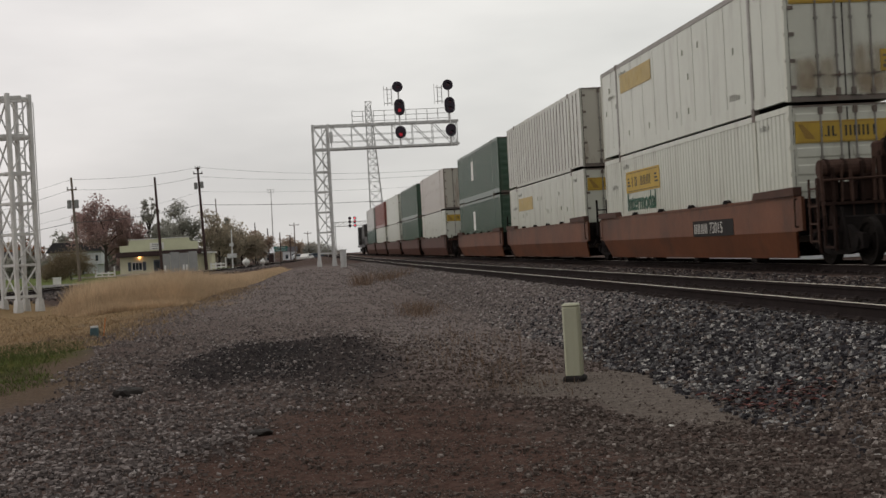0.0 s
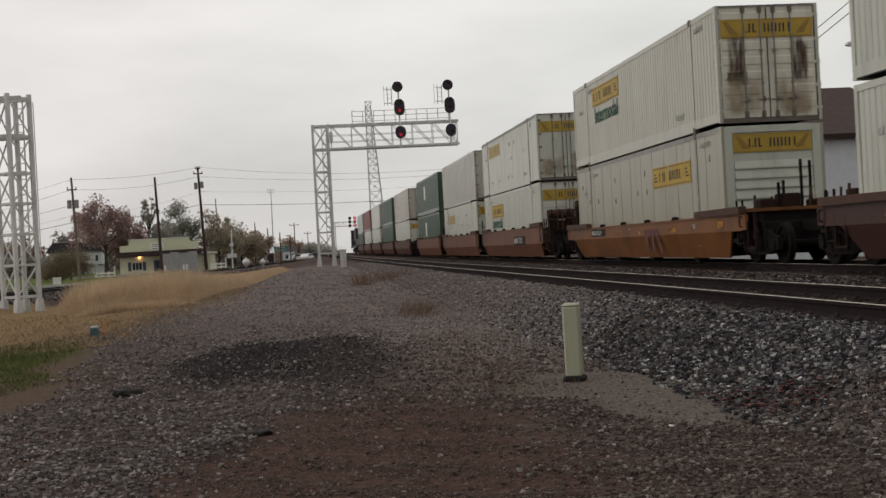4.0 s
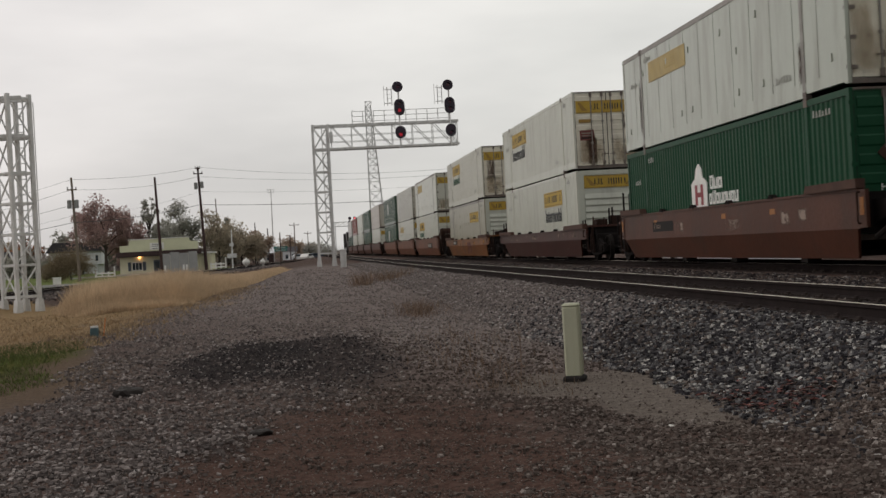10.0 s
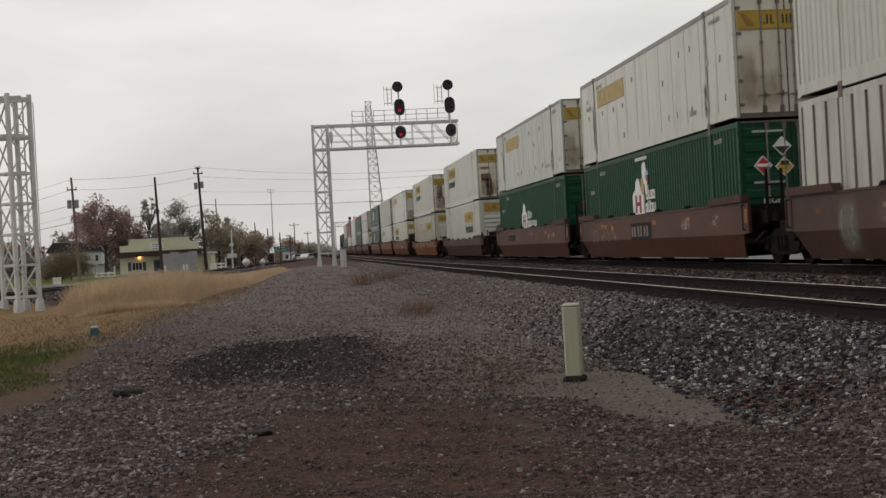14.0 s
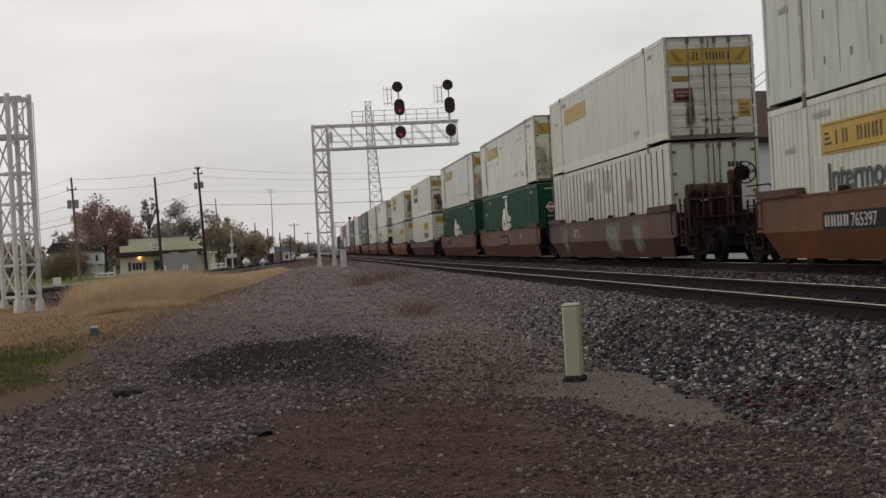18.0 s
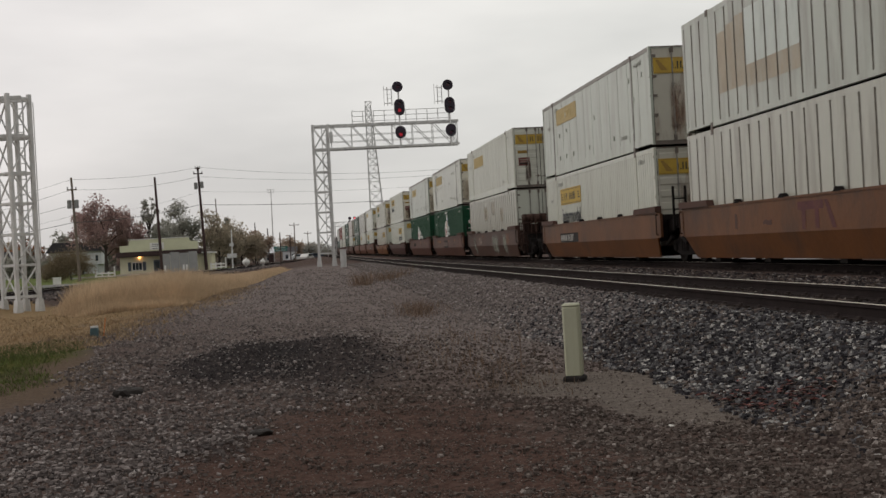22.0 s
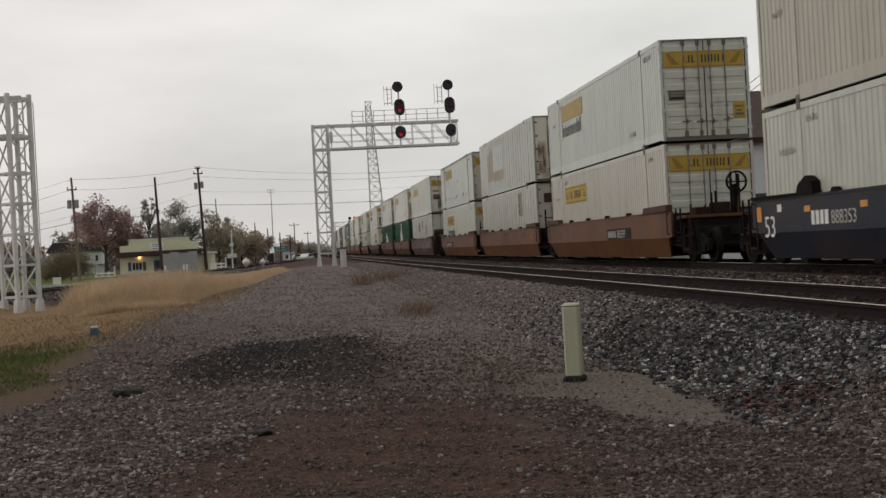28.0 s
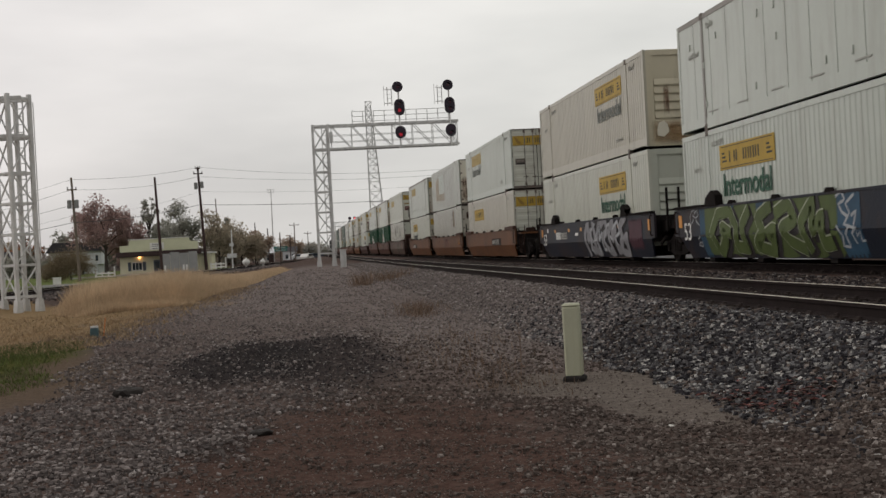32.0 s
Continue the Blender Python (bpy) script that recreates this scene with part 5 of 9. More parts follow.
def well_car(colour, label, front, rear, spin=False):
    """One well unit; front and rear: 'end' (bogie and coupler of its own), 'shared' (bogie at the joint) or 'none' (the next unit carries it)."""
    mat = M_CAR[colour]
    low = colour in ("orange", "dark")
    c = thing("well_car", label, "rail car", "well cars of the freight train")
    for s in (-1, 1):
        sl = part("side_sill", shared(("sill", colour, s), lambda: sill_mesh(mat, s, low, "upper")), None, c)
        for nm, pc in (("lower_plate", "lower"), ("top_flange", "flange")):
            part(nm, shared(("sill", colour, s, pc), lambda: sill_mesh(mat, s, low, pc)), None, sl)
        for e in (-1, 1):
            part("end_guide", shared(("cap", colour, e, s), lambda: cap_mesh(M_GUIDE if colour != "blue" else M_UNDER, e, s, low, 0.35 if colour == "blue" else 1.0)), None, sl)
            if colour == "blue":
                part("corner_lug", shared(("lug", e, s), lambda: lug_mesh(e, s)), None, sl, "black corner lug")
        for y in (-4.2, -1.4, 1.4, 4.2):
            part("container_guide", shared(("guide", s, y, low), lambda: guide_mesh(s, y, low)), None, sl)
    for e in (-1, 1):
        zk, zt, yt = sizes(low)[:3]
        part("end_plate", shared(("endplate", colour, e), lambda: finish(bm_of(box, -WX - 0.012, -WX + 0.06, *sorted((e * (yt - 0.02), e * (yt + 0.30))), zk + 0.02, zt + 0.02), "end_plate", mat)), None, c)
        part("grab_iron", shared(("grab", e, low), lambda: finish(bm_of(lambda bm: [tube(bm, a, b, 0.018, None, 5) for a, b in (((-WX - 0.07, e * (yt + 0.08), zk + 0.1), (-WX - 0.07, e * (yt + 0.08), zt - 0.03)), ((-WX - 0.07, e * (yt + 0.08), zt - 0.03), (-WX + 0.05, e * (yt + 0.08), zt - 0.03)), ((-WX - 0.07, e * (yt + 0.08), zk + 0.1), (-WX + 0.05, e * (yt + 0.08), zk + 0.1)))]), "grab_iron", M_DKRUST)), None, c)
    for y in (-7.0, -4.7, -2.3, 0.0, 2.3, 4.7, 7.0):
        part("floor_beam", shared("floor_beam", lambda: frame_mesh(M_UNDER)), None, c).matrix_basis = pose(0, y, 0)
    for e in (-1, 1):
        part("end_frame", shared(("end_frame", e, low), lambda: end_frame(e, low)), None, c)
        for k, (a, b, r) in enumerate((((-WX + 0.18, e * 8.75, 0.55), (-WX + 0.18, e * 9.3, 0.75), 0.05), ((-0.6, e * 8.6, 0.9), (-0.6, e * 9.6, 0.7), 0.06), ((0.5, e * 8.6, 0.75), (0.5, e * 9.7, 0.95), 0.04))):
            part("air_hose", shared(("hose", e, k), lambda: finish(bm_of(tube, a, b, r, None, 6), "air_hose", M_UNDER)), None, c, "black air hose")
    for y in (-5.5, -1.2, 2.8, 6.2):
        part("hanger_bracket", shared(("hanger", y), lambda: finish(bm_of(box, -WX + 0.2, -WX + 0.5, y, y + 0.35, ZB - 0.09, ZB + 0.03), "hanger_bracket", M_UNDER)), None, c)
    for e, kind in ((1, front), (-1, rear)):
        if kind in ("end", "full", "wheel"):
            bogie(c, e * 9.55, spin)
            if kind == "full":
                brake_gear(c, e, mat)
            else:
                end_posts(c, e, mat)
                if kind == "wheel":
                    wheel_post(c, e)
        elif kind == "shared":
            bogie(c, e * UNIT / 2, spin)
            bm = bmesh.new()
            y = e * 9.45
            for x in (-1.2, -0.85):
                beam(bm, (x, y, 0.9), (x, y, 2.15), 0.06)
            for x in (0.5, 0.8):
                beam(bm, (x, y, 0.9), (x, y, 2.05), 0.05)
            for z in (1.2, 1.5, 1.8):
                beam(bm, (-1.2, y, z), (-0.85, y, z), 0.04)
            box(bm, -0.6, 0.6, y - 0.15, y + 0.2, 0.95, 1.55)
            part("end_ladder", bm, M_UNDER, c, "black ladder and fittings at the joint")
    return c


def car_marks(c, seed, plate=None, text=None, extra=(), amber=False, big=False):
    """Amber reflectors, a number panel and stencilled lettering on the near sill."""
    x = -WX - 0.006
    blue = amber == "blue"
    for y in ((5.6, 3.0, 0.9, -4.6) if blue else (4.9, -1.0, -4.2)) if amber else ():
        part("reflector", bm_of(box, x, x + 0.01, y - 0.15, y + 0.15, ZK + 0.40, ZK + 0.52), M_AMBER if blue else M_REFLECT, c, "amber reflector")
    for e in (1, -1) if amber else ():
        part("reflector", bm_of(box, x - 0.012, x, *sorted((e * (8.54 if not blue else 8.12), e * (8.70 if not blue else 8.40))), ZK + 0.25, ZK + 0.58), M_AMBER if blue else M_REFLECT, c, "upright amber reflector")
    if plate:
        y, w, z, h = plate
        p = part("number_panel", bm_of(box, x, x + 0.012, y - w, y, z, z + h), M_PLATE, c, "black number panel")
        for i in range(3 if big else 4):
            st_, bw = (w * 0.30, w * 0.20) if big else (w * 0.09, w * 0.062)
            ya = y - 0.12 - i * st_
            for yb0 in (ya, ya - bw * 0.64):
                part("letter_block", bm_of(box, x - 0.004, x + 0.002, yb0 - bw * 0.36, yb0, z + h * 0.18, z + h * 0.80), M_BIGLETTER if big else M_WORN if amber else M_CARLETTER, p)
    if text:
        word, y, z, size = text
        m = Matrix(((0, 0, -1, x - 0.002), (-1, 0, 0, y), (0, 1, 0, z), (0, 0, 0, 1)))
        letters(word, size, M_CARLETTER, c, m, "number", "white number")
    for y, z, w, h, mt in extra:
        part("stencil_panel", bm_of(box, x, x + 0.01, y - w, y, z, z + h), mt, c)


BANNER, INTER = "banner", "Intermodal"


def sprayed_bars(c, y, z0, z1, w, mat):
    """A faded mark of plain bars: one lying bar over three legs, the last one slanting."""
    x = -WX - 0.005
    t = w / 3
    bm = bmesh.new()
    zm = z1 - (z1 - z0) * 0.3
    box(bm, x, x + 0.008, y - 2 * t, y, zm, z1)
    for k in (0.3, 1.35):
        box(bm, x, x + 0.008, y - (k + 0.3) * t, y - k * t, z0, zm)
    prism(bm, [(y - 2.1 * t, z1), (y - 2.35 * t, z1), (y - 2.95 * t, z0), (y - 2.65 * t, z0)], "x", x, x + 0.008)
    part("faded_mark", bm, mat, c, "faded purple mark")


def worn_stencils(c, items, seed):
    """Pale worn patches and stencil panels on the upper plate of a sill."""
    r = random.Random(seed)
    x = -WX - 0.004
    for y, z, w, h, mt in items:
        pts = [(y - w * u + r.uniform(-0.03, 0.03), z + r.uniform(-0.02, 0.02)) for u in (0, 0.33, 0.66, 1)] + [(y - w * u + r.uniform(-0.03, 0.03), z + h + r.uniform(-0.02, 0.02)) for u in (1, 0.66, 0.33, 0)]
        part("worn_patch", bm_of(prism, pts, "x", x, x + 0.006), mt, c)


def put(ob, y0, z):
    MOVING.append((ob, y0, z))
    ob.matrix_basis = on_track(y0, z)


def add_stack(front, colour, joint, upper, lower, car_label, spin=False):
    yc_ = front - HL
    c = well_car(colour, car_label, joint[0], joint[1], spin)
    put(c, yc_, 0.0)
    put(lower, yc_, 0.46)
    put(upper, yc_, 3.40)
    return c


def decals(c, banner=None, word=None, faded=False, marks=None, seed=0):
    """banner: (front edge y, bottom z, width, height); word: (y, z, size, material)."""
    if banner:
        y, z, w, h = banner
        side_decal(c, y, z, w, h, M_FADED if faded else M_YELLOW, 6, M_FADED if faded else M_BLACK, "banner", "faded yellow banner" if faded else "yellow banner")
    if word:
        side_word(c, INTER, word[0], word[1], word[2], word[3])
    small_marks(c, marks or M_MARKS, seed)
    return c


PL_RED = (-1.06, 1.08, 0.54, 0.38, M_PLACRED)
PL_YEL = (0.79, 0.62, 0.35, 0.46, M_YELLOW)
PL_DK = (-1.08, 1.17, 0.50, 0.29, M_EDGE)

# the five units behind the engine
F1 = [(183.0, "smooth", M_GREY, "box", M_TEAL, "light grey container", "dark green-grey container"),
      (163.4, "box", M_RED, "smooth", M_WHITE, "red corrugated container", "white smooth-sided container"),
      (143.8, "smooth", M_WHITE, "smooth", M_WHITE, "white smooth-sided container", "white smooth-sided container"),
      (124.2, "box", M_GREENB, "box", M_GREENB, "haze-dulled green corrugated container", "haze-dulled green corrugated container"),
      (104.6, "smooth", M_BEIGE, "smooth", M_WHITE, "beige container with a rust-stained rear end", "white container with a yellow rear banner")]
for i, (fy, su, mu, sl_, ml, lu, ll) in enumerate(F1):
    up_ = container(su, mu, lu + ", upper of a stack", rear_mat=M_RUSTY if mu is M_BEIGE else mu, rear_banner=False, seed=i)
    lo_ = container(sl_, ml, ll + ", seated in a well car", rear_mat=M_DOORW if ml is M_WHITE else ml, rear_banner=(i == 4), seed=i + 20)
    add_stack(fy, "red", ("end" if i == 0 else "none", "end" if i == 4 else "shared"), up_, lo_, "red-brown articulated well car with black bogies")

# three units: green, ribbed, white
u = container("box", M_GREENB, "dark green corrugated container, upper of a stack", rear_mat=M_GREENB, rear_banner=False, seed=31)
l_ = container("box", M_GREENB, "dark green corrugated container seated in a well car", rear_mat=M_GREENB, rear_banner=False, seed=32)
for q, zz in ((u, 1.2), (l_, 1.2)):
    part("logo_shape", bm_of(box, -HW - 0.006, -HW + 0.01, 1.2, 2.0, zz, zz + 1.1), M_WLETTER, q, "pale logo shape")
add_stack(80.2, "rust", ("end", "shared"), u, l_, "red-brown articulated well car with black bogies")
u = container("rib", M_RIBWHITE, "weathered white ribbed container with a rusty end, upper of a stack", rear_mat=M_RUSTY, rear_banner=False, seed=33)
l_ = container("smooth", M_WHITE, "white smooth-sided container with a faded yellow banner", seed=34, edge=M_WHITE)
decals(l_, (5.7, 1.8, 3.5, 0.58), faded=True, seed=34)
add_stack(61.0, "rust", ("none", "shared"), u, l_, "red-brown well car with a white-framed plate")
u = container("smooth", M_WHITE, "white smooth-sided container with a faded yellow banner, upper of a stack", seed=35, edge=M_TRIM, placards=[PL_YEL], stains=[(-1.15, 0.1, 0.6, 0.9), (0.1, 0.1, 0.9, 0.5)])
decals(u, (5.55, 1.93, 3.5, 0.58), faded=True, seed=35)
l_ = container("corr", M_WHITE, "white corrugated container with yellow banner and dark lettering", seed=36)
decals(l_, (5.4, 1.70, 3.7, 0.66), (5.35, 1.16, 0.64, M_DKGREEN), seed=36)
c8 = add_stack(41.6, "rust", ("none", "full"), u, l_, "red-brown well car with rusty brake gear", True)
car_marks(c8, 8, (-1.52, 3.1, 0.70, 0.40), ("73015", -2.85, 0.77, 0.40))

# single car, orange
u = container("corr", M_CREAM, "cream corrugated container with yellow banner and green lettering", rear_mat=M_DOORCREAM, seed=37, stains=[(-1.05, 1.0, 0.5, 1.3), (0.55, 0.9, 0.5, 1.3), (-1.15, 0.1, 0.8, 1.2), (0.2, 0.1, 0.9, 0.7)])
decals(u, (5.1, 1.93, 3.6, 0.64), (4.85, 1.37, 0.62, M_DKGREEN), seed=37)
l_ = container("smooth", M_DUSTY, "dusty cream smooth-sided container with a yellow banner", rear="panel", rear_mat=M_WHITE, seed=38, edge=M_TRIM)
decals(l_, (-1.93, 1.68, 3.6, 0.6), seed=38)
cE = add_stack(18.0, "orange", ("end", "end"), u, l_, "orange well car with weathered yellow-brown sides", True)
car_marks(cE, 9, (5.82, 2.05, 0.86, 0.25), ("47674", 4.95, 0.89, 0.26))
sprayed_bars(cE, -1.1, 0.30, 0.98, 1.8, M_MAROON)
worn_stencils(cE, [(-0.3, 0.84, 0.5, 0.12, M_OCHRE), (-3.5, 0.82, 0.9, 0.22, M_OCHRE), (2.5, 0.83, 0.7, 0.08, M_OCHRE), (-5.6, 0.86, 0.5, 0.2, M_WORN), (-7.6, 0.84, 0.7, 0.26, M_OCHRE), (0.8, 0.98, 0.5, 0.14, M_WORN)], 91)

# single car, dark red
u = container("corr", M_WHITE, "white corrugated container with yellow banner, upper of a stack", rear_mat=M_DOORCREAM, seed=39, placards=[PL_RED, PL_YEL, (-1.08, 1.74, 0.50, 0.13, M_BANNERSH)], stains=[(-1.15, 0.1, 0.8, 1.2), (-0.85, 0.65, 0.35, 0.95), (0.5, 0.1, 0.65, 0.9), (0.55, 1.4, 0.4, 0.7)])
decals(u, (5.36, 1.87, 3.6, 0.62), (5.4, 1.28, 0.66, M_INTER), seed=39)
l_ = container("corr", M_WHITE, "white corrugated container with yellow banner and dark lettering", rear="panel", seed=40)
decals(l_, (-1.72, 1.74, 3.62, 0.6), (-1.92, 1.12, 0.66, M_INTER), seed=40)
cD = add_stack(-5.6, "dark", ("wheel", "end"), u, l_, "dark red-brown well car with worn stencils", True)
car_marks(cD, 10)
worn_stencils(cD, [(1.1, 0.88, 1.5, 0.17, M_WORN), (2.6, 1.02, 0.7, 0.05, M_WORN), (-4.7, 0.90, 0.25, 0.2, M_WORN), (-5.6, 0.90, 0.25, 0.22, M_WORN), (-6.5, 0.88, 0.2, 0.24, M_WORN), (-7.2, 0.9, 0.9, 0.08, M_WORN), (-7.2, 1.02, 0.8, 0.06, M_WORN), (7.0, 0.86, 0.9, 0.14, M_WORN), (5.2, 0.88, 0.6, 0.12, M_WORN)], 92)


M_EMBLEM = material("dark_red_emblem_paint", (0.24, 0.028, 0.035), 0.55, var=0.2, scale=5)
M_HAZRED = material("bright_red_placard", (0.42, 0.03, 0.03), 0.5, var=0.1)
M_HAZYEL = material("bright_yellow_placard", (0.55, 0.36, 0.03), 0.5, var=0.1)


def heart_house(c, y, z, n2=8):
    """The white emblem of the green boxes: a house shape with a red bar pattern, and a word as blocks."""
    x = -HW - 0.006
    p = part("emblem", bm_of(prism, [(y, z), (y, z + 0.62), (y - 0.32, z + 0.76), (y - 0.42, z + 1.0), (y - 0.62, z + 1.12), (y - 0.82, z + 1.0), (y - 0.92, z + 0.76), (y - 1.25, z + 0.62), (y - 1.25, z)], "x", x, x + 0.03), M_WLETTER, c, "white emblem")
    for a, b, z0, z1 in ((0.30, 0.50, 0.05, 0.58), (0.76, 0.96, 0.05, 0.58), (0.50, 0.76, 0.26, 0.38)):
        part("emblem_bar", bm_of(box, x - 0.005, x - 0.001, y - b, y - a, z + z0, z + z1), M_EMBLEM, p)
    for row, n_, z0 in ((0, 3, 0.42), (1, n2, 0.04)):
        for i in range(n_):
            w_, yl = (0.24, y - 1.52 - i * 0.32) if row == 0 else (0.20, y - 1.42 - i * 0.27)
            hh = 0.34 if i == row else 0.27
            q = part("letter_block", bm_of(box, x, x + 0.03, yl - w_, yl, z + z0, z + z0 + hh), M_WLETTER, c, "white block lettering")
            part("letter_gap", bm_of(box, x - 0.003, x - 0.001, yl - w_ * 0.68, yl - w_ * 0.32, z + z0 + 0.07, z + z0 + hh - 0.07 + 0.08 * (i % 2)), c.children[0].data.materials[0], q)


def worn_stickers(c, y, z):
    """Peeling round stickers above the emblem's word."""
    x = -HW - 0.006
    for k, (dy, dz, r, mt) in enumerate(((-1.5, 1.22, 0.26, M_WLETTER), (-1.78, 1.02, 0.22, M_PALEBLUE), (-1.86, 1.0, 0.13, M_PLACRED), (-1.3, 0.84, 0.2, M_FADED), (-1.72, 0.78, 0.18, M_WLETTER))):
        pts = [(y + dy + r * math.cos(a * math.tau / 11) * (0.75 + 0.3 * ((a * 7) % 5) / 5), z + dz + 1.3 * r * math.sin(a * math.tau / 11)) for a in range(11)]
        part("sticker", bm_of(prism, pts, "x", x - 0.003 - 0.002 * k, x + 0.03), mt, c, "worn peeling sticker")
    for i in range(7):
        part("stencil_mark", bm_of(box, x, x + 0.03, y - 0.72 - i * 0.18, y - 0.60 - i * 0.18, z + 1.62, z + 1.72), M_WLETTER, c)


def diamond(c, x, z, r, mat):
    part("placard", bm_of(prism, [(x - r, z), (x, z + r), (x + r, z), (x, z - r)], "y", -HL + 0.0, -HL + 0.03), mat, c)


M_POSTRUST = soft_patch("rust_on_post_sill", (0.075, 0.042, 0.032), 1.0, (4, 9, 3), amount=0.85, blur=0.16)
GREENS, G_CARS = [], []
# three units: two white over green, then white over ribbed
for i, (fy, col, yl) in enumerate(((-29.2, "red", 1.82), (-48.8, "brown", 1.7))):
    u = container("smooth", M_WHITE if i else M_CHALK, "chalky greenish-white smooth container with faded yellow banner, upper of a stack", rear_mat=M_DOORCREAM, seed=41 + i, edge=M_TRIM, stains=[(-1.24, 0.1, 0.52, 1.7)])
    decals(u, (5.55 - 0.35 * (1 - i), 1.84, 3.5, 0.58), faded=True, seed=41 + i)
    l_ = container("box", M_GREEN, "dark green corrugated container with a white emblem", rear_mat=M_GREEN, rear_banner=False, seed=43 + i)
    GREENS.append(l_)
    for y_, za, zb in ((POST, 0.30, 2.15), (-POST, 0.15, 1.25)):
        part("rust_stain", bm_of(box, -HW - 0.024, -HW + 0.004, y_ + 0.02, y_ + 0.22, za, zb), M_POSTRUST, u, "dark rust on the lifting post")
    heart_house(l_, yl - 0.12, 1.0, 4 if i else 8)
    small_marks(l_, M_MARKS, 43 + i)
    if i:
        worn_stickers(l_, yl, 1.0)
        for dx_, dz_, m_ in ((-0.72, 1.84, M_HAZRED), (-0.20, 1.80, M_HAZYEL), (-0.24, 2.28, M_WLETTER)):
            diamond(l_, dx_, dz_, 0.23, M_WLETTER)
            part("placard_face", bm_of(prism, [(dx_ - 0.2, dz_), (dx_, dz_ + 0.2), (dx_ + 0.2, dz_), (dx_, dz_ - 0.2)], "y", -HL - 0.006, -HL - 0.001), m_, l_, "warning placard")
        part("placard_bar", bm_of(box, -0.88, -0.56, -HL - 0.010, -HL - 0.006, 1.81, 1.88), M_WLETTER, l_)
        part("placard_bar", bm_of(prism, [(-0.43, 2.27), (-0.05, 2.27), (-0.24, 2.09)], "y", -HL - 0.010, -HL - 0.006), M_BLACK, l_)
        part("placard_bar", bm_of(box, -0.30, -0.10, -HL - 0.010, -HL - 0.006, 1.83, 1.93), M_BLACK, l_)
        for z in (2.62, 1.42):
            part("stencil_mark", bm_of(box, -0.95, -0.2, -HL + 0.016, -HL + 0.03, z, z + 0.05), M_CARLETTER, l_)
    else:
        part("placard", bm_of(prism, [(-0.31 + 0.17 * math.cos(q * math.tau / 6 + 0.52), 2.08 + 0.17 * math.sin(q * math.tau / 6 + 0.52)) for q in range(6)], "y", -HL, -HL + 0.03), M_WLETTER, l_, "white hexagonal emblem")
        part("emblem_bar", bm_of(lambda bm: (box(bm, -0.39, -0.345, -HL - 0.006, -HL - 0.001, 2.0, 2.16), box(bm, -0.275, -0.23, -HL - 0.006, -HL - 0.001, 2.0, 2.16), box(bm, -0.345, -0.275, -HL - 0.006, -HL - 0.001, 2.06, 2.10))), M_PLACRED, l_)
        diamond(l_, -0.62, 1.66, 0.17, M_RUSTGEAR)
    cG = add_stack(fy, col, ("end" if i == 0 else "none", "shared"), u, l_, "red-brown articulated well car with amber reflectors", True)
    G_CARS.append(cG)
    car_marks(cG, 11 + i, (1.63, 2.3, 0.70, 0.50) if i else (5.2, 2.0, 0.9, 0.28), amber=True, big=bool(i))
u = container("corr", M_WHITE, "white corrugated container with a faded yellow banner, upper of a stack", seed=45, placards=[PL_RED, PL_YEL, (-1.08, 1.66, 0.50, 0.13, M_BANNERSH)])
decals(u, (5.34, 1.79, 3.55, 0.58), faded=True, seed=45)
l_ = container("rib", M_RIBWHITE, "weathered white ribbed container in a well car", rear_mat=M_WHITE, rear_banner=False, seed=46)
L_RIB = l_
for y_, w_, z_ in ((0.9, 1.7, 1.55), (-1.6, 1.5, 1.75), (-4.2, 1.1, 1.3)):
    part("rust_wash", bm_of(box, -HW - 0.003, -HW + 0.002, y_, y_ + w_, z_, z_ + 0.95), soft_patch("tan_wash_on_sill", (0.42, 0.37, 0.29), 1.0, (3, 0.5, 0.6), amount=0.55, blur=0.2), l_, "tan faded wash")
cH = add_stack(-68.6, "grey", ("none", "full"), u, l_, "dusty brown well car with rusty brake gear", True)
car_marks(cH, 13, None, None, [(7.3, 1.05, 0.3, 0.12, M_CAR["orange"]), (3.0, 1.2, 0.4, 0.1, M_CAR["orange"])])
M_GREYSPRAY = soft_patch("grey_green_spray_on_sill", (0.27, 0.28, 0.24), 1.0, (5, 4, 1.5), amount=0.85, blur=0.16)
worn_stencils(cH, [(4.6, 0.76, 1.9, 0.5, M_WORN), (-5.2, 0.8, 0.9, 0.5, M_CAR["tan"])], 94)

# three units: white, ribbed, white on orange-brown cars
u = container("smooth", M_CHALK, "chalky greenish-white smooth container with faded yellow banner, upper of a stack", seed=47, edge=M_TRIM, rear_mat=M_RUSTY)
G_UP = u
decals(u, (5.34, 1.92, 3.55, 0.6), faded=True, seed=47)
l_ = container("corr", M_WHITE, "white corrugated container with yellow banner and dark lettering", seed=48, rear_mat=M_RUSTY)
G_LO = l_
decals(l_, (5.3, 1.72, 3.55, 0.62), (5.08, 1.03, 0.64, M_INTER), seed=48)
cg = add_stack(-92.3, "tan", ("end", "shared"), u, l_, "orange-brown well car with a black number panel", True)
car_marks(cg, 14, (5.18, 3.15, 0.72, 0.35), ("765397", 3.9, 0.77, 0.36))
u = container("wide_rib", M_RIBMINT, "weathered pale-mint ribbed container with repainted patches, upper of a stack", seed=49, rear_mat=M_DOORCREAM, rear_banner=False)
R_UP = u
M_PALEPATCH = material("pale_mint_patch", (0.55, 0.60, 0.56), 0.5, var=0.06, scale=2, dirt=(0.30, 0.31, 0.27), dirt_amt=0.5, dscale=(2, 2, 0.5))
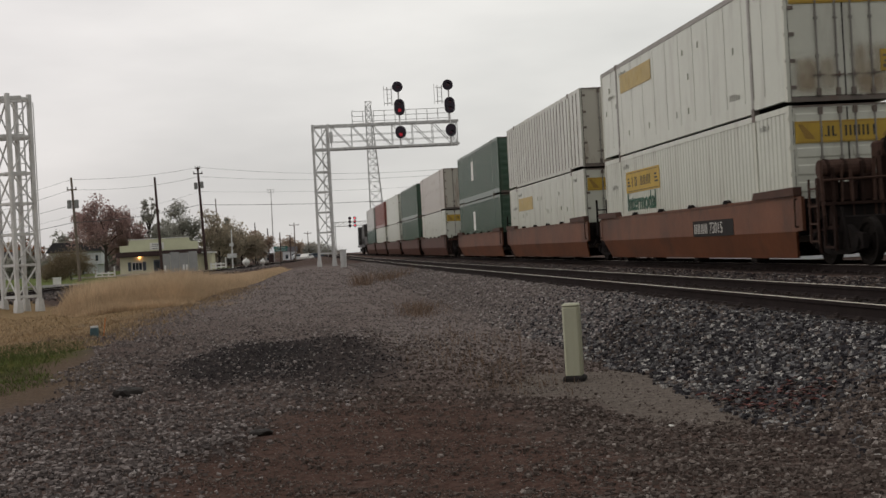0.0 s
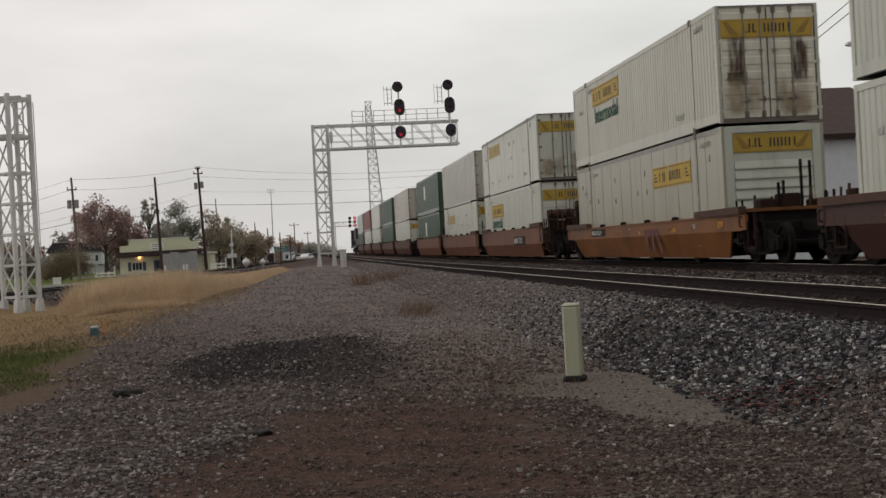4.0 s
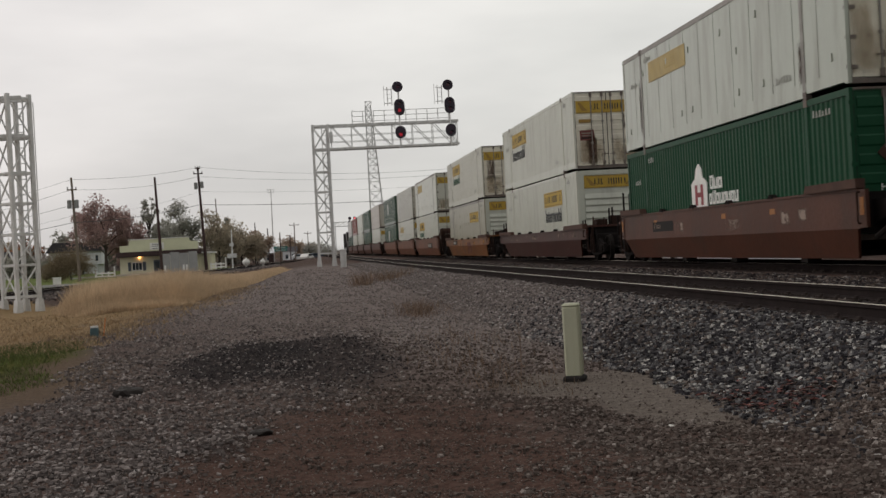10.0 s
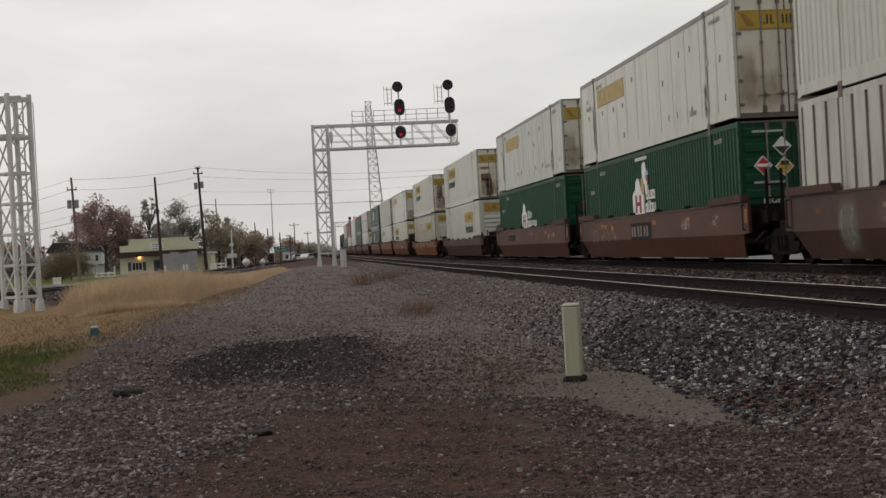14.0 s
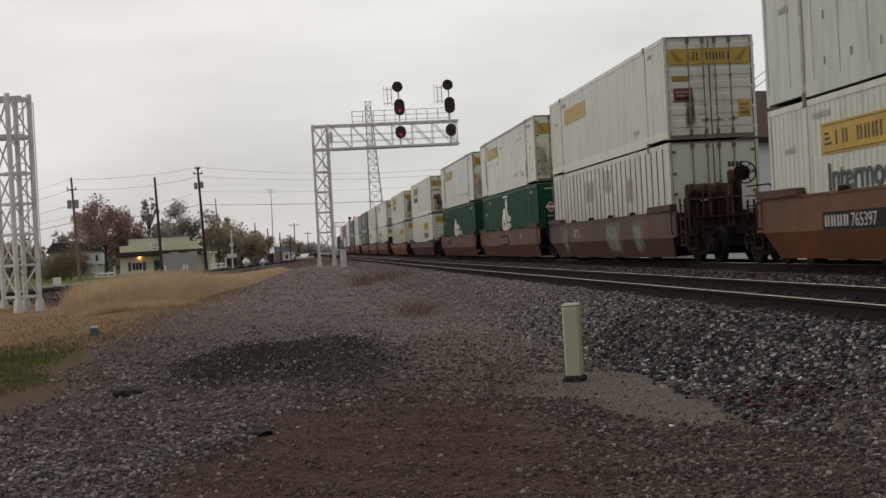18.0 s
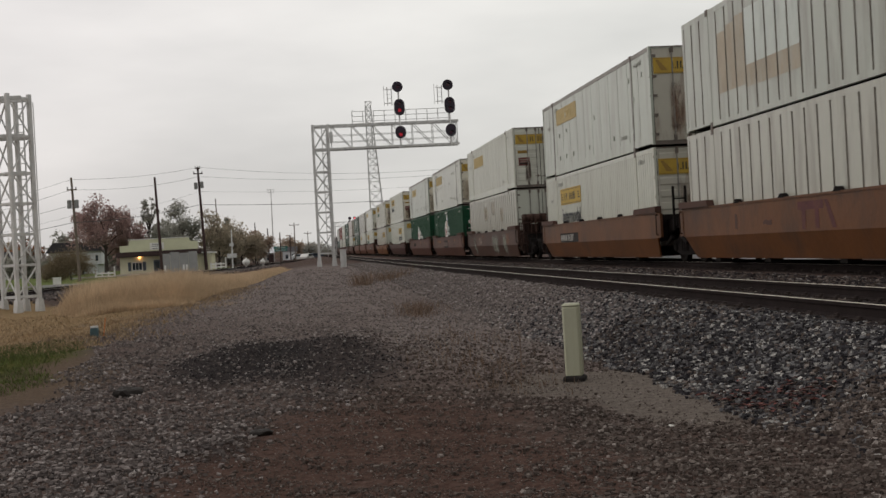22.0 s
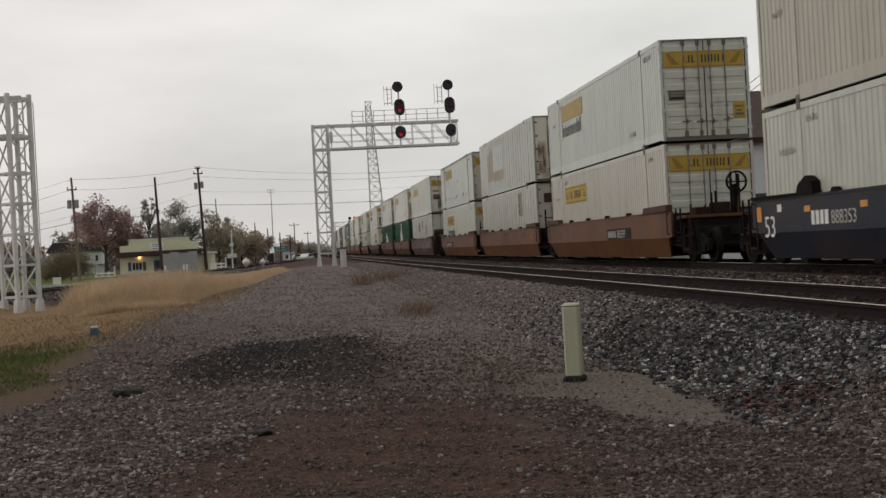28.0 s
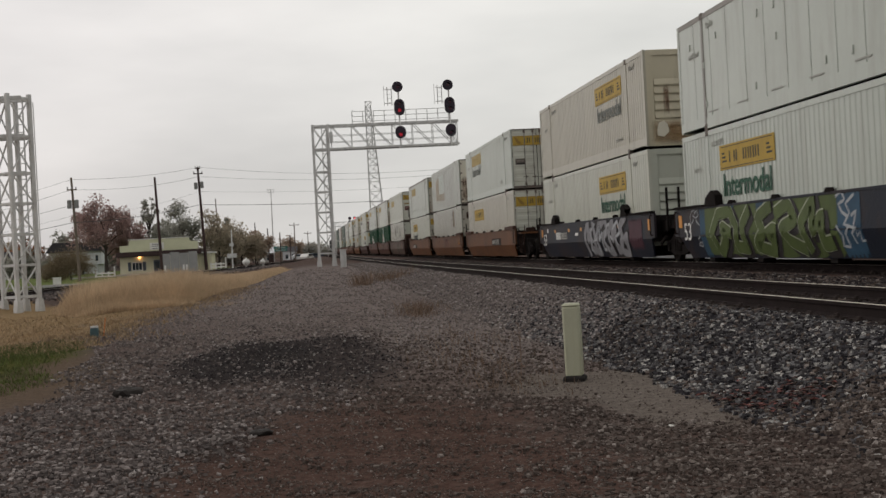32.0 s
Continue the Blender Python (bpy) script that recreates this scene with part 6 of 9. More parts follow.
M_TANPATCH = material("tan_sun_faded_patch", (0.39, 0.335, 0.255), 0.6, var=0.12, scale=1.5, dirt=(0.41, 0.415, 0.355), dirt_amt=0.7, dscale=(2, 2, 0.7), dlo=0.45, dhi=0.62)
M_BROWNPATCH = material("brown_faded_panel", (0.27, 0.225, 0.17), 0.65, var=0.2, scale=3)
RIB_P = (L - 0.20) / 25


def slat_patch(c, k, z0, z1, mat, label, a=0.0, w=0.865, lift=0.003):
    """Paint on the flat of one rib, counted from the low-y end."""
    y = -HL + 0.10 + (k + a) * RIB_P
    return part("faded_patch", bm_of(box, -HW + 0.004 - lift, -HW + 0.008, y + 0.004, y + w * RIB_P, z0, z1), mat, c, label)


for k in range(13, 21):
    if k < 18:
        slat_patch(u, k, 1.16, 2.45, M_PALEPATCH, "pale repainted patch")
        slat_patch(u, k, 0.66, 1.16, M_TANPATCH, "tan faded patch")
    else:
        slat_patch(u, k, 0.74, 2.40 - 0.1 * (k - 18), M_TANPATCH, "tan faded patch")
l_ = container("wide_rib", M_RIBWHITE, "weathered white ribbed container in a well car", seed=50, rear_mat=M_RUSTY, rear_banner=False)
for k, a, w, mt, lab in ((5, 0.0, 0.30, M_PALEPATCH, "pale faded panel"), (5, 0.32, 0.50, M_BROWNPATCH, "brown faded panel"), (6, 0.0, 0.50, M_BROWNPATCH, "brown faded panel"), (6, 0.52, 0.33, M_GROOVE, "grimy scraped panel")):
    slat_patch(l_, k, 1.58, 2.66, mt, lab, a, w)
for z in (1.72, 2.02, 2.38):
    part("scrape", bm_of(box, -HW - 0.004, -HW + 0.0005, -HL + 0.10 + 6.55 * RIB_P, -HL + 0.10 + 6.85 * RIB_P, z, z + 0.13), M_RUSTGEAR, l_, "dark rust scrape")
R_LO = l_
cr_ = add_stack(-111.7, "tan", ("none", "shared"), u, l_, "orange-brown well car with worn stencils", True)
sprayed_bars(cr_, 0.6, 0.76, 1.32, 1.9, M_MAROON)
worn_stencils(cr_, [(4.4, 0.85, 0.12, 0.35, M_CAR["dark"]), (2.6, 0.9, 0.5, 0.1, M_CAR["dark"]), (-6.5, 0.9, 1.2, 0.07, M_OCHRE), (-6.5, 1.05, 1.2, 0.07, M_OCHRE), (-4.6, 1.0, 0.5, 0.3, M_CAR["red"])], 93)
car_marks(cr_, 15, None, None, [(-7.0, 0.8, 0.3, 0.1, M_CAR["dark"])])
u = container("corr", M_MINT, "pale corrugated container with yellow banner and green lettering", seed=51, placards=[PL_DK, PL_YEL])
decals(u, (5.46, 1.95, 3.6, 0.6), (5.4, 1.37, 0.64, M_GREYLET), faded=True, seed=51)
l_ = container("corr", M_BLUSH, "faintly tan-washed white corrugated container with a yellow banner", seed=52)
decals(l_, (5.45, 1.72, 3.6, 0.64), seed=52)
cA = add_stack(-131.3, "tan", ("none", "wheel"), u, l_, "orange-brown well car with a black number panel and brake wheel", True)
car_marks(cA, 16, (-1.38, 3.05, 0.73, 0.35), ("765397", -2.65, 0.78, 0.36))

def end_stain(c, x, z, w, h):
    part("rust_stain", bm_of(box, x, x + w, -HL - 0.004, -HL + 0.001, z, z + h), M_STAIN if w < 0.9 else M_RUSTWASH, c, "rust stain")


def corner_panel(c):
    """A small yellow panel with a dark bar below, in the upper corner of a closed end."""
    part("banner", bm_of(box, 0.42, 0.98, -HL + 0.022, -HL + 0.048, H - 0.50, H - 0.16), M_YELLOW, c, "small yellow panel")
    part("letter_block", bm_of(box, 0.55, 0.95, -HL + 0.03, -HL + 0.049, H - 0.63, H - 0.57), M_SEAM, c)


part("rust_stain", bm_of(box, -0.70, -0.40, -HL - 0.008, -HL - 0.004, 0.15, 2.9), M_DRIP, R_UP, "dark rust streak down the door")
part("grime_wash", bm_of(box, -1.2, 1.2, -HL - 0.003, -HL - 0.0005, 0.06, 0.62), M_WASH, R_UP, "tan grime along the foot of the door")
part("placard", bm_of(box, -0.95, -0.25, -HL - 0.006, -HL + 0.02, 2.05, 2.45), M_RUSTGEAR, R_LO, "rusted placard")
for c_, xs in ((R_UP, (-1.2,)), (G_UP, (-0.75,)), (G_LO, (-0.6,))):
    for x in xs:
        end_stain(c_, x, 0.2, 0.5, 1.7)
# the dark blue cars at the end
u = container("corr", M_SAND, "sand-coloured corrugated container with a yellow banner and greyed lettering", rear="panel", rear_mat=M_YELCREAM, seed=53, rear_banner=False)
corner_panel(u)
end_stain(u, -1.2, 0.05, 1.3, 0.8)
end_stain(u, -0.2, 0.05, 1.3, 0.6)
end_stain(u, -0.75, 0.9, 0.22, 1.0)
part("peeled_patch", bm_of(prism, [(-0.95, 0.34), (-0.76, 0.30), (-0.60, 0.45), (-0.64, 0.66), (-0.74, 0.78), (-0.90, 0.72), (-0.96, 0.52)], "y", -HL - 0.009, -HL - 0.005), M_DOORCREAM, u, "pale peeled patch")
decals(u, (-1.88, 1.92, 3.55, 0.6), (-2.1, 1.33, 0.62, M_GREYLET), seed=53)
l_ = container("corr", M_WHITE, "white corrugated container with yellow banner and green lettering", rear="panel", rear_mat=M_WHITE, seed=54, rear_banner=False)
corner_panel(l_)
decals(l_, (-1.87, 1.82, 3.55, 0.6), (-2.02, 1.21, 0.64, M_DKGREEN), seed=54)
cB = add_stack(-155.1, "blue", ("end", "shared"), u, l_, "navy blue well car with pale sprayed graffiti", True)
car_marks(cB, 17, None, ("888353", 4.45, 0.84, 0.38), [(5.4 - 0.22 * q, 0.84, 0.15, 0.28, M_WLETTER) for q in range(4)] + [(7.2, 1.15, 0.22, 0.16, M_WLETTER), (1.9, 0.95, 0.5, 0.10, M_WLETTER)], amber="blue")
u = container("smooth", M_MINT, "pale mint smooth-sided container, upper of a stack", seed=55, edge=M_TRIM)
small_marks(u, M_MARKS, 55)
l_ = container("corr", M_MINT, "pale corrugated container with yellow banner and green lettering", seed=56)
decals(l_, (5.13, 1.83, 3.6, 0.6), (4.97, 1.20, 0.65, M_DKGREEN), seed=56)
cC = add_stack(-174.7, "blue", ("none", "none"), u, l_, "navy blue well car covered in green graffiti", True)
car_marks(cC, 18, amber="blue")
# container number as blocks on the ribbed box's rear, and readable words on the green boxes
for row, n_, z_ in ((0, 4, 2.15), (1, 6, 1.92)):
    for i in range(n_):
        part("letter_block", bm_of(box, 0.40 + i * 0.11, 0.48 + i * 0.11, -HL + 0.025, -HL + 0.034, z_, z_ + 0.15), M_BLACK, L_RIB)
for g_ in GREENS:
    letters("HIGH CUBE", 0.20, M_WLETTER, g_, pose(-0.75, -HL + 0.030, 0.95, 90, 0, 0), "lettering", "white lettering")
for c_ in (cB, cC):
    m = Matrix(((0, 0, -1, -WX - 0.008), (-1, 0, 0, 7.98), (0, 1, 0, 0.62), (0, 0, 0, 1)))
    letters("53", 0.66, M_WLETTER, c_, m, "number", "white number")


# ---------------------------------------------------------------- graffiti on the blue cars
M_SPRAY = {"silver": material("silver_spray", (0.22, 0.22, 0.235), 0.6, var=0.2, scale=3), "pink": material("maroon_spray", (0.060, 0.018, 0.030), 0.6, var=0.2, scale=3),
           "green": material("green_spray", (0.070, 0.100, 0.026), 0.6, var=0.22, scale=2.5), "lime": material("pale_lime_spray", (0.37, 0.40, 0.31), 0.6, var=0.15, scale=3),
           "black": material("black_spray", (0.018, 0.015, 0.016), 0.6, var=0.2), "sky": material("blue_spray", (0.022, 0.068, 0.118), 0.6, var=0.25, scale=2.5),
           "white": material("white_spray", (0.36, 0.38, 0.40), 0.6, var=0.15, scale=3)}


def fold_x(z):
    """Near face of the sill at height z."""
    return -WX + 0.19 * max(0.0, (ZK - z) / (ZK - ZB)) - 0.002


def stroke(c, pts, width, mat, lift, name="sprayed_shape"):
    """A sprayed band through points (y, z) that follows the fold of the sill."""
    fine = []
    for (y0, z0), (y1, z1) in zip(pts, pts[1:]):
        n = max(2, int(math.hypot(y1 - y0, z1 - z0) / 0.08))
        fine += [(y0 + (y1 - y0) * i / n, z0 + (z1 - z0) * i / n) for i in range(n)]
    fine.append(pts[-1])
    bm = bmesh.new()
    rows = []
    for i, (y, z) in enumerate(fine):
        a, b = fine[max(0, i - 2)], fine[min(len(fine) - 1, i + 2)]
        d = Vector((b[0] - a[0], b[1] - a[1])).normalized()
        nrm = Vector((-d.y, d.x)) * width / 2
        row = []
        for s in (-1, -0.5, 0, 0.5, 1):
            yy, zz = y + s * nrm.x, min(ZT - 0.01, max(ZB + 0.01, z + s * nrm.y))
            row.append(bm.verts.new((fold_x(zz) - lift, yy, zz)))
        rows.append(row)
    for r0, r1 in zip(rows, rows[1:]):
        for k in range(4):
            bm.faces.new((r0[k], r0[k + 1], r1[k + 1], r1[k]))
    return part(name, bm, mat, c)


def blob_spray(c, y0, y1, z0, z1, mat, lift, seed, name="sprayed_field"):
    r = random.Random(seed)
    bm = bmesh.new()
    n, m = 40, 8
    rows = []
    for i in range(n + 1):
        y = y0 + (y1 - y0) * i / n
        lo = z0 + 0.05 * r.random() + (0.18 * math.sin(i * 0.9) if 0 < i < n else 0.3) * 0.3
        hi = z1 - 0.06 * r.random() - 0.10 * abs(math.sin(i * 0.55 + seed))
        lo, hi = max(ZB + 0.01, lo), min(ZT - 0.01, hi)
        rows.append([bm.verts.new((fold_x(lo + (hi - lo) * k / m) - lift, y, lo + (hi - lo) * k / m)) for k in range(m + 1)])
    for r0, r1 in zip(rows, rows[1:]):
        for k in range(m):
            bm.faces.new((r0[k], r0[k + 1], r1[k + 1], r1[k]))
    return part(name, bm, mat, c, "sprayed graffiti field")


GL = [  # thick unreadable letter forms: (offset, points of a stroke), heights 0..1
    [(1.05, 0.98), (0.35, 0.92), (-0.1, 0.45), (0.2, -0.05), (0.75, 0.30), (0.55, 0.62), (1.1, 0.42)],
    [(-0.15, 1.0), (0.25, 0.55), (0.05, 0.1), (0.6, 0.05), (0.55, 0.6), (1.0, 0.98)],
    [(0.95, 1.02), (0.2, 0.75), (0.5, 0.45), (-0.05, 0.1), (0.75, -0.02), (1.05, 0.5), (0.6, 0.35)],
    [(-0.1, 0.8), (0.55, 1.02), (0.85, 0.65), (0.2, 0.5), (0.5, 0.2), (1.1, 0.0)],
    [(0.1, -0.05), (-0.1, 0.6), (0.45, 1.0), (0.35, 0.4), (0.8, 0.7), (0.7, 0.1), (1.1, 0.15)]]


def letter_forms(c, y, w, forms, z0, z1, fill, edge, thick, rim=1.55):
    for i, g in enumerate(forms):
        pts = [(y - i * w - px_ * w * 0.86, z0 + (z1 - z0) * pz) for px_, pz in GL[g]]
        stroke(c, pts, thick * rim, edge, 0.010 + 0.0012 * i, "sprayed_outline")
        stroke(c, pts, thick, fill, 0.018 + 0.0012 * i, "sprayed_letter")


letter_forms(cB, 0.1, 1.18, (4, 1, 3, 4, 2), 0.24, 1.46, M_SPRAY["silver"], M_SPRAY["black"], 0.30)
letter_forms(cB, -0.4, 1.18, (2, 4, 0, 3), 0.30, 1.30, M_SPRAY["white"], M_SPRAY["silver"], 0.10)
blob_spray(cB, -5.9, -7.4, 0.4, 1.40, M_SPRAY["pink"], 0.008, 3)
blob_spray(cC, 6.2, -1.75, 0.16, 1.56, M_SPRAY["green"], 0.006, 4)
blob_spray(cC, 6.62, 6.15, 0.16, 1.50, M_SPRAY["sky"], 0.004, 7)
blob_spray(cC, -1.7, -2.75, 0.16, 1.52, M_SPRAY["sky"], 0.006, 5)
for y0_, y1_, z0_, z1_ in ((4.5, 4.0, 1.05, 1.56), (2.55, 1.95, 1.1, 1.56), (0.6, -0.1, 0.40, 0.62)):
    blob_spray(cC, y0_, y1_, z0_, z1_, M_SPRAY["sky"], 0.0085, 6)
for i, g in enumerate((0, 1, 2, 3, 4)):
    pts = [(5.55 - i * 1.42 - px_ * 1.18, 0.32 + 0.98 * pz) for px_, pz in GL[g]]
    shade = [(q - 0.13, z - 0.07) for q, z in pts]
    stroke(cC, shade, 0.42, M_SPRAY["black"], 0.012 + 0.0012 * i, "sprayed_shadow")
    stroke(cC, [(q + 0.02, z + 0.01) for q, z in pts], 0.335, M_SPRAY["lime"], 0.022 + 0.0012 * i, "sprayed_outline")
    stroke(cC, pts, 0.29, M_SPRAY["green"], 0.031 + 0.0012 * i, "sprayed_letter")
for k_, (g, y, w, z0, z1, th) in enumerate(((3, -1.75, 0.42, 0.95, 1.45, 0.07), (2, -2.05, 0.5, 0.75, 1.35, 0.06), (1, -1.75, 0.5, 0.35, 0.8, 0.06), (4, -2.35, 0.4, 0.45, 0.75, 0.05), (0, 7.35, 0.35, 1.05, 1.4, 0.035), (3, 6.98, 0.32, 1.0, 1.38, 0.04), (2, 6.9, 0.3, 0.45, 0.7, 0.035))):
    stroke(cC, [(y - px_ * w, z0 + (z1 - z0) * pz) for px_, pz in GL[g]], th, M_SPRAY["white"], 0.012 + 0.001 * k_, "sprayed_tag")
for y0_, y1_, sd_g in ((-0.5, -2.9, 31), (-4.1, -5.5, 32), (6.3, 5.2, 33)):
    blob_spray(cH, y0_, y1_, 0.22, 1.40, M_GREYSPRAY, 0.006, sd_g)

# chalky scrawls and worn paint on the brown cars of the green boxes
M_CHALK = soft_patch("chalky_scrawl_on_sill", (0.30, 0.25, 0.21), 1.0, (6, 5, 6))
for k_, (g, y, w, z0, z1) in enumerate(((0, 7.0, 0.55, 0.55, 1.25), (2, 6.3, 0.6, 0.5, 1.2), (3, 5.5, 0.5, 0.45, 1.15), (1, 4.8, 0.6, 0.5, 1.2), (4, 4.0, 0.55, 0.5, 1.1))):
    stroke(G_CARS[1], [(y - px_ * w, z0 + (z1 - z0) * pz) for px_, pz in GL[g]], 0.05, M_CHALK, 0.005 + 0.001 * k_, "chalk_scrawl")
worn_stencils(G_CARS[1], [(6.8, 0.95, 0.6, 0.3, M_WORN), (5.6, 1.1, 0.5, 0.2, M_OCHRE), (4.2, 0.95, 0.45, 0.3, M_OCHRE), (-3.5, 0.85, 1.0, 0.4, M_WORN), (-6.0, 0.9, 0.8, 0.35, M_WORN)], 95)
worn_stencils(G_CARS[0], [(-4.6, 0.85, 0.6, 0.35, M_WORN), (-5.6, 0.9, 0.5, 0.3, M_WORN), (3.0, 0.85, 0.8, 0.3, M_WORN), (-1.0, 0.8, 1.2, 0.3, M_WORN)], 96)

# ---------------------------------------------------------------- things beside the line


def ladder_bm(bm, x0, x1, y, z0, z1, step=0.32, w=0.03):
    for x in (x0, x1):
        beam(bm, (x, y, z0), (x, y, z1), 0.05)
    z = z0 + 0.2
    while z < z1:
        beam(bm, (x0, y, z), (x1, y, z), w)
        z += step


def lattice_mast(name, label, group, at, hgt, wx, wy, levels, leg=0.16, cap=True, back=True):
    """A four-legged signal mast: box legs, horizontal bars and crossed bracing, on concrete feet."""
    c = thing(name, label, "signal mast", group, at)
    legs = [(-wx / 2, -wy / 2), (wx / 2, -wy / 2), (-wx / 2, wy / 2), (wx / 2, wy / 2)]
    for x, y in legs:
        lg = part("leg", bm_of(beam, (x, y, 0.0), (x, y, hgt), leg), M_GALV, c, bevel=0.012)
        part("footing", bm_of(prism, [(x - 0.17, -0.35), (x + 0.17, -0.35), (x + 0.10, 0.36), (x - 0.10, 0.36)], "y", y - 0.14, y + 0.14), M_GALV if cap else M_CONC, lg)
    zs = levels
    for z0, z1 in zip(zs, zs[1:]):
        for (xa, ya), (xb, yb_) in ((legs[0], legs[1]), (legs[0], legs[2]), (legs[2], legs[3]), (legs[1], legs[3]))[:4 if back else 2]:
            part("cross_brace", bm_of(lambda bm: (beam(bm, (xa, ya, z0), (xb, yb_, z1), 0.05), beam(bm, (xb, yb_, z0), (xa, ya, z1), 0.05))), M_GALV, c)
    for z in zs:
        bm = bmesh.new()
        for (xa, ya), (xb, yb_) in ((legs[0], legs[1]), (legs[2], legs[3]), (legs[0], legs[2]), (legs[1], legs[3])):
            beam(bm, (xa, ya, z), (xb, yb_, z), 0.07, 0.10)
        part("cross_bar", bm, M_GALV, c)
    return c


def signal_head(c, x, y, z, lamps, lit, far=False, half=0.0):
    """A black backing shape with hooded lenses."""
    n = 22
    hh = half / 0.62
    pts = []
    for i in range(n):
        a = i * math.tau / n
        pts.append((x + 0.37 * math.cos(a), z + 0.37 * math.sin(a) + (hh if math.sin(a) > 0 else -hh) * 0.62))
    p = part("signal_head", bm_of(prism, pts, "y", y, y + 0.05), M_SIGNAL, c, "black signal head with hooded lamps")
    body = bmesh.new()
    box(body, x - 0.22, x + 0.22, y + 0.05, y + 0.35, z - 0.25 - hh * 0.5, z + 0.25 + hh * 0.5)
    part("lamp_case", body, M_SIGNAL, p)
    for k, dz in enumerate(lamps):
        lz = z + dz
        le = bmesh.new()
        tube(le, (x, y, lz), (x, y - 0.03, lz), 0.12, n=14)
        part("lens", le, (M_LENSFAR if far else M_LENSRED) if k in lit else M_LENSOFF, p, "red lamp lens")
        hd = bmesh.new()
        m = 10
        for i in range(m):
            a0, a1 = math.pi * (i / m), math.pi * ((i + 1) / m)
            q = [(x + 0.145 * math.cos(a), lz + 0.145 * math.sin(a)) for a in (a0, a1)]
            r = [(x + 0.16 * math.cos(a), lz + 0.16 * math.sin(a)) for a in (a0, a1)]
            vs = [hd.verts.new((a, yy, b)) for yy in (y, y - 0.28) for a, b in (q[0], q[1], r[1], r[0])]
            for f in ((0, 1, 5, 4), (2, 3, 7, 6), (4, 5, 6, 7), (0, 3, 2, 1)):
                hd.faces.new([vs[j] for j in f])
        part("hood", hd, M_SIGNAL, p)
    return p


# the cantilever signal bridge
GY0 = 88.0
gz = -0.0
gantry = lattice_mast("signal_gantry", "galvanised cantilever signal gantry with red lamp heads over the tracks", "signal gantries", pose(1.58, GY0, 0.26 + gz), 9.47, 1.04, 1.0, [0.55, 2.0, 3.4, 4.8, 6.2, 7.75, 9.36], 0.17)
ZA0, ZA1 = 7.75, 9.36
for yy in (-0.45, 0.45):
    for z, w in ((ZA0, 0.15), (ZA1, 0.15)):
        part("chord", bm_of(beam, (-0.5, yy, z), (9.66, yy, z), w), M_GALV, gantry)
    for k in range(7):
        x = 0.75 + k * 1.42
        part("lattice_bar", bm_of(lambda bm: (beam(bm, (x, yy, ZA1), (min(x + 1.42, 9.5), yy, ZA0), 0.045), beam(bm, (x, yy, ZA0), (x, yy, ZA1), 0.04))), M_GALV, gantry)
part("end_frame", bm_of(lambda bm: [beam(bm, (9.55, yy, ZA0), (9.55, yy, ZA1), 0.06) for yy in (-0.45, 0.45)] + [beam(bm, (9.55, -0.45, z), (9.55, 0.45, z), 0.06) for z in (ZA0, ZA1)]), M_GALV, gantry)
for z in (ZA0 + 0.5, ZA0 + 0.95):
    part("hand_rail", bm_of(lambda bm: (beam(bm, (0.6, -0.40, z), (9.3, -0.40, z), 0.03), beam(bm, (0.6, 0.40, z), (9.3, 0.40, z), 0.03))), M_GALV, gantry)
bm_ = bmesh.new()
for k in range(14):
    x = 0.5 + k * 0.68
    beam(bm_, (x, -0.45, ZA0), (x, 0.45, ZA0), 0.06)
box(bm_, 0.4, 9.3, -0.1, 0.4, ZA0 + 0.04, ZA0 + 0.07)
part("walkway", bm_, M_GALV, gantry)
bm_ = bmesh.new()
for k in range(10):
    x = 2.3 + k * 0.76
    beam(bm_, (x, 0.75, ZA1), (x, 0.75, ZA1 + 1.05), 0.045)
for z in (ZA1 + 0.35, ZA1 + 0.7, ZA1 + 1.05):
    beam(bm_, (2.3, 0.75, z), (9.1, 0.75, z), 0.035)
    beam(bm_, (2.3, 0.75, z), (2.3, -0.3, z), 0.035)
for k in range(6):
    beam(bm_, (2.3 + k * 1.36, -0.45, ZA1), (2.3 + k * 1.36, 0.75, ZA1), 0.05)
part("guard_rail", bm_, M_GALV, gantry, "thin galvanised guard rail")
bm_ = bmesh.new()
ladder_bm(bm_, 0.12, 0.42, 0.62, 0.3, 9.4)
part("ladder", bm_, M_GALV, gantry)
part("junction_box", bm_of(box, 0.62, 0.85, -0.75, -0.45, 8.2, 8.9), M_GALV, gantry)
for hx in (5.54, 9.06):
    pole = bmesh.new()
    tube(pole, (hx, -0.62, 7.6), (hx, -0.62, 12.1), 0.055, n=8)
    part("signal_pole", pole, M_GALV, gantry)
    signal_head(gantry, hx + 0.02, -0.78, 8.68, [-0.16], [0] if hx < 7 else [], half=0.07)
    signal_head(gantry, hx + 0.02, -0.78, 10.42, [0.24, -0.22], [1] if hx < 7 else [], half=0.20)
    signal_head(gantry, hx - 0.05, -0.78, 11.84, [0.0], [])
    bm_ = bmesh.new()
    ladder_bm(bm_, hx - 0.75, hx - 0.45, -0.3, 10.6, 11.9, 0.3, 0.025)
    for z in (10.75, 11.75):
        beam(bm_, (hx - 0.98, -0.3, z), (hx, -0.5, z), 0.03)
    beam(bm_, (hx - 0.98, -0.3, 10.6), (hx - 0.98, -0.3, 12.0), 0.03)
    part("service_ladder", bm_, M_GALV, gantry)

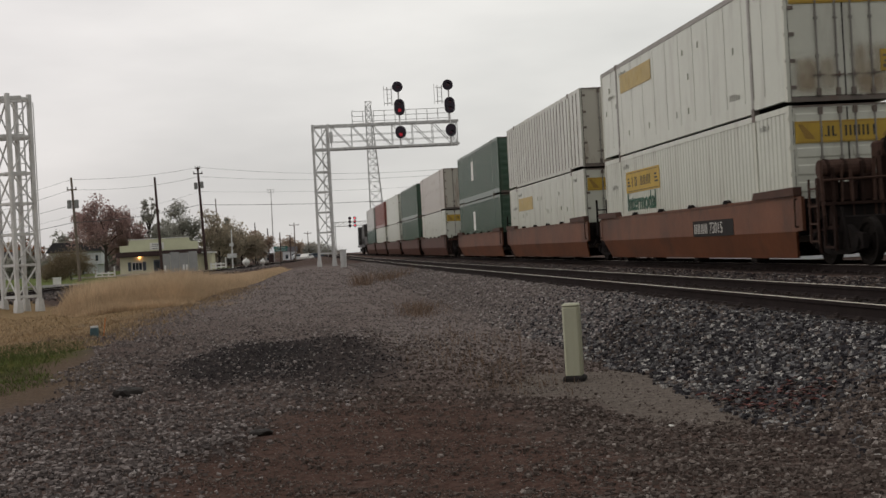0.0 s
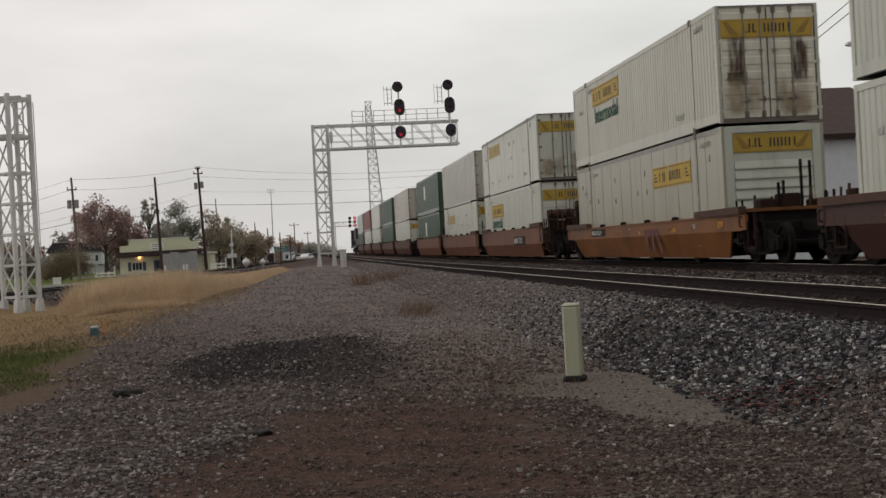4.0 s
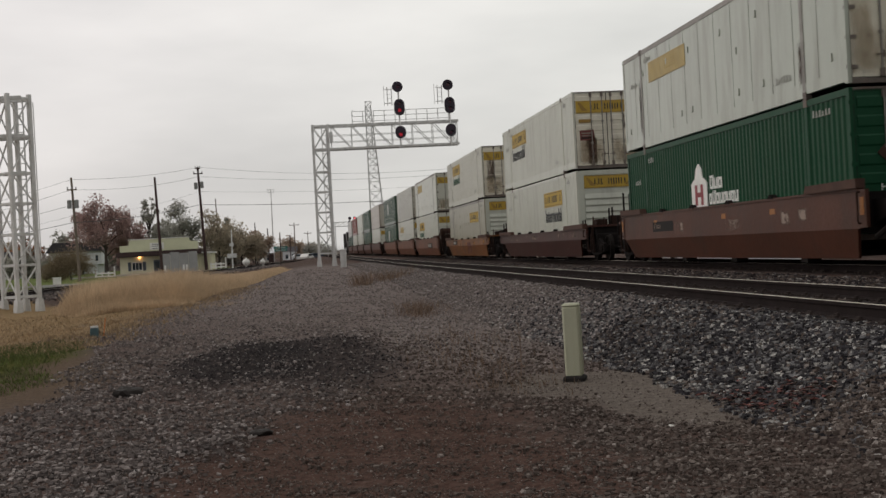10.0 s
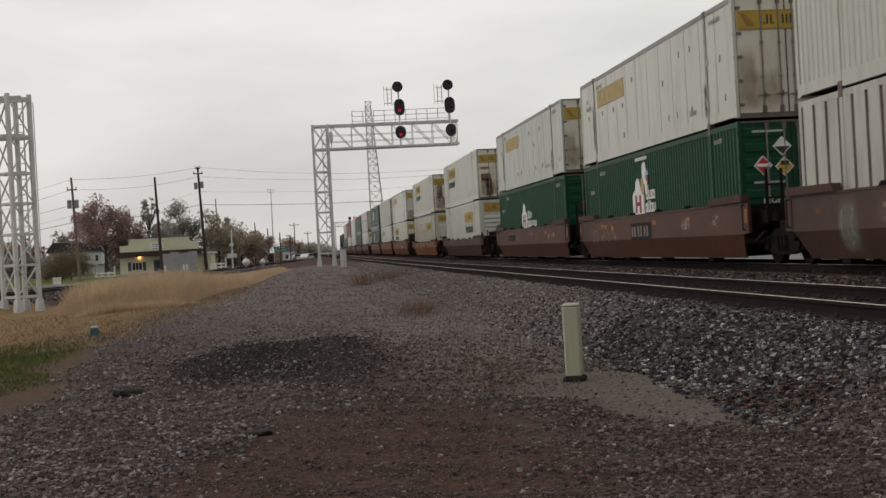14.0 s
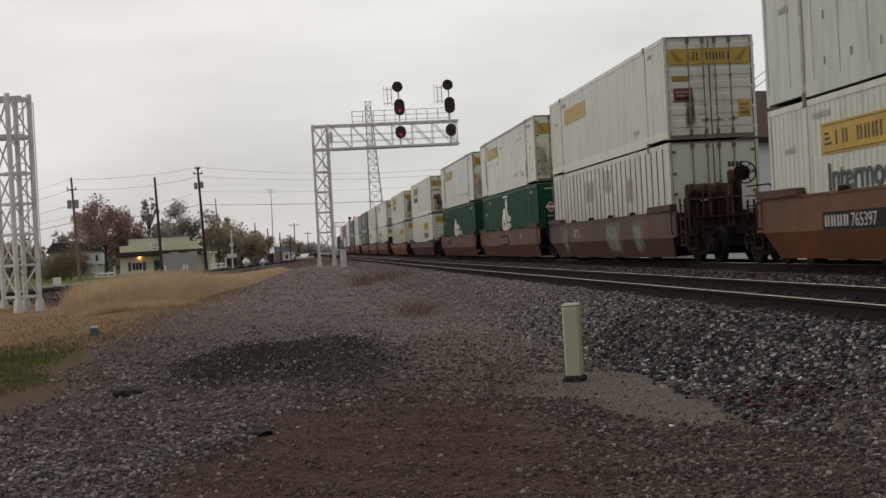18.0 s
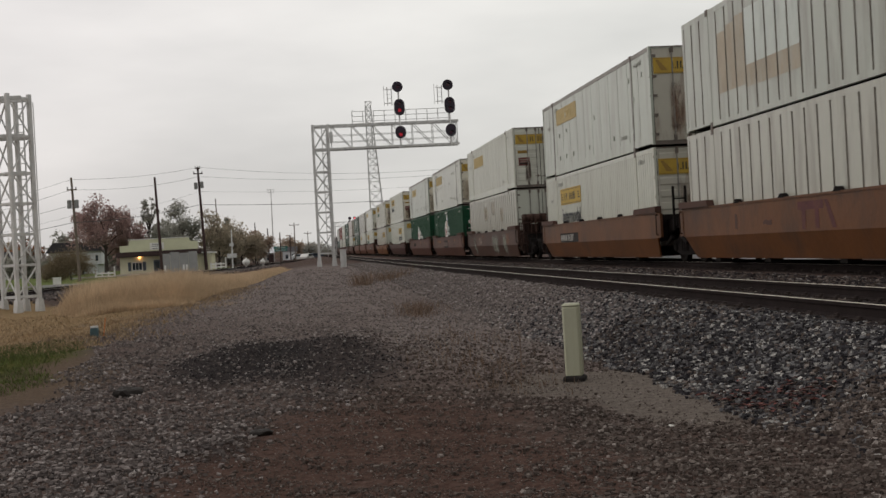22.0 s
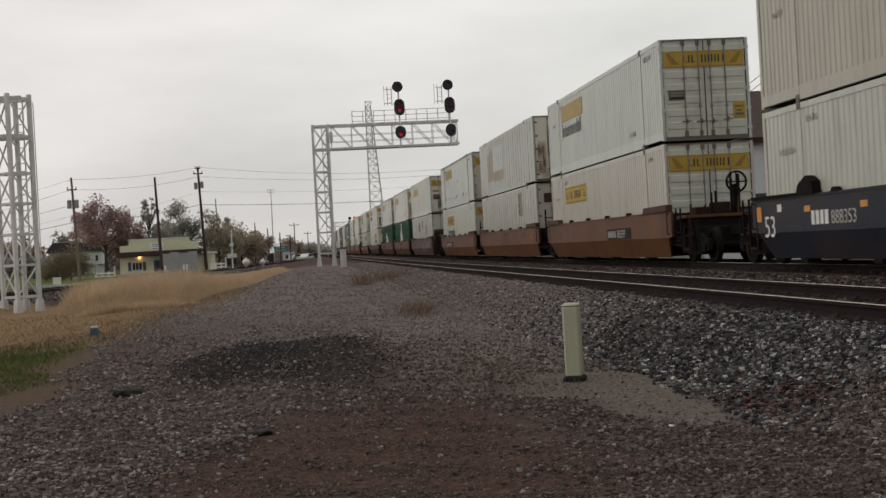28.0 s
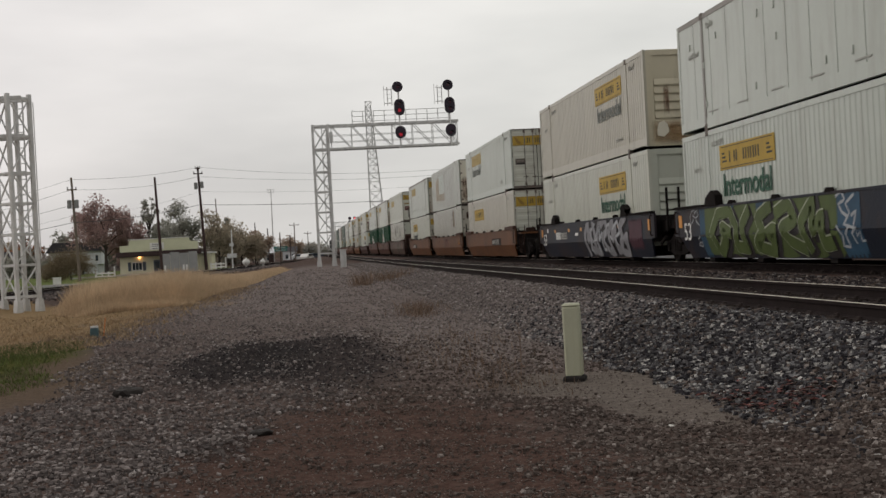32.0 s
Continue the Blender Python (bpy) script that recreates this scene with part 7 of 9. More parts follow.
# the mast of the signal bridge over the branch line
mast = lattice_mast("signal_mast", "tall galvanised lattice signal mast on steel feet beside the branch line", "signal gantries", pose(-11.52, 53.0, -0.78, 0, 0, 45), 8.72, 1.0, 1.0, [0.48, 1.77, 3.02, 4.27, 5.5, 7.0, 8.55], 0.16, back=False)
bm_ = bmesh.new()
ladder_bm(bm_, 0.15, 0.42, 0.1, 2.2, 8.6)
part("ladder", bm_, M_GALV, mast).matrix_basis = pose(0, 0, 0, 0, 0, -45)
part("conduit", bm_of(tube, (0.86, 0, 2.0), (0.86, 0, 8.4), 0.022, None, 6), M_GALV, mast).matrix_basis = pose(0, 0, 0, 0, 0, -45)
bm_ = bmesh.new()
for yy in (-0.5, 0.5):
    beam(bm_, (-9.0, yy, 7.0), (0.5, yy, 7.0), 0.16)
    beam(bm_, (-9.0, yy, 8.55), (0.5, yy, 8.55), 0.14)
    for k in range(6):
        beam(bm_, (-0.5 - k * 1.3, yy, 8.55), (-1.8 - k * 1.3, yy, 7.0), 0.07)
part("chord", bm_, M_GALV, mast).matrix_basis = pose(0, 0, 0, 0, 0, -45)
signal_head(mast, -1.15, -0.75, 7.45, [0.0], []).matrix_basis = pose(0, 0, 0, 0, 0, -45)

# cable marker post
post = thing("cable_marker_post", "pale yellow-green plastic marker post on a black foot", "marker post", at=pose(2.80, 13.2, -0.715, 0.3, -0.3, -22))
bm_ = bmesh.new()
prism(bm_, [(-0.088, -0.088), (0.088, -0.088), (0.088, 0.088), (-0.088, 0.088)], "z", 0.05, 0.80)
part("shaft", bm_, M_POST, post, bevel=0.018)
part("cap", bm_of(prism, [(-0.092, -0.092), (0.092, -0.092), (0.092, 0.092), (-0.092, 0.092)], "z", 0.79, 0.83), M_POST, post, bevel=0.02)
part("foot", bm_of(box, -0.115, 0.115, -0.115, 0.115, -0.10, 0.06), M_PLATE, post, "black foot", 0.02)
for s in (-0.06, 0.0, 0.06):
    part("shaft_rib", bm_of(box, s - 0.008, s + 0.008, -0.091, -0.084, 0.09, 0.76), M_POST, post)

# ---------------------------------------------------------------- vegetation
M_BARK = material("tree_bark", (0.06, 0.048, 0.042), 0.95, var=0.25, scale=5)
def leafy(*args, **kw):
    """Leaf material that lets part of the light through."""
    m = material(*args, **kw)
    n, l = m.node_tree.nodes, m.node_tree.links
    b, out = n["Principled BSDF"], n["Material Output"]
    src = b.inputs["Base Color"].links[0].from_socket
    tr = n.new("ShaderNodeBsdfTranslucent")
    l.new(src, tr.inputs["Color"])
    ad = n.new("ShaderNodeMixShader")
    ad.inputs[0].default_value = 0.6
    l.new(b.outputs[0], ad.inputs[1])
    l.new(tr.outputs[0], ad.inputs[2])
    l.new(ad.outputs[0], out.inputs["Surface"])
    return m


# most leaf colours are paled to stand in for haze over distance
M_LEAF = {"red": leafy("haze_paled_red_leaves", (0.38, 0.265, 0.245), 0.8, var=0.22, scale=0.5, island_random=0.4),
          "olive": leafy("haze_paled_olive_leaves", (0.36, 0.31, 0.235), 0.8, var=0.22, scale=0.5, island_random=0.4),
          "green": leafy("haze_paled_grey_green_leaves", (0.35, 0.34, 0.30), 0.8, var=0.22, scale=0.5, island_random=0.4),
          "dark": leafy("haze_paled_dark_green_leaves", (0.30, 0.295, 0.255), 0.8, var=0.2, scale=0.5, island_random=0.4),
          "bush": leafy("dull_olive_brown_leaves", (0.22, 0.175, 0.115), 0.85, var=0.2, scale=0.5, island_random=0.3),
          "brown": leafy("haze_paled_brown_leaves", (0.38, 0.295, 0.23), 0.8, var=0.22, scale=0.5, island_random=0.4),
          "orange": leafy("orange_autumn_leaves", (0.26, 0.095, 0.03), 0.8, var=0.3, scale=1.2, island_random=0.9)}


def leaf_cards(centres, radii, count, size, r):
    """Small bent leaf sprays spread through soft balls of air, thinning outwards."""
    v, f = [], []
    for _ in range(count):
        k = r.integers(len(centres))
        d = r.normal(size=3)
        d = d / np.linalg.norm(d) * r.random() ** 0.45
        p = centres[k] + d * radii[k]
        a = r.normal(size=3)
        a = a / np.linalg.norm(a)
        b = np.cross(a, r.normal(size=3))
        b = b / np.linalg.norm(b)
        s = size * (0.5 + r.random())
        i = len(v)
        c = np.cross(a, b) * s * 0.25
        v += [tuple(p - a * s), tuple(p + b * s * 0.5 + c), tuple(p + a * s), tuple(p - b * s * 0.5 + c)]
        f += [(i, i + 1, i + 2), (i, i + 2, i + 3)]
    return v, f


def tree(name, label, leaf, at, hgt, spread, seed, leaves=2600, trunk_share=0.25, gaps=0.55, size=0.26, group="trees of the town"):
    """A tapered trunk that forks into limbs, each ending in clumps of leaves."""
    r = np.random.default_rng(seed)
    t = thing(name, label, "tree" if trunk_share > 0.08 else "bush", group, at)
    bm = bmesh.new()
    th = hgt * trunk_share
    tr = max(0.07, hgt * 0.022)
    top = Vector((r.normal() * 0.02 * hgt, r.normal() * 0.02 * hgt, hgt * 0.62))
    mid = Vector((0, 0, th))
    tube(bm, (0, 0, -0.3), mid, tr * 1.35, tr, 8)
    tube(bm, mid, top, tr, tr * 0.35, 7)
    cs, rs = [], []
    k = 13
    for i in range(k):
        a = i * 2.399 + r.random() * 0.5
        u = (i + 0.5) / k
        z0 = th + (top.z - th) * (0.1 + 0.85 * u)
        reach = spread * (0.35 + 0.65 * math.sin(math.pi * (0.22 + 0.70 * u))) * (0.75 + 0.35 * r.random())
        z1 = min(hgt * 0.97, z0 + hgt * (0.10 + 0.26 * r.random()))
        base = mid.lerp(top, (z0 - th) / max(0.1, top.z - th))
        tip = Vector((math.cos(a) * reach * 0.75, math.sin(a) * reach * 0.75, z1))
        kn = base.lerp(tip, 0.5) + Vector((0, 0, 0.03 * hgt))
        tube(bm, base, kn, tr * 0.42, tr * 0.26, 5)
        tube(bm, kn, tip, tr * 0.26, tr * 0.08, 5)
        for j in range(3):
            q = tip + Vector(r.normal(size=3)) * spread * 0.16
            tube(bm, kn.lerp(tip, 0.6), q, tr * 0.12, tr * 0.04, 4)
            cs.append(np.array(q))
            rs.append(spread * gaps * (0.28 + 0.30 * r.random()))
        cs.append(np.array(kn.lerp(tip, 0.6)))
        rs.append(spread * gaps * 0.42)
    cs.append(np.array((0, 0, hgt * 0.90)))
    rs.append(spread * gaps * 0.5)
    part("trunk", bm, M_BARK, t)
    v, f = leaf_cards(cs, rs, int(leaves * 1.6), size * 0.85, r)
    me = bpy.data.meshes.new("crown")
    me.from_pydata(v, [], f)
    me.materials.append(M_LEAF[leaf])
    part("crown", me, None, t)
    return t


def conifer(at, hgt, spread, seed):
    r = np.random.default_rng(seed)
    t = thing("conifer_tree", "dark pointed evergreen tree among the town trees", "tree", "trees of the town", at)
    bm = bmesh.new()
    tube(bm, (0, 0, -0.3), (0, 0, hgt * 0.96), hgt * 0.02, 0.03, 7)
    cs, rs = [], []
    for i in range(26):
        u = i / 26
        a = i * 2.399
        rad = spread * (1 - u) ** 0.8
        z = hgt * (0.10 + 0.86 * u)
        tip = (math.cos(a) * rad * 0.8, math.sin(a) * rad * 0.8, z - 0.15)
        tube(bm, (0, 0, z), tip, 0.05, 0.02, 4)
        for w in (0.35, 0.75, 1.0):
            cs.append(np.array((tip[0] * w, tip[1] * w, z - 0.1)))
            rs.append(0.28 + 0.35 * (1 - u))
    part("trunk", bm, M_BARK, t)
    v, f = leaf_cards(cs, rs, 1900, 0.2, r)
    me = bpy.data.meshes.new("crown")
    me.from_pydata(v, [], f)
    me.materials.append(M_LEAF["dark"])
    part("crown", me, None, t)
    return t


FAR = -0.62                              # level of the town
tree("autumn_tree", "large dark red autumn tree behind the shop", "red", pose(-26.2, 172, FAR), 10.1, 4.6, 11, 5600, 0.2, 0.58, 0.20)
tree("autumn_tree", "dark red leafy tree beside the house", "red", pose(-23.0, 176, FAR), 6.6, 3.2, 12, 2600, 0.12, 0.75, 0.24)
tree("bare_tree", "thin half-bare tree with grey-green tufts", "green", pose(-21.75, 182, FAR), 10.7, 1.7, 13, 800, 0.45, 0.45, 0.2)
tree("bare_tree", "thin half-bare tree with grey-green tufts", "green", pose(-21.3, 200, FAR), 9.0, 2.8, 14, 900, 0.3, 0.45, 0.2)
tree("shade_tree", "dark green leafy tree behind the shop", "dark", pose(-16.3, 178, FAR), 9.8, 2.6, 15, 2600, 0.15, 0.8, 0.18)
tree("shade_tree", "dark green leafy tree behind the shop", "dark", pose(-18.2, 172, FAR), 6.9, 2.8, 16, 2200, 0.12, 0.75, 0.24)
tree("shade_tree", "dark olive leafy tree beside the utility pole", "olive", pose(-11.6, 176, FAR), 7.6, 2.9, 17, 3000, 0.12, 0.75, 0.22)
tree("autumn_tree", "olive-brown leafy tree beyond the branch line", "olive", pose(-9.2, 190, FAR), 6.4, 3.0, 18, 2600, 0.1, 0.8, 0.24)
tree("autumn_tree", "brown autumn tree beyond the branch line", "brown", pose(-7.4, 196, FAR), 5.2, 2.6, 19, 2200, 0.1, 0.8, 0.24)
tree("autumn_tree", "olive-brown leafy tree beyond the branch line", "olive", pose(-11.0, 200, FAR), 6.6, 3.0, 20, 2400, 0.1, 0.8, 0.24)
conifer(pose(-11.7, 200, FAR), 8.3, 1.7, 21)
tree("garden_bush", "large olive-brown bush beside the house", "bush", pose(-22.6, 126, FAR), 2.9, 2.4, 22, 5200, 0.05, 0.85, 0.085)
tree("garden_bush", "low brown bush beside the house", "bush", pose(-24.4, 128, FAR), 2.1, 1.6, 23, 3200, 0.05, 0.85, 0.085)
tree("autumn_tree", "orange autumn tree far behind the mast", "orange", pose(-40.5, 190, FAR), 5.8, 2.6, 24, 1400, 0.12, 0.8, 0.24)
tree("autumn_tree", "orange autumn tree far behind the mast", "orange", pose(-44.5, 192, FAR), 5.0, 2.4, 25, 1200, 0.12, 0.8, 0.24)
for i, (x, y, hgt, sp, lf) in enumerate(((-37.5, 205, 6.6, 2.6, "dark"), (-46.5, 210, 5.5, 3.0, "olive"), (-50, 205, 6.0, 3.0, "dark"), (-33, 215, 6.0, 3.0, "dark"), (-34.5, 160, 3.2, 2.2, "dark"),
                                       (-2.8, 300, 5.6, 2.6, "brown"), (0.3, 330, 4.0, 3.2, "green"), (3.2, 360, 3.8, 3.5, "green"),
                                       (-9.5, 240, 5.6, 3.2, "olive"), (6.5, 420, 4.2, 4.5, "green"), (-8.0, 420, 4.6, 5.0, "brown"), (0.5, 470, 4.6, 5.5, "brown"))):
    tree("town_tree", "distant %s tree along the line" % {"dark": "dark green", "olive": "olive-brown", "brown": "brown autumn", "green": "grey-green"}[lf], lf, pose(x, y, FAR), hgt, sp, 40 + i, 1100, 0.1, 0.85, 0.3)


def blades(name, label, xs, ys, hs, width, mat, lean=0.35, category="grass"):
    """Thin bent blades of grass, one joined mesh."""
    k = len(xs)
    z = height(xs, ys) - 0.02
    a = rng.random(k) * math.tau
    ln = lean * hs * (0.3 + rng.random(k))
    b = rng.random(k) * math.tau
    w = width * (0.6 + 0.8 * rng.random(k))
    dx, dy = np.cos(a) * w / 2, np.sin(a) * w / 2
    lx, ly = np.cos(b) * ln, np.sin(b) * ln
    V = np.stack([np.stack([xs - dx, ys - dy, z], 1), np.stack([xs + dx, ys + dy, z], 1),
                  np.stack([xs + dx * 0.7 + lx * 0.4, ys + dy * 0.7 + ly * 0.4, z + hs * 0.6], 1), np.stack([xs - dx * 0.7 + lx * 0.4, ys - dy * 0.7 + ly * 0.4, z + hs * 0.6], 1),
                  np.stack([xs + lx, ys + ly, z + hs], 1)], 1).reshape(-1, 3)
    o = 5 * np.arange(k)
    F4 = np.stack([o, o + 1, o + 2, o + 3], 1).tolist()
    F3 = np.stack([o + 3, o + 2, o + 4], 1).tolist()
    me = bpy.data.meshes.new(name)
    me.from_pydata(V.tolist(), [], F4 + F3)
    me.materials.append(mat)
    return tagged(new(name, me), label, category, kind="stuff")


M_STRAW = leafy("dry_straw_grass", (0.53, 0.40, 0.265), 0.85, var=0.2, scale=0.8, island_random=0.7)
M_STRAWB = material("short_dry_grass", (0.30, 0.212, 0.125), 0.85, var=0.3, scale=0.8, island_random=0.8)
M_GRASS = material("mown_green_grass", (0.074, 0.092, 0.021), 0.85, var=0.3, scale=1.0, island_random=0.7)
M_WEED = material("dead_brown_weeds", (0.165, 0.112, 0.078), 0.9, var=0.3, scale=2, island_random=0.6)
k_ = 90000
ty = density_pick(k_, 41.0, 98.0, 1.6)
edge_r = np.interp(ty, (41, 55, 75, 98), (-3.6, -3.1, -2.2, -0.9))
edge_l = np.interp(ty, (41, 46, 60, 75, 98), (-7.4, -9.0, -9.2, -7.6, -4.2))
tx = edge_l + (edge_r - edge_l) * rng.random(k_)
inner = np.clip(np.minimum(tx - edge_l, edge_r - tx) / 0.7, 0.3, 1) * np.clip((ty - 40.5) / 3.0, 0.35, 1)
blades("tall_dry_grass", "tall straw-coloured dry grass on the bank", tx, ty, (0.75 + 0.50 * rng.random(k_) ** 2) * inner * np.interp(ty, (41, 46, 60, 75, 98), (0.8, 1.0, 0.85, 0.6, 0.4)), 0.014, M_STRAW, 0.42)
k_ = 26000
sy = density_pick(k_, 24.0, 46.0, 1.3) + 0.8 * rng.normal(size=k_)
sx_r = np.interp(sy, (22, 30, 36, 42), (-4.2, -4.4, -4.3, -3.3)) + 0.25 * np.sin(sy * 2.1) + 0.2 * rng.normal(size=k_)
sx = sx_r - (0.42 * sy - 4.6) * rng.random(k_) ** 1.3
blades("short_dry_grass", "short dry yellow-brown grass", sx, sy, 0.03 + 0.08 * rng.random(k_), 0.02, M_STRAWB, 0.7)
k_ = 2600
fy = 25 + 30 * rng.random(k_)
fx = np.interp(fy, (22, 30, 36, 42, 55), (-4.2, -4.4, -4.3, -3.4, -3.0)) + 0.3 * np.sin(fy * 1.7) + np.abs(rng.normal(0, 0.55, k_))
blades("sparse_dry_tufts", "sparse dry grass tufts at the gravel edge", fx, fy, 0.04 + 0.12 * rng.random(k_), 0.02, M_STRAWB, 0.8)
k_ = 30000
gy = 15.9 + 11.6 * rng.random(k_)
gxr = np.interp(gy, (15.9, 17, 19.5, 23, 26, 27.5), (-3.75, -3.4, -4.05, -4.25, -4.35, -5.4)) + 0.12 * rng.normal(size=k_)
gx = gxr - 4.8 * rng.random(k_)
blades("green_grass", "short green grass at the edge of the gravel", gx, gy, 0.03 + 0.06 * rng.random(k_), 0.014, M_GRASS, 0.6)
clumps = [(2.2, 48.7, 0.22, 0.8, 260, 0.62), (3.5, 52.5, 0.50, 1.2, 420, 0.55), (2.48, 28.4, 0.22, 0.7, 260, 0.36), (2.75, 30.5, 0.30, 0.9, 160, 0.25),
          (2.3, 20.0, 0.45, 2.4, 240, 0.22), (2.0, 15.8, 0.35, 1.0, 260, 0.16), (2.15, 13.3, 0.30, 0.6, 220, 0.13)]
for mx, my, sx_, sy_, cnt, tall in clumps:
    cx_, cy_ = rng.normal(mx, sx_, cnt), rng.normal(my, sy_, cnt)
    blades("dead_weeds", "thin dead brown weeds standing in the gravel", cx_, cy_, tall * (0.35 + 0.65 * rng.random(cnt)), 0.006 + 0.00016 * my, M_WEED, 0.6, "weeds")
st = thing("dead_weed_stalk", "tall thin dead weed stalk in the gravel", "weed", at=pose(2.32, 13.8, -0.72))
bm_ = bmesh.new()
tube(bm_, (0, 0, -0.05), (0.01, 0, 0.33), 0.006, 0.005, 5)
tube(bm_, (0.01, 0, 0.33), (0.0, 0.02, 0.62), 0.005, 0.003, 5)
part("stem", bm_, M_WEED, st)
for a in range(7):
    part("twig", bm_of(tube, (0.005, 0.0, 0.25 + a * 0.05), (0.05 * math.cos(a * 2.4), 0.05 * math.sin(a * 2.4), 0.33 + a * 0.05), 0.003, 0.002, 4), M_WEED, st)

# far woods that close the view along the horizon
wr = np.random.default_rng(99)
cs_, rs_ = [], []
for i in range(420):
    a = wr.random()
    x = -150 + 165 * a if i % 3 else -70 + 60 * a
    y = 300 + 240 * wr.random() if i % 3 else 235 + 40 * wr.random()
    if -12 < x < 20 and y < 480:
        y = 500 + 80 * wr.random()
    cs_.append(np.array((x, y, FAR + 0.9 + (2.4 if x < -0.04 * y else 0.9) * wr.random())))
    rs_.append(np.array((3.2, 3.2, 2.0)) * (0.6 + 0.7 * wr.random()))
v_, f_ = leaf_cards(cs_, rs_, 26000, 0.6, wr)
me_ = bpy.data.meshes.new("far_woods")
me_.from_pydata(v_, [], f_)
# the haze over the far woods is put into their pale leaf colour
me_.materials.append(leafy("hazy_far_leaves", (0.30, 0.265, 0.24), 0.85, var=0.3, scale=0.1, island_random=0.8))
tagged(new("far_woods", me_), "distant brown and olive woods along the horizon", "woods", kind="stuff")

# fallen leaves, litter and lumps on the gravel
M_DRYLEAF = material("fallen_red_brown_leaves", (0.10, 0.032, 0.026), 0.8, var=0.4, scale=3, island_random=1.2)
k_ = 130
lu_ = rng.random(k_)
ly_ = 10.9 - 1.5 * lu_ + rng.normal(0, 0.14, k_)
lx_ = 3.60 + 0.36 * lu_ + rng.normal(0, 0.12, k_)
lv, lf_ = [], []
for x, y in zip(lx_, ly_):
    z = float(height(np.array([x]), np.array([y]))[0]) + 0.03 + 0.03 * rng.random()
    a = rng.random() * math.tau
    s = 0.024 + 0.036 * rng.random()
    ca, sa = math.cos(a) * s, math.sin(a) * s
    i = len(lv)
    lv += [(x - ca, y - sa, z), (x + sa * 0.6, y - ca * 0.6, z + 0.012), (x + ca, y + sa, z + 0.01 * rng.random()), (x - sa * 0.6, y + ca * 0.6, z + 0.014)]
    lf_ += [(i, i + 1, i + 2), (i, i + 2, i + 3)]
me_ = bpy.data.meshes.new("fallen_leaves")
me_.from_pydata(lv, [], lf_)
me_.materials.append(M_DRYLEAF)
tagged(new("fallen_leaves", me_), "scattered red and brown fallen leaves on gravel", "leaves", kind="stuff")


def lump(name, label, cat, x, y, size, mat, seed, flat=0.6):
    bm = bmesh.new()
    bmesh.ops.create_icosphere(bm, subdivisions=2, radius=size / 2)
    r = random.Random(seed)
    for v in bm.verts:
        v.co *= 0.8 + 0.4 * r.random()
        v.co.z *= flat
    me = finish(bm, name, mat)
    ob = new(name, me)
    ob.matrix_basis = pose(x, y, float(height(np.array([x]), np.array([y]))[0]) + size * 0.12)
    return tagged(ob, label, cat)


M_WSTONE = material("white_pebble", (0.62, 0.60, 0.56), 0.7, var=0.1)
lump("white_stone", "small white stone on dark gravel", "stone", 2.82, 9.75, 0.05, M_WSTONE, 1)
lump("dark_clod", "dark clod of earth on the gravel", "clod", -2.06, 14.6, 0.33, material("wet_earth", (0.022, 0.018, 0.016), 0.9, var=0.3, scale=8, bump=0.5), 3, 0.45)
lump("dark_clod", "small dark clod of earth on the gravel", "clod", -0.45, 10.9, 0.20, bpy.data.materials["wet_earth"], 4, 0.35)

valve = thing("valve_cover", "small teal plastic valve cover in dry grass", "valve box", at=pose(-4.43, 27.0, -0.80))
part("cover", bm_of(prism, [(-0.075, 0.0), (0.075, 0.0), (0.085, 0.26), (0.06, 0.31), (-0.06, 0.31), (-0.085, 0.26)], "y", -0.08, 0.08), material("teal_plastic", (0.055, 0.10, 0.11), 0.5, var=0.3, scale=8), valve, bevel=0.01)
part("lid", bm_of(box, -0.07, 0.07, -0.085, 0.08, 0.30, 0.335), M_GALV, valve, "pale scuffed lid")
part("base", bm_of(box, -0.06, 0.06, -0.06, 0.06, -0.06, 0.05), M_PLATE, valve)
stake = thing("orange_stake", "thin orange marker stake in dry grass", "stake", at=pose(-4.28, 27.1, -0.80, 0, 8, 0))
part("rod", bm_of(beam, (0, 0, -0.1), (0, 0, 0.50), 0.018), material("orange_plastic", (0.55, 0.17, 0.04), 0.5, var=0.1), stake)

# ---------------------------------------------------------------- the town beyond the branch line
M_ROADM = material("worn_asphalt", (0.15, 0.145, 0.14), 0.9, var=0.2, scale=0.6, bump=0.2)


def sheet(name, label, xs, ys, mat, lift):
    X, Y = np.meshgrid(xs, ys)
    Z = height(X, Y) + lift
    nx = len(xs)
    me = bpy.data.meshes.new(name)
    me.from_pydata(np.stack([X.ravel(), Y.ravel(), Z.ravel()], 1).tolist(), [], [(j * nx + i, j * nx + i + 1, (j + 1) * nx + i + 1, (j + 1) * nx + i) for j in range(len(ys) - 1) for i in range(nx - 1)])
    me.materials.append(mat)
    return tagged(new(name, me), label, "road", kind="structure")


sheet("road", "worn grey side road beyond the branch line", np.linspace(-95, -14.5, 90), np.linspace(99, 106, 8), M_ROADM, 0.05)
sheet("pavement", "gravel yard in front of the shop", np.linspace(-25, -9.5, 40), np.linspace(138, 150.5, 14), M_ROADM, 0.05)

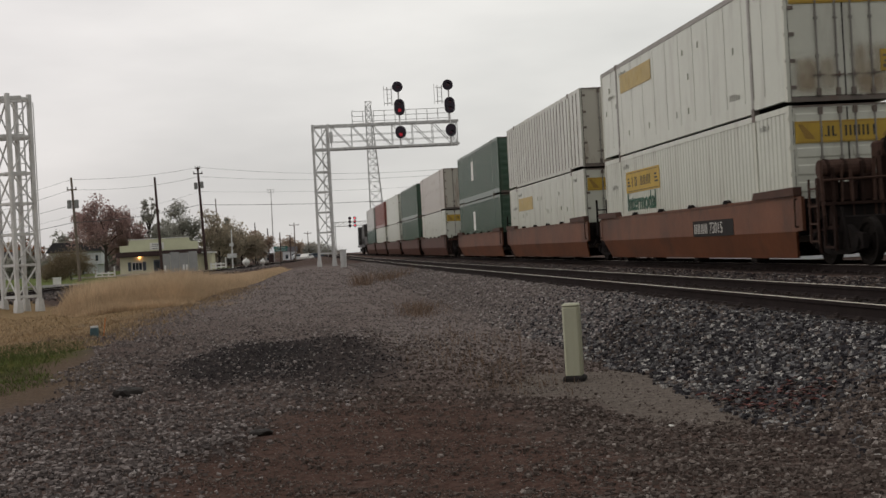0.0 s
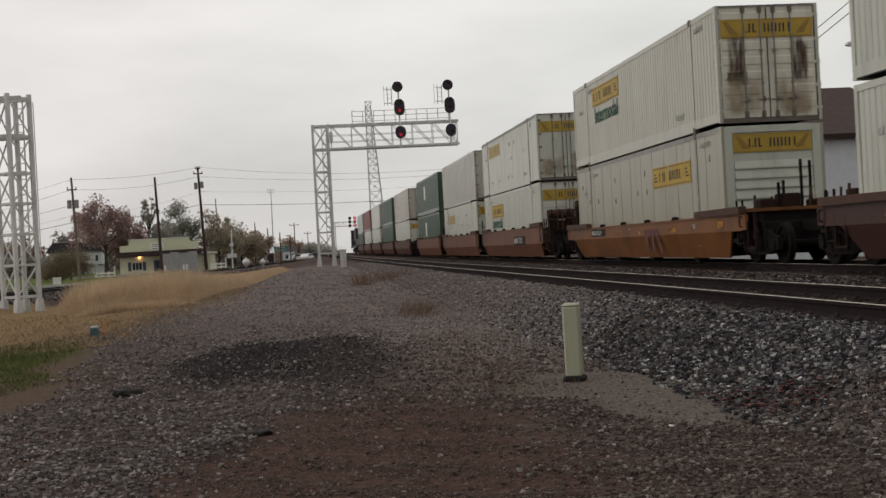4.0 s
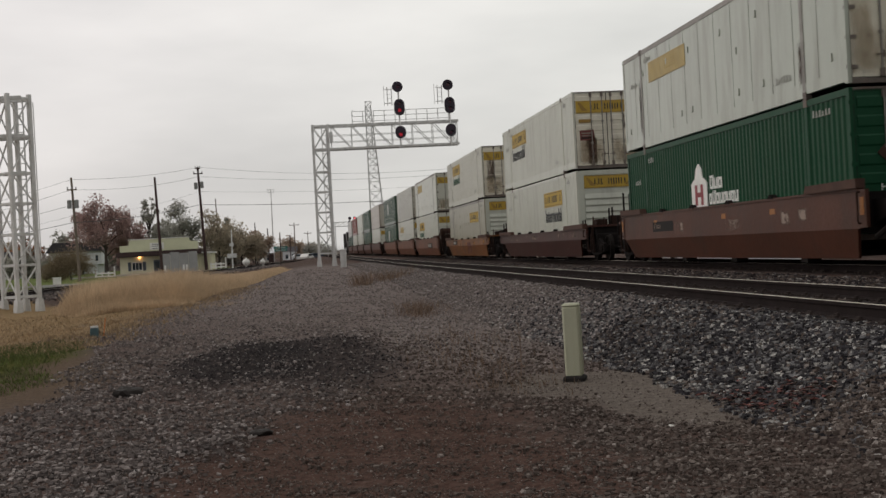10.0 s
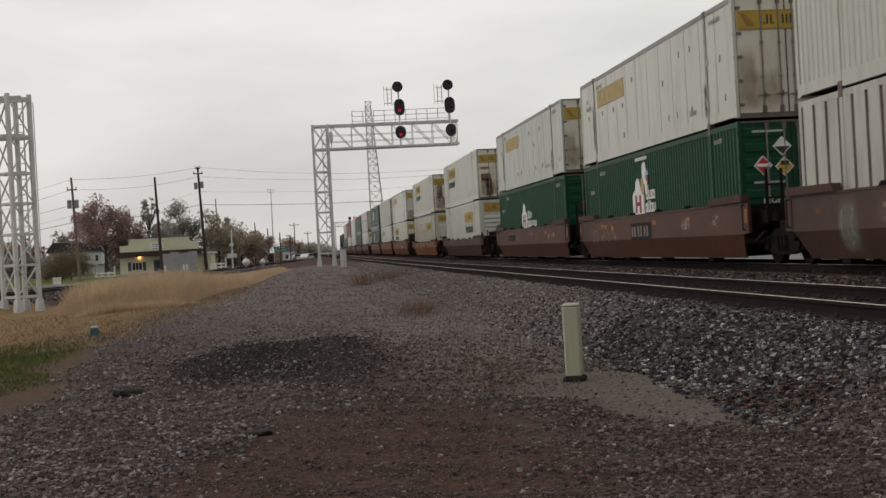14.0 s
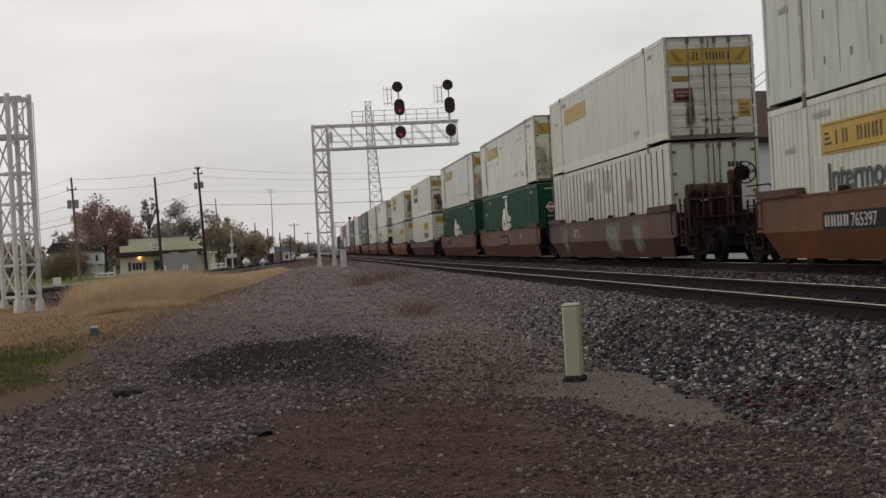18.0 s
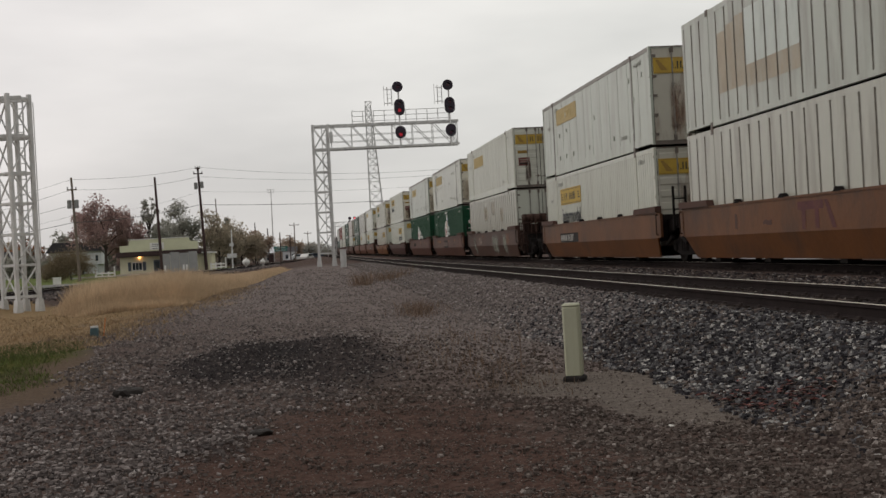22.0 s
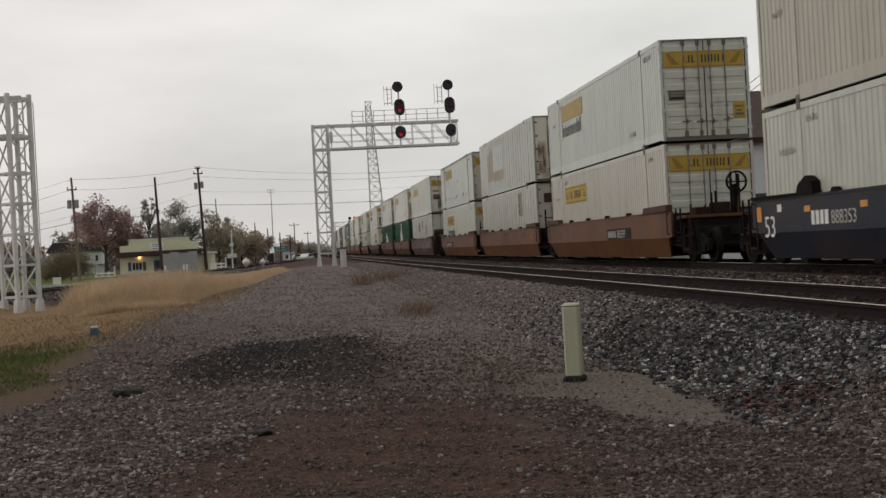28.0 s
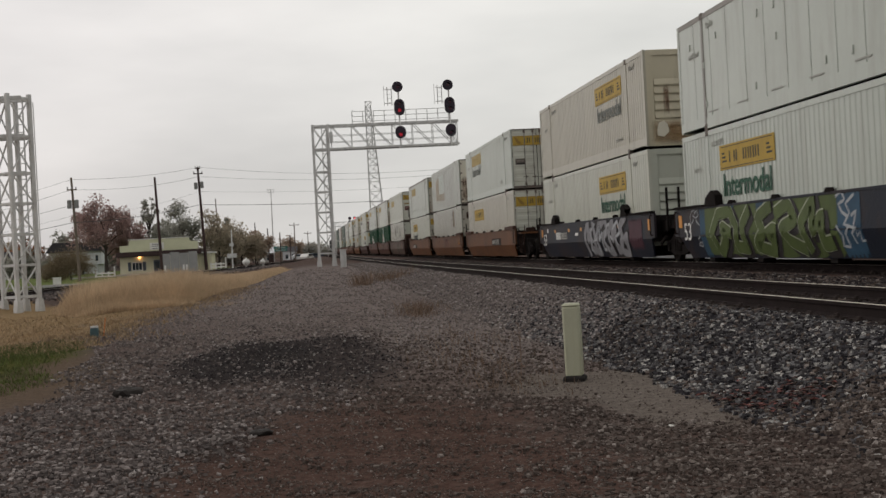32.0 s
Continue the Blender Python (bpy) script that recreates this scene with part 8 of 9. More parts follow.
M_CREAMW = material("cream_siding", (0.66, 0.63, 0.45), 0.7, var=0.06, scale=1.0, bump=0.2)
M_PALEROOF = material("pale_green_metal_roof", (0.60, 0.60, 0.42), 0.6, var=0.07, scale=0.8)
M_DKTRIM = material("dark_brown_trim", (0.040, 0.026, 0.024), 0.85, var=0.15, spec=0.15)
M_GLASS = material("dark_window_glass", (0.03, 0.04, 0.05), 0.12, var=0.05)
M_SHUTTER = material("dark_blue_grey_shutter", (0.07, 0.08, 0.10), 0.7, var=0.1)
M_TARP = material("grey_enclosure_panel", (0.30, 0.30, 0.29), 0.75, var=0.1, scale=1.5)
M_WHITEP = material("white_paint", (0.72, 0.71, 0.68), 0.6, var=0.06)
M_LAMP = material("warm_lamp_glass", (0.9, 0.5, 0.2), 0.4, var=0.0, emit=(1.0, 0.45, 0.15), emit_s=5.0)
M_GREYW = material("pale_grey_siding", (0.60, 0.62, 0.64), 0.7, var=0.06)
M_ROOFD = material("dark_shingles", (0.045, 0.042, 0.048), 0.85, var=0.2, scale=4)
M_ROOFB = material("brown_shingles", (0.070, 0.048, 0.042), 0.85, var=0.2, scale=3, bump=0.3)

shop = thing("roadside_shop", "small cream shop with pale green false-front roof and shuttered window", "shop", at=pose(0, 150, 0))
part("front_wall", bm_of(box, -21.3, -12.25, 0.0, 0.25, FAR - 0.3, 1.75), M_CREAMW, shop)
part("side_wall", bm_of(box, -21.3, -21.05, 0.25, 7.0, FAR - 0.3, 1.75), M_CREAMW, shop)
part("side_wall", bm_of(box, -12.5, -12.25, 0.25, 7.0, FAR - 0.3, 1.75), M_CREAMW, shop)
part("rear_wall", bm_of(box, -21.05, -12.5, 6.75, 7.0, FAR - 0.3, 1.75), M_CREAMW, shop)
part("false_front", bm_of(prism, [(-21.15, 2.1), (-21.15, 2.96), (-20.15, 2.96), (-20.05, 3.56), (-13.2, 3.60), (-13.1, 3.18), (-12.2, 3.06), (-12.2, 2.15)], "y", -0.75, -0.55), M_PALEROOF, shop, "pale green false front")
for k in range(14):
    xx = -19.9 + k * 0.5
    part("roof_seam", bm_of(box, xx, xx + 0.035, -0.775, -0.75, 2.1, 3.50), M_PALEROOF, shop)
part("roof", bm_of(prism, [(-1.1, 1.62), (7.3, 1.62), (7.3, 1.97), (-0.78, 2.20), (-1.1, 1.74)], "x", -21.6, -11.9), M_DKTRIM, shop, "dark overhanging roof edge")
part("parapet_cap", bm_of(box, -20.2, -13.1, -0.80, -0.50, 3.58, 3.66), M_WHITEP, shop, "white parapet cap")
w_ = part("window", bm_of(box, -19.95, -18.75, -0.03, 0.02, 0.0, 1.0), M_WHITEP, shop)
for xx in (-19.88, -19.51, -19.14):
    part("pane", bm_of(box, xx, xx + 0.31, -0.04, -0.028, 0.08, 0.92), M_GLASS, w_, "dark glass pane")
for xx in (-20.4, -18.7):
    part("shutter", bm_of(box, xx, xx + 0.36, -0.06, 0.0, -0.02, 1.02), M_SHUTTER, shop, "dark shutter")
d_ = part("door", bm_of(box, -17.45, -16.65, -0.06, 0.0, FAR, 1.15), M_SHUTTER, shop, "dark door")
part("door_pane", bm_of(box, -17.3, -16.8, -0.075, -0.06, 0.1, 0.95), M_GLASS, d_)
part("porch_lamp", bm_of(box, -19.16, -18.92, -0.30, -0.08, 1.45, 1.68), M_LAMP, shop, "glowing orange porch lamp")
sg = part("sign_board", bm_of(box, -17.7, -16.1, -0.82, -0.775, 2.35, 3.15), M_WHITEP, shop, "pale sign board with illegible bars")
for z in (2.45, 2.7, 2.92):
    part("sign_bar", bm_of(box, -17.45, -16.4 - 0.2 * (z > 2.8), -0.83, -0.82, z, z + 0.1), M_SEAM, sg)
part("wing_wall", bm_of(box, -12.25, -10.75, 0.4, 6.0, FAR - 0.3, 1.62), M_CREAMW, shop)
part("wing_roof", bm_of(box, -12.25, -10.5, 0.1, 6.3, 1.62, 1.80), M_WHITEP, shop)

encl = thing("grey_enclosure", "grey panelled enclosure beside the shop", "fence", at=pose(0, 147.5, 0))
for k in range(4):
    x0 = -16.3 + k * 1.03
    part("panel", bm_of(box, x0, x0 + 1.0, 0.0, 0.06, FAR - 0.2, 1.80 + (0.12 if k in (1, 3) else 0.0)), M_TARP, encl)
part("side_panel", bm_of(box, -16.3, -16.24, 0.06, 2.4, FAR - 0.2, 1.75), M_TARP, encl)
for x0 in (-16.0, -13.9, -13.55):
    part("notice", bm_of(box, x0, x0 + 0.22, -0.02, 0.0, -0.2, 0.45), M_WHITEP, encl, "pale notice")

house = thing("grey_house", "pale grey two-storey house with a dark roof", "house", at=pose(0, 190, 0))
part("upper_wall", bm_of(box, -32.7, -29.6, 0, 6, 1.1, 3.05), M_GREYW, house)
part("lower_wall", bm_of(box, -32.2, -30.2, 0.3, 6, FAR - 0.2, 1.1), M_GREYW, house)
part("wing_wall", bm_of(box, -37.0, -32.7, 0.6, 6, FAR - 0.2, 3.0), M_GREYW, house)
part("roof", bm_of(prism, [(-37.6, 3.05), (-29.3, 3.05), (-30.0, 4.3), (-36.4, 4.5)], "y", -0.4, 6.4), M_ROOFD, house, "dark shingle roof")
for xx in (-32.2, -30.5):
    wd = part("window", bm_of(box, xx, xx + 0.5, -0.05, 0.0, 1.5, 2.5), M_WHITEP, house)
    part("pane", bm_of(box, xx + 0.07, xx + 0.43, -0.065, -0.05, 1.58, 2.42), M_GLASS, wd)

house2 = thing("far_house", "low dark-roofed house behind the mast", "house", at=pose(0, 175, 0))
part("wall", bm_of(box, -45.5, -38.5, 0, 6, FAR - 0.2, 1.7), M_GREYW, house2)
part("roof", bm_of(prism, [(-45.9, 1.7), (-38.1, 1.7), (-40.0, 3.4), (-44.0, 3.4)], "y", -0.4, 6.4), M_ROOFD, house2)
part("gable", bm_of(prism, [(-43.2, 1.6), (-40.4, 1.6), (-41.8, 2.7)], "y", -0.9, -0.3), M_WHITEP, house2, "white gable")
for xx in (-44.5, -40.2):
    part("window", bm_of(box, xx, xx + 0.8, -0.06, 0.0, 0.1, 1.0), M_GLASS, house2)


def rail_fence(name, label, x0, x1, y, z):
    f = thing(name, label, "fence", at=pose(0, y, z))
    n = 4
    for k in range(n):
        x = x0 + (x1 - x0) * k / (n - 1)
        part("post", bm_of(box, x - 0.07, x + 0.07, -0.07, 0.07, -0.2, 0.75 if k < n - 1 else 1.3), M_WHITEP, f)
    for zz in (0.15, 0.50):
        part("rail", bm_of(box, x0, x1, -0.11, -0.07, zz, zz + 0.16), M_WHITEP, f)


rail_fence("white_fence", "white rail fence by the side road", -22.5, -20.5, 140, FAR)
rail_fence("white_fence", "white rail fence beside the branch line", -10.6, -8.9, 146, FAR + 0.35)
wb = thing("white_cabinet", "small white utility cabinet on the grass", "cabinet", at=pose(-20.45, 107.5, FAR))
part("body", bm_of(box, -0.3, 0.3, -0.2, 0.2, -0.1, 0.6), M_WHITEP, wb, bevel=0.02)
part("lid", bm_of(box, -0.33, 0.33, -0.23, 0.23, 0.6, 0.66), M_WHITEP, wb)
gb = thing("relay_cabinet", "grey steel relay cabinet on a dark post beside the mast", "cabinet", at=pose(-13.1, 55.7, -0.98))
part("post", bm_of(box, -0.13, 0.10, -0.1, 0.1, -0.2, 1.02), M_DKTRIM, gb)
part("body", bm_of(box, -0.42, 0.22, -0.22, 0.22, 1.0, 1.62), M_GALV, gb, bevel=0.02)
part("lid", bm_of(box, -0.45, 0.25, -0.25, 0.25, 1.62, 1.67), M_GALV, gb)
part("door", bm_of(box, -0.37, 0.17, -0.235, -0.22, 1.06, 1.57), M_GALV, gb)
gb2 = thing("relay_cabinet", "grey steel relay cabinet by the signal gantry", "cabinet", at=pose(2.62, 84.6, -0.2))
part("body", bm_of(box, -0.2, 0.2, -0.2, 0.2, 0.0, 1.15), M_GALV, gb2, bevel=0.02)
part("lid", bm_of(box, -0.24, 0.24, -0.24, 0.24, 1.15, 1.22), M_GALV, gb2)
part("door", bm_of(box, -0.15, 0.15, -0.215, -0.2, 0.1, 1.05), M_GALV, gb2)

# utility poles, wires
M_TRANSF = material("grey_transformer", (0.24, 0.24, 0.235), 0.5, 0.2, var=0.12)


def pole(label, x, y, hgt, lean, r0=0.16, mat=None, transformers=(), arms=(), z=FAR):
    p = thing("utility_pole", label, "utility pole", "utility poles", pose(x, y, z))
    part("shaft", bm_of(tube, (0, 0, -0.3), (lean, 0, hgt), r0, r0 * 0.65, 10), mat or M_WOODPOLE, p)
    for zz, dx in transformers:
        t = part("transformer", bm_of(tube, (lean * zz / hgt + dx, -0.1, zz - 0.42), (lean * zz / hgt + dx, -0.1, zz + 0.30), 0.21, None, 14), M_TRANSF, p, "grey can transformer")
        part("transformer_lid", bm_of(tube, (lean * zz / hgt + dx, -0.1, zz + 0.30), (lean * zz / hgt + dx, -0.1, zz + 0.38), 0.22, 0.12, 14), M_TRANSF, t)
    for zz, w in arms:
        part("cross_arm", bm_of(beam, (lean * zz / hgt - w, -0.2, zz), (lean * zz / hgt + w, -0.2, zz), 0.12), mat or M_WOODPOLE, p)
        for s in (-0.85, 0.0, 0.85):
            part("insulator", bm_of(tube, (lean * zz / hgt + s * w, -0.2, zz + 0.06), (lean * zz / hgt + s * w, -0.2, zz + 0.28), 0.06, 0.04, 8), M_TRANSF, p)
    return p


pole("weathered timber utility pole with a grey transformer", -20.74, 120, 9.75, -0.32, 0.15, None, [(7.3, -0.34), (7.3, 0.30)], [(8.6, 0.45)])
pole("dark creosoted timber pole by the shop", -14.3, 130, 10.1, -0.28, 0.17, M_DARKPOLE)
pole("timber utility pole with two transformers", -11.4, 150, 12.35, -0.42, 0.19, M_DARKPOLE, [(10.2, -0.38), (10.3, 0.32)], [(11.6, 0.55), (12.2, 0.3)])
pole("thin distant timber pole", -14.4, 220, 11.9, -0.2, 0.14)
pole("thin distant timber pole", -7.2, 200, 6.9, -0.2, 0.13, M_DARKPOLE)
pole("thin distant timber pole", -5.5, 205, 6.0, -0.1, 0.13, M_DARKPOLE)
pole("thin distant timber pole with a cross arm", -1.6, 250, 7.9, 0.0, 0.15, None, (), [(7.4, 1.0)])
pole("thin distant timber pole", -2.7, 265, 5.8, 0.0, 0.14, M_DARKPOLE)
pole("thin distant timber pole", -4.3, 240, 5.9, 0.0, 0.16, None)
pole("thin distant timber pole with a cross arm", 1.3, 330, 7.5, 0.0, 0.15, None, (), [(7.0, 1.0)])
pole("timber pole with a cross arm behind the house", -34.0, 160, 5.7, 0.0, 0.13, None, (), [(5.2, 0.55)])
tv = thing("aerial_mast", "thin steel aerial mast with a cross of aerials", "mast", at=pose(-7.03, 300, FAR))
part("shaft", bm_of(tube, (0, 0, -0.3), (0.1, 0, 17.4), 0.18, 0.09, 8), M_GALV, tv)
for zz, w in ((17.2, 0.75), (16.6, 0.6)):
    part("aerial", bm_of(lambda bm: (beam(bm, (0.1 - w, 0, zz), (0.1 + w, 0, zz), 0.07), beam(bm, (0.1 - w, 0, zz - 0.3), (0.1 - w, 0, zz + 0.4), 0.07), beam(bm, (0.1 + w, 0, zz - 0.3), (0.1 + w, 0, zz + 0.4), 0.07))), M_GALV, tv)

xs_ = thing("crossing_signal", "grey crossing signal post with small lamp boxes", "signal", at=pose(-7.36, 132, -0.4))
part("shaft", bm_of(tube, (0, 0, -0.2), (0.05, 0, 4.2), 0.09, 0.07, 8), M_GALV, xs_)
part("lamp_box", bm_of(box, -0.5, 0.5, -0.15, 0.1, 1.3, 1.75), M_GALV, xs_)
part("lamp_box", bm_of(box, -0.25, 0.2, -0.15, 0.1, 2.5, 2.8), M_GALV, xs_)
part("foot", bm_of(box, -0.25, 0.25, -0.25, 0.25, -0.2, 0.25), M_CONC, xs_)
ss = thing("street_sign", "green street-name sign on a dark post", "street sign", at=pose(-2.24, 120, -0.75))
part("shaft", bm_of(tube, (0, 0, -0.1), (0.12, 0, 2.8), 0.045, None, 8), M_DARKPOLE, ss)
M_SIGNG = material("green_sign_paint", (0.045, 0.18, 0.155), 0.5, var=0.08)
for zz, w in ((2.25, 0.66), (2.0, 0.6)):
    bl = part("sign_blade", bm_of(box, 0.1 - w, 0.1 + w, -0.03, 0.0, zz, zz + 0.21), M_SIGNG, ss, "green name blade")
    part("sign_bar", bm_of(box, 0.1 - w * 0.7, 0.1 + w * 0.7, -0.036, -0.03, zz + 0.08, zz + 0.13), M_GALV, bl)


def tank(x, y, z, r, ln):
    t = thing("propane_tank", "white rounded propane tank on feet", "tank", "propane tanks", pose(x, y, z))
    bm = bmesh.new()
    bmesh.ops.create_uvsphere(bm, u_segments=16, v_segments=10, radius=r)
    for v in bm.verts:
        v.co.x += (ln / 2 if v.co.x > 0 else -ln / 2)
        v.co.z += r + 0.12
    part("vessel", bm, M_WHITEP, t, smooth=True)
    part("valve_dome", bm_of(tube, (0, 0, 2 * r + 0.08), (0, 0, 2 * r + 0.26), 0.12, 0.10, 10), M_WHITEP, t)
    for xx in (-ln / 2, ln / 2):
        part("foot", bm_of(box, xx - 0.08, xx + 0.08, -r * 0.7, r * 0.7, -0.3, 0.25), M_CONC, t)


tank(-6.42, 142, -0.12, 0.35, 0.14)
tank(-4.62, 143, -0.05, 0.24, 0.10)


def shed(label, x0, x1, y, z1, mat, roof):
    s = thing("low_building", label, "building", "far buildings", pose((x0 + x1) / 2, y, FAR))
    w = (x1 - x0) / 2
    part("wall", bm_of(box, -w, w, 0, 6, -0.3, z1), mat, s)
    part("roof", bm_of(prism, [(-0.2, z1), (6.2, z1), (3.0, z1 + 1.1)], "x", -w - 0.2, w + 0.2), roof, s)
    for k in range(2):
        xx = -w * 0.6 + k * w * 0.9
        part("window", bm_of(box, xx, xx + 0.6, -0.05, 0.0, 0.8, 1.7), M_GLASS, s)
    part("door", bm_of(box, w * 0.62, w * 0.62 + 0.7, -0.05, 0.0, 0.0, 1.9), M_DKTRIM, s)


shed("low pale block building beyond the branch line", -8.7, -5.5, 230, 2.1, M_CONC, M_GREYW)
shed("low grey building far along the line", -4.8, -1.6, 290, 2.4, M_GREYW, M_ROOFD)
shed("low white building far along the line", -0.8, 2.4, 340, 2.4, M_WHITEP, M_GREYW)
shed("low brick building far along the line", -4.5, 0.5, 400, 3.2, M_ROOFB, M_ROOFD)
shed("long pale shed far along the line", 2.0, 6.6, 430, 3.0, M_GREYW, M_GREYW)


def car(label, x, y, z, mat, turn):
    c = thing("parked_car", label, "car", "parked cars", pose(x, y, z, 0, 0, turn))
    part("body", bm_of(prism, [(-2.1, 0.25), (2.1, 0.25), (2.15, 0.75), (1.2, 0.9), (0.6, 1.4), (-1.0, 1.42), (-1.6, 0.95), (-2.1, 0.85)], "y", -0.85, 0.85), mat, c, bevel=0.06)
    for s in (-0.86, 0.86):
        part("side_window", bm_of(prism, [(-1.35, 0.95), (0.85, 0.93), (0.5, 1.33), (-0.95, 1.35)], "y", min(s, s * 1.01), max(s, s * 1.01)), M_GLASS, c)
    for xx in (-1.3, 1.3):
        for s in (-0.8, 0.8):
            part("wheel", bm_of(tube, (xx, s - 0.1, 0.32), (xx, s + 0.1, 0.32), 0.32, None, 14), M_PLATE, c)


car("white car parked far along the line", 0.6, 262, -0.35, M_WHITEP, 70)
car("dark car parked far along the line", 2.8, 270, -0.35, M_SHUTTER, 20)
car("pale grey car parked far along the line", -0.9, 275, -0.35, M_GREYW, 10)


def wire(a, b, sag, r=0.022, n=14):
    bm = bmesh.new()
    a, b = Vector(a), Vector(b)
    pts = [a.lerp(b, i / n) - Vector((0, 0, sag * 4 * (i / n) * (1 - i / n))) for i in range(n + 1)]
    for p, q in zip(pts, pts[1:]):
        tube(bm, p, q, r, None, 5)
    ob = new("overhead_wire", finish(bm, "overhead_wire", M_WIRE))
    return tagged(ob, "thin black overhead wire between utility poles", "wire", "overhead wires")


P1T, P3T, PR = (-21.05, 120), (-11.8, 150), (33.0, 150)
for z1, z3, zr_, s1, s3, r in ((8.95, 11.75, 11.4, 0.35, 1.5, 0.014), (8.0, 10.65, 10.6, 0.45, 1.2, 0.014), (4.95, 7.35, 7.6, 0.35, 0.75, 0.027), (5.6, 8.9, 9.3, 0.5, 0.9, 0.009)):
    wire((-66, 210, z1 + 0.2), (*P1T, z1), s1 * 1.6, r)
    wire((*P1T, z1), (*P3T, z3), s1, r)
    wire((*P3T, z3), (*PR, zr_), s3, r)
pole("timber utility pole behind the train", 33.0, 150, 12.2, 0.0, 0.17, None, (), [(11.9, 0.9)])
wire((-20.95, 120, 6.6), (-66, 210, 5.5), 0.3, 0.018)
pole("timber utility pole at the far end of the span", -66.0, 210, 10.4, 0.0, 0.17, None, (), [(9.9, 0.8)])

# lattice radio tower beyond the tracks
tower = thing("lattice_tower", "tall tapering steel lattice tower behind the train", "tower", at=pose(10.95, 200, FAR + 0.3))
hh_ = 25.5


def leg_at(k, z):
    w = 2.6 - 1.85 * z / hh_ + (0.2 if z > 24.4 else 0)
    return Vector((0.0 if k in (0, 3) else w, 0.0 if k < 2 else w, z))


for k in range(4):
    part("leg", bm_of(beam, leg_at(k, 0), leg_at(k, 24.3), 0.11), M_GALV, tower)
zz = 0.0
step = 2.6
while zz < hh_ - 1.0:
    z2 = min(hh_, zz + step)
    for k in range(4):
        j = (k + 1) % 4
        part("brace", bm_of(lambda bm: (beam(bm, leg_at(k, zz), leg_at(j, z2), 0.055), beam(bm, leg_at(j, zz), leg_at(k, z2), 0.055), beam(bm, leg_at(k, z2), leg_at(j, z2), 0.055))), M_GALV, tower)
    zz, step = z2, max(1.0, step * 0.90)

# the far signal bridge
far_g = thing("far_signal_bridge", "distant steel signal bridge with three red lamps lit", "signal mast", "signal gantries", pose(0, 300, 0.2))
for z in (6.9, 7.9):
    part("chord", bm_of(beam, (7.2, 0, z), (19.0, 0, z), 0.16), M_GALV, far_g)
for k in range(9):
    x = 7.2 + k * 1.3
    part("lattice_bar", bm_of(lambda bm: (beam(bm, (x, 0, 6.9), (x + 1.3, 0, 7.9), 0.09), beam(bm, (x, 0, 6.9), (x, 0, 7.9), 0.09))), M_GALV, far_g)
for x in (7.4, 18.6):
    for dx in (-0.35, 0.35):
        part("leg", bm_of(beam, (x + dx, 0, -0.6), (x + dx, 0, 8.0), 0.18), M_GALV, far_g)
    part("brace", bm_of(lambda bm: [beam(bm, (x - 0.35, 0, z), (x + 0.35, 0, z + 1.4), 0.08) for z in (0, 1.5, 3.0, 4.5)]), M_GALV, far_g)
for x, on in ((11.25, []), (12.45, [0])):
    part("signal_pole", bm_of(tube, (x, -0.3, 6.3), (x, -0.3, 9.2), 0.08, None, 8), M_GALV, far_g)
    for z in (6.95, 7.85, 8.7):
        signal_head(far_g, x, -0.5, z, [0.0], on, True)

# ---------------------------------------------------------------- beyond the train
barn = thing("brown_roofed_building", "grey-walled building with a dark brown hipped roof", "building", at=pose(0, 60, 0))
part("wall", bm_of(box, 19.5, 31.0, 0.0, 12.0, -1.0, 5.36), M_GREYW, barn)
bm_ = bmesh.new()
rv = [bm_.verts.new(p) for p in ((19.1, -0.4, 5.3), (31.4, -0.4, 5.3), (31.4, 12.4, 5.3), (19.1, 12.4, 5.3), (21.0, 3.5, 8.05), (29.0, 3.5, 8.05))]
for q in ((0, 1, 5, 4), (1, 2, 5), (2, 3, 4, 5), (3, 0, 4), (3, 2, 1, 0)):
    bm_.faces.new([rv[i] for i in q])
part("roof", bm_, M_ROOFB, barn, "dark brown shingle roof")
part("fascia", bm_of(box, 19.0, 31.5, -0.5, -0.4, 5.1, 5.34), M_DKTRIM, barn)
for xx in (22.0, 25.0, 28.0):
    part("window", bm_of(box, xx, xx + 0.9, -0.06, 0.0, 1.2, 2.6), M_GLASS, barn)
lampp = thing("street_lamp", "grey cobra-head street lamp on a curved arm", "street lamp", at=pose(25.2, 50, -0.8))
part("shaft", bm_of(tube, (0, 0, -0.2), (0, 0, 9.0), 0.11, 0.07, 10), M_GALV, lampp)
part("arm", bm_of(lambda bm: (tube(bm, (0, 0, 8.9), (-0.9, 0, 9.12), 0.04, None, 8), tube(bm, (-0.9, 0, 9.12), (-1.8, 0, 9.12), 0.035, None, 8))), M_GALV, lampp)
part("lamp_head", bm_of(prism, [(-2.45, 9.05), (-2.35, 9.0), (-2.0, 9.0), (-1.75, 9.08), (-1.75, 9.16), (-2.1, 9.22), (-2.4, 9.16)], "y", -0.14, 0.14), M_GALV, lampp, bevel=0.02)
wire((22.65, 63.0, 7.9), (20.7, 40, 9.9), 0.05, 0.018)
wire((23.3, 63.2, 7.9), (20.7, 40, 9.5), 0.05, 0.018)
pole("timber utility pole beyond the train", 20.7, 40, 11.4, 0.0, 0.15, None, (), [(11.0, 0.5)], -0.8)

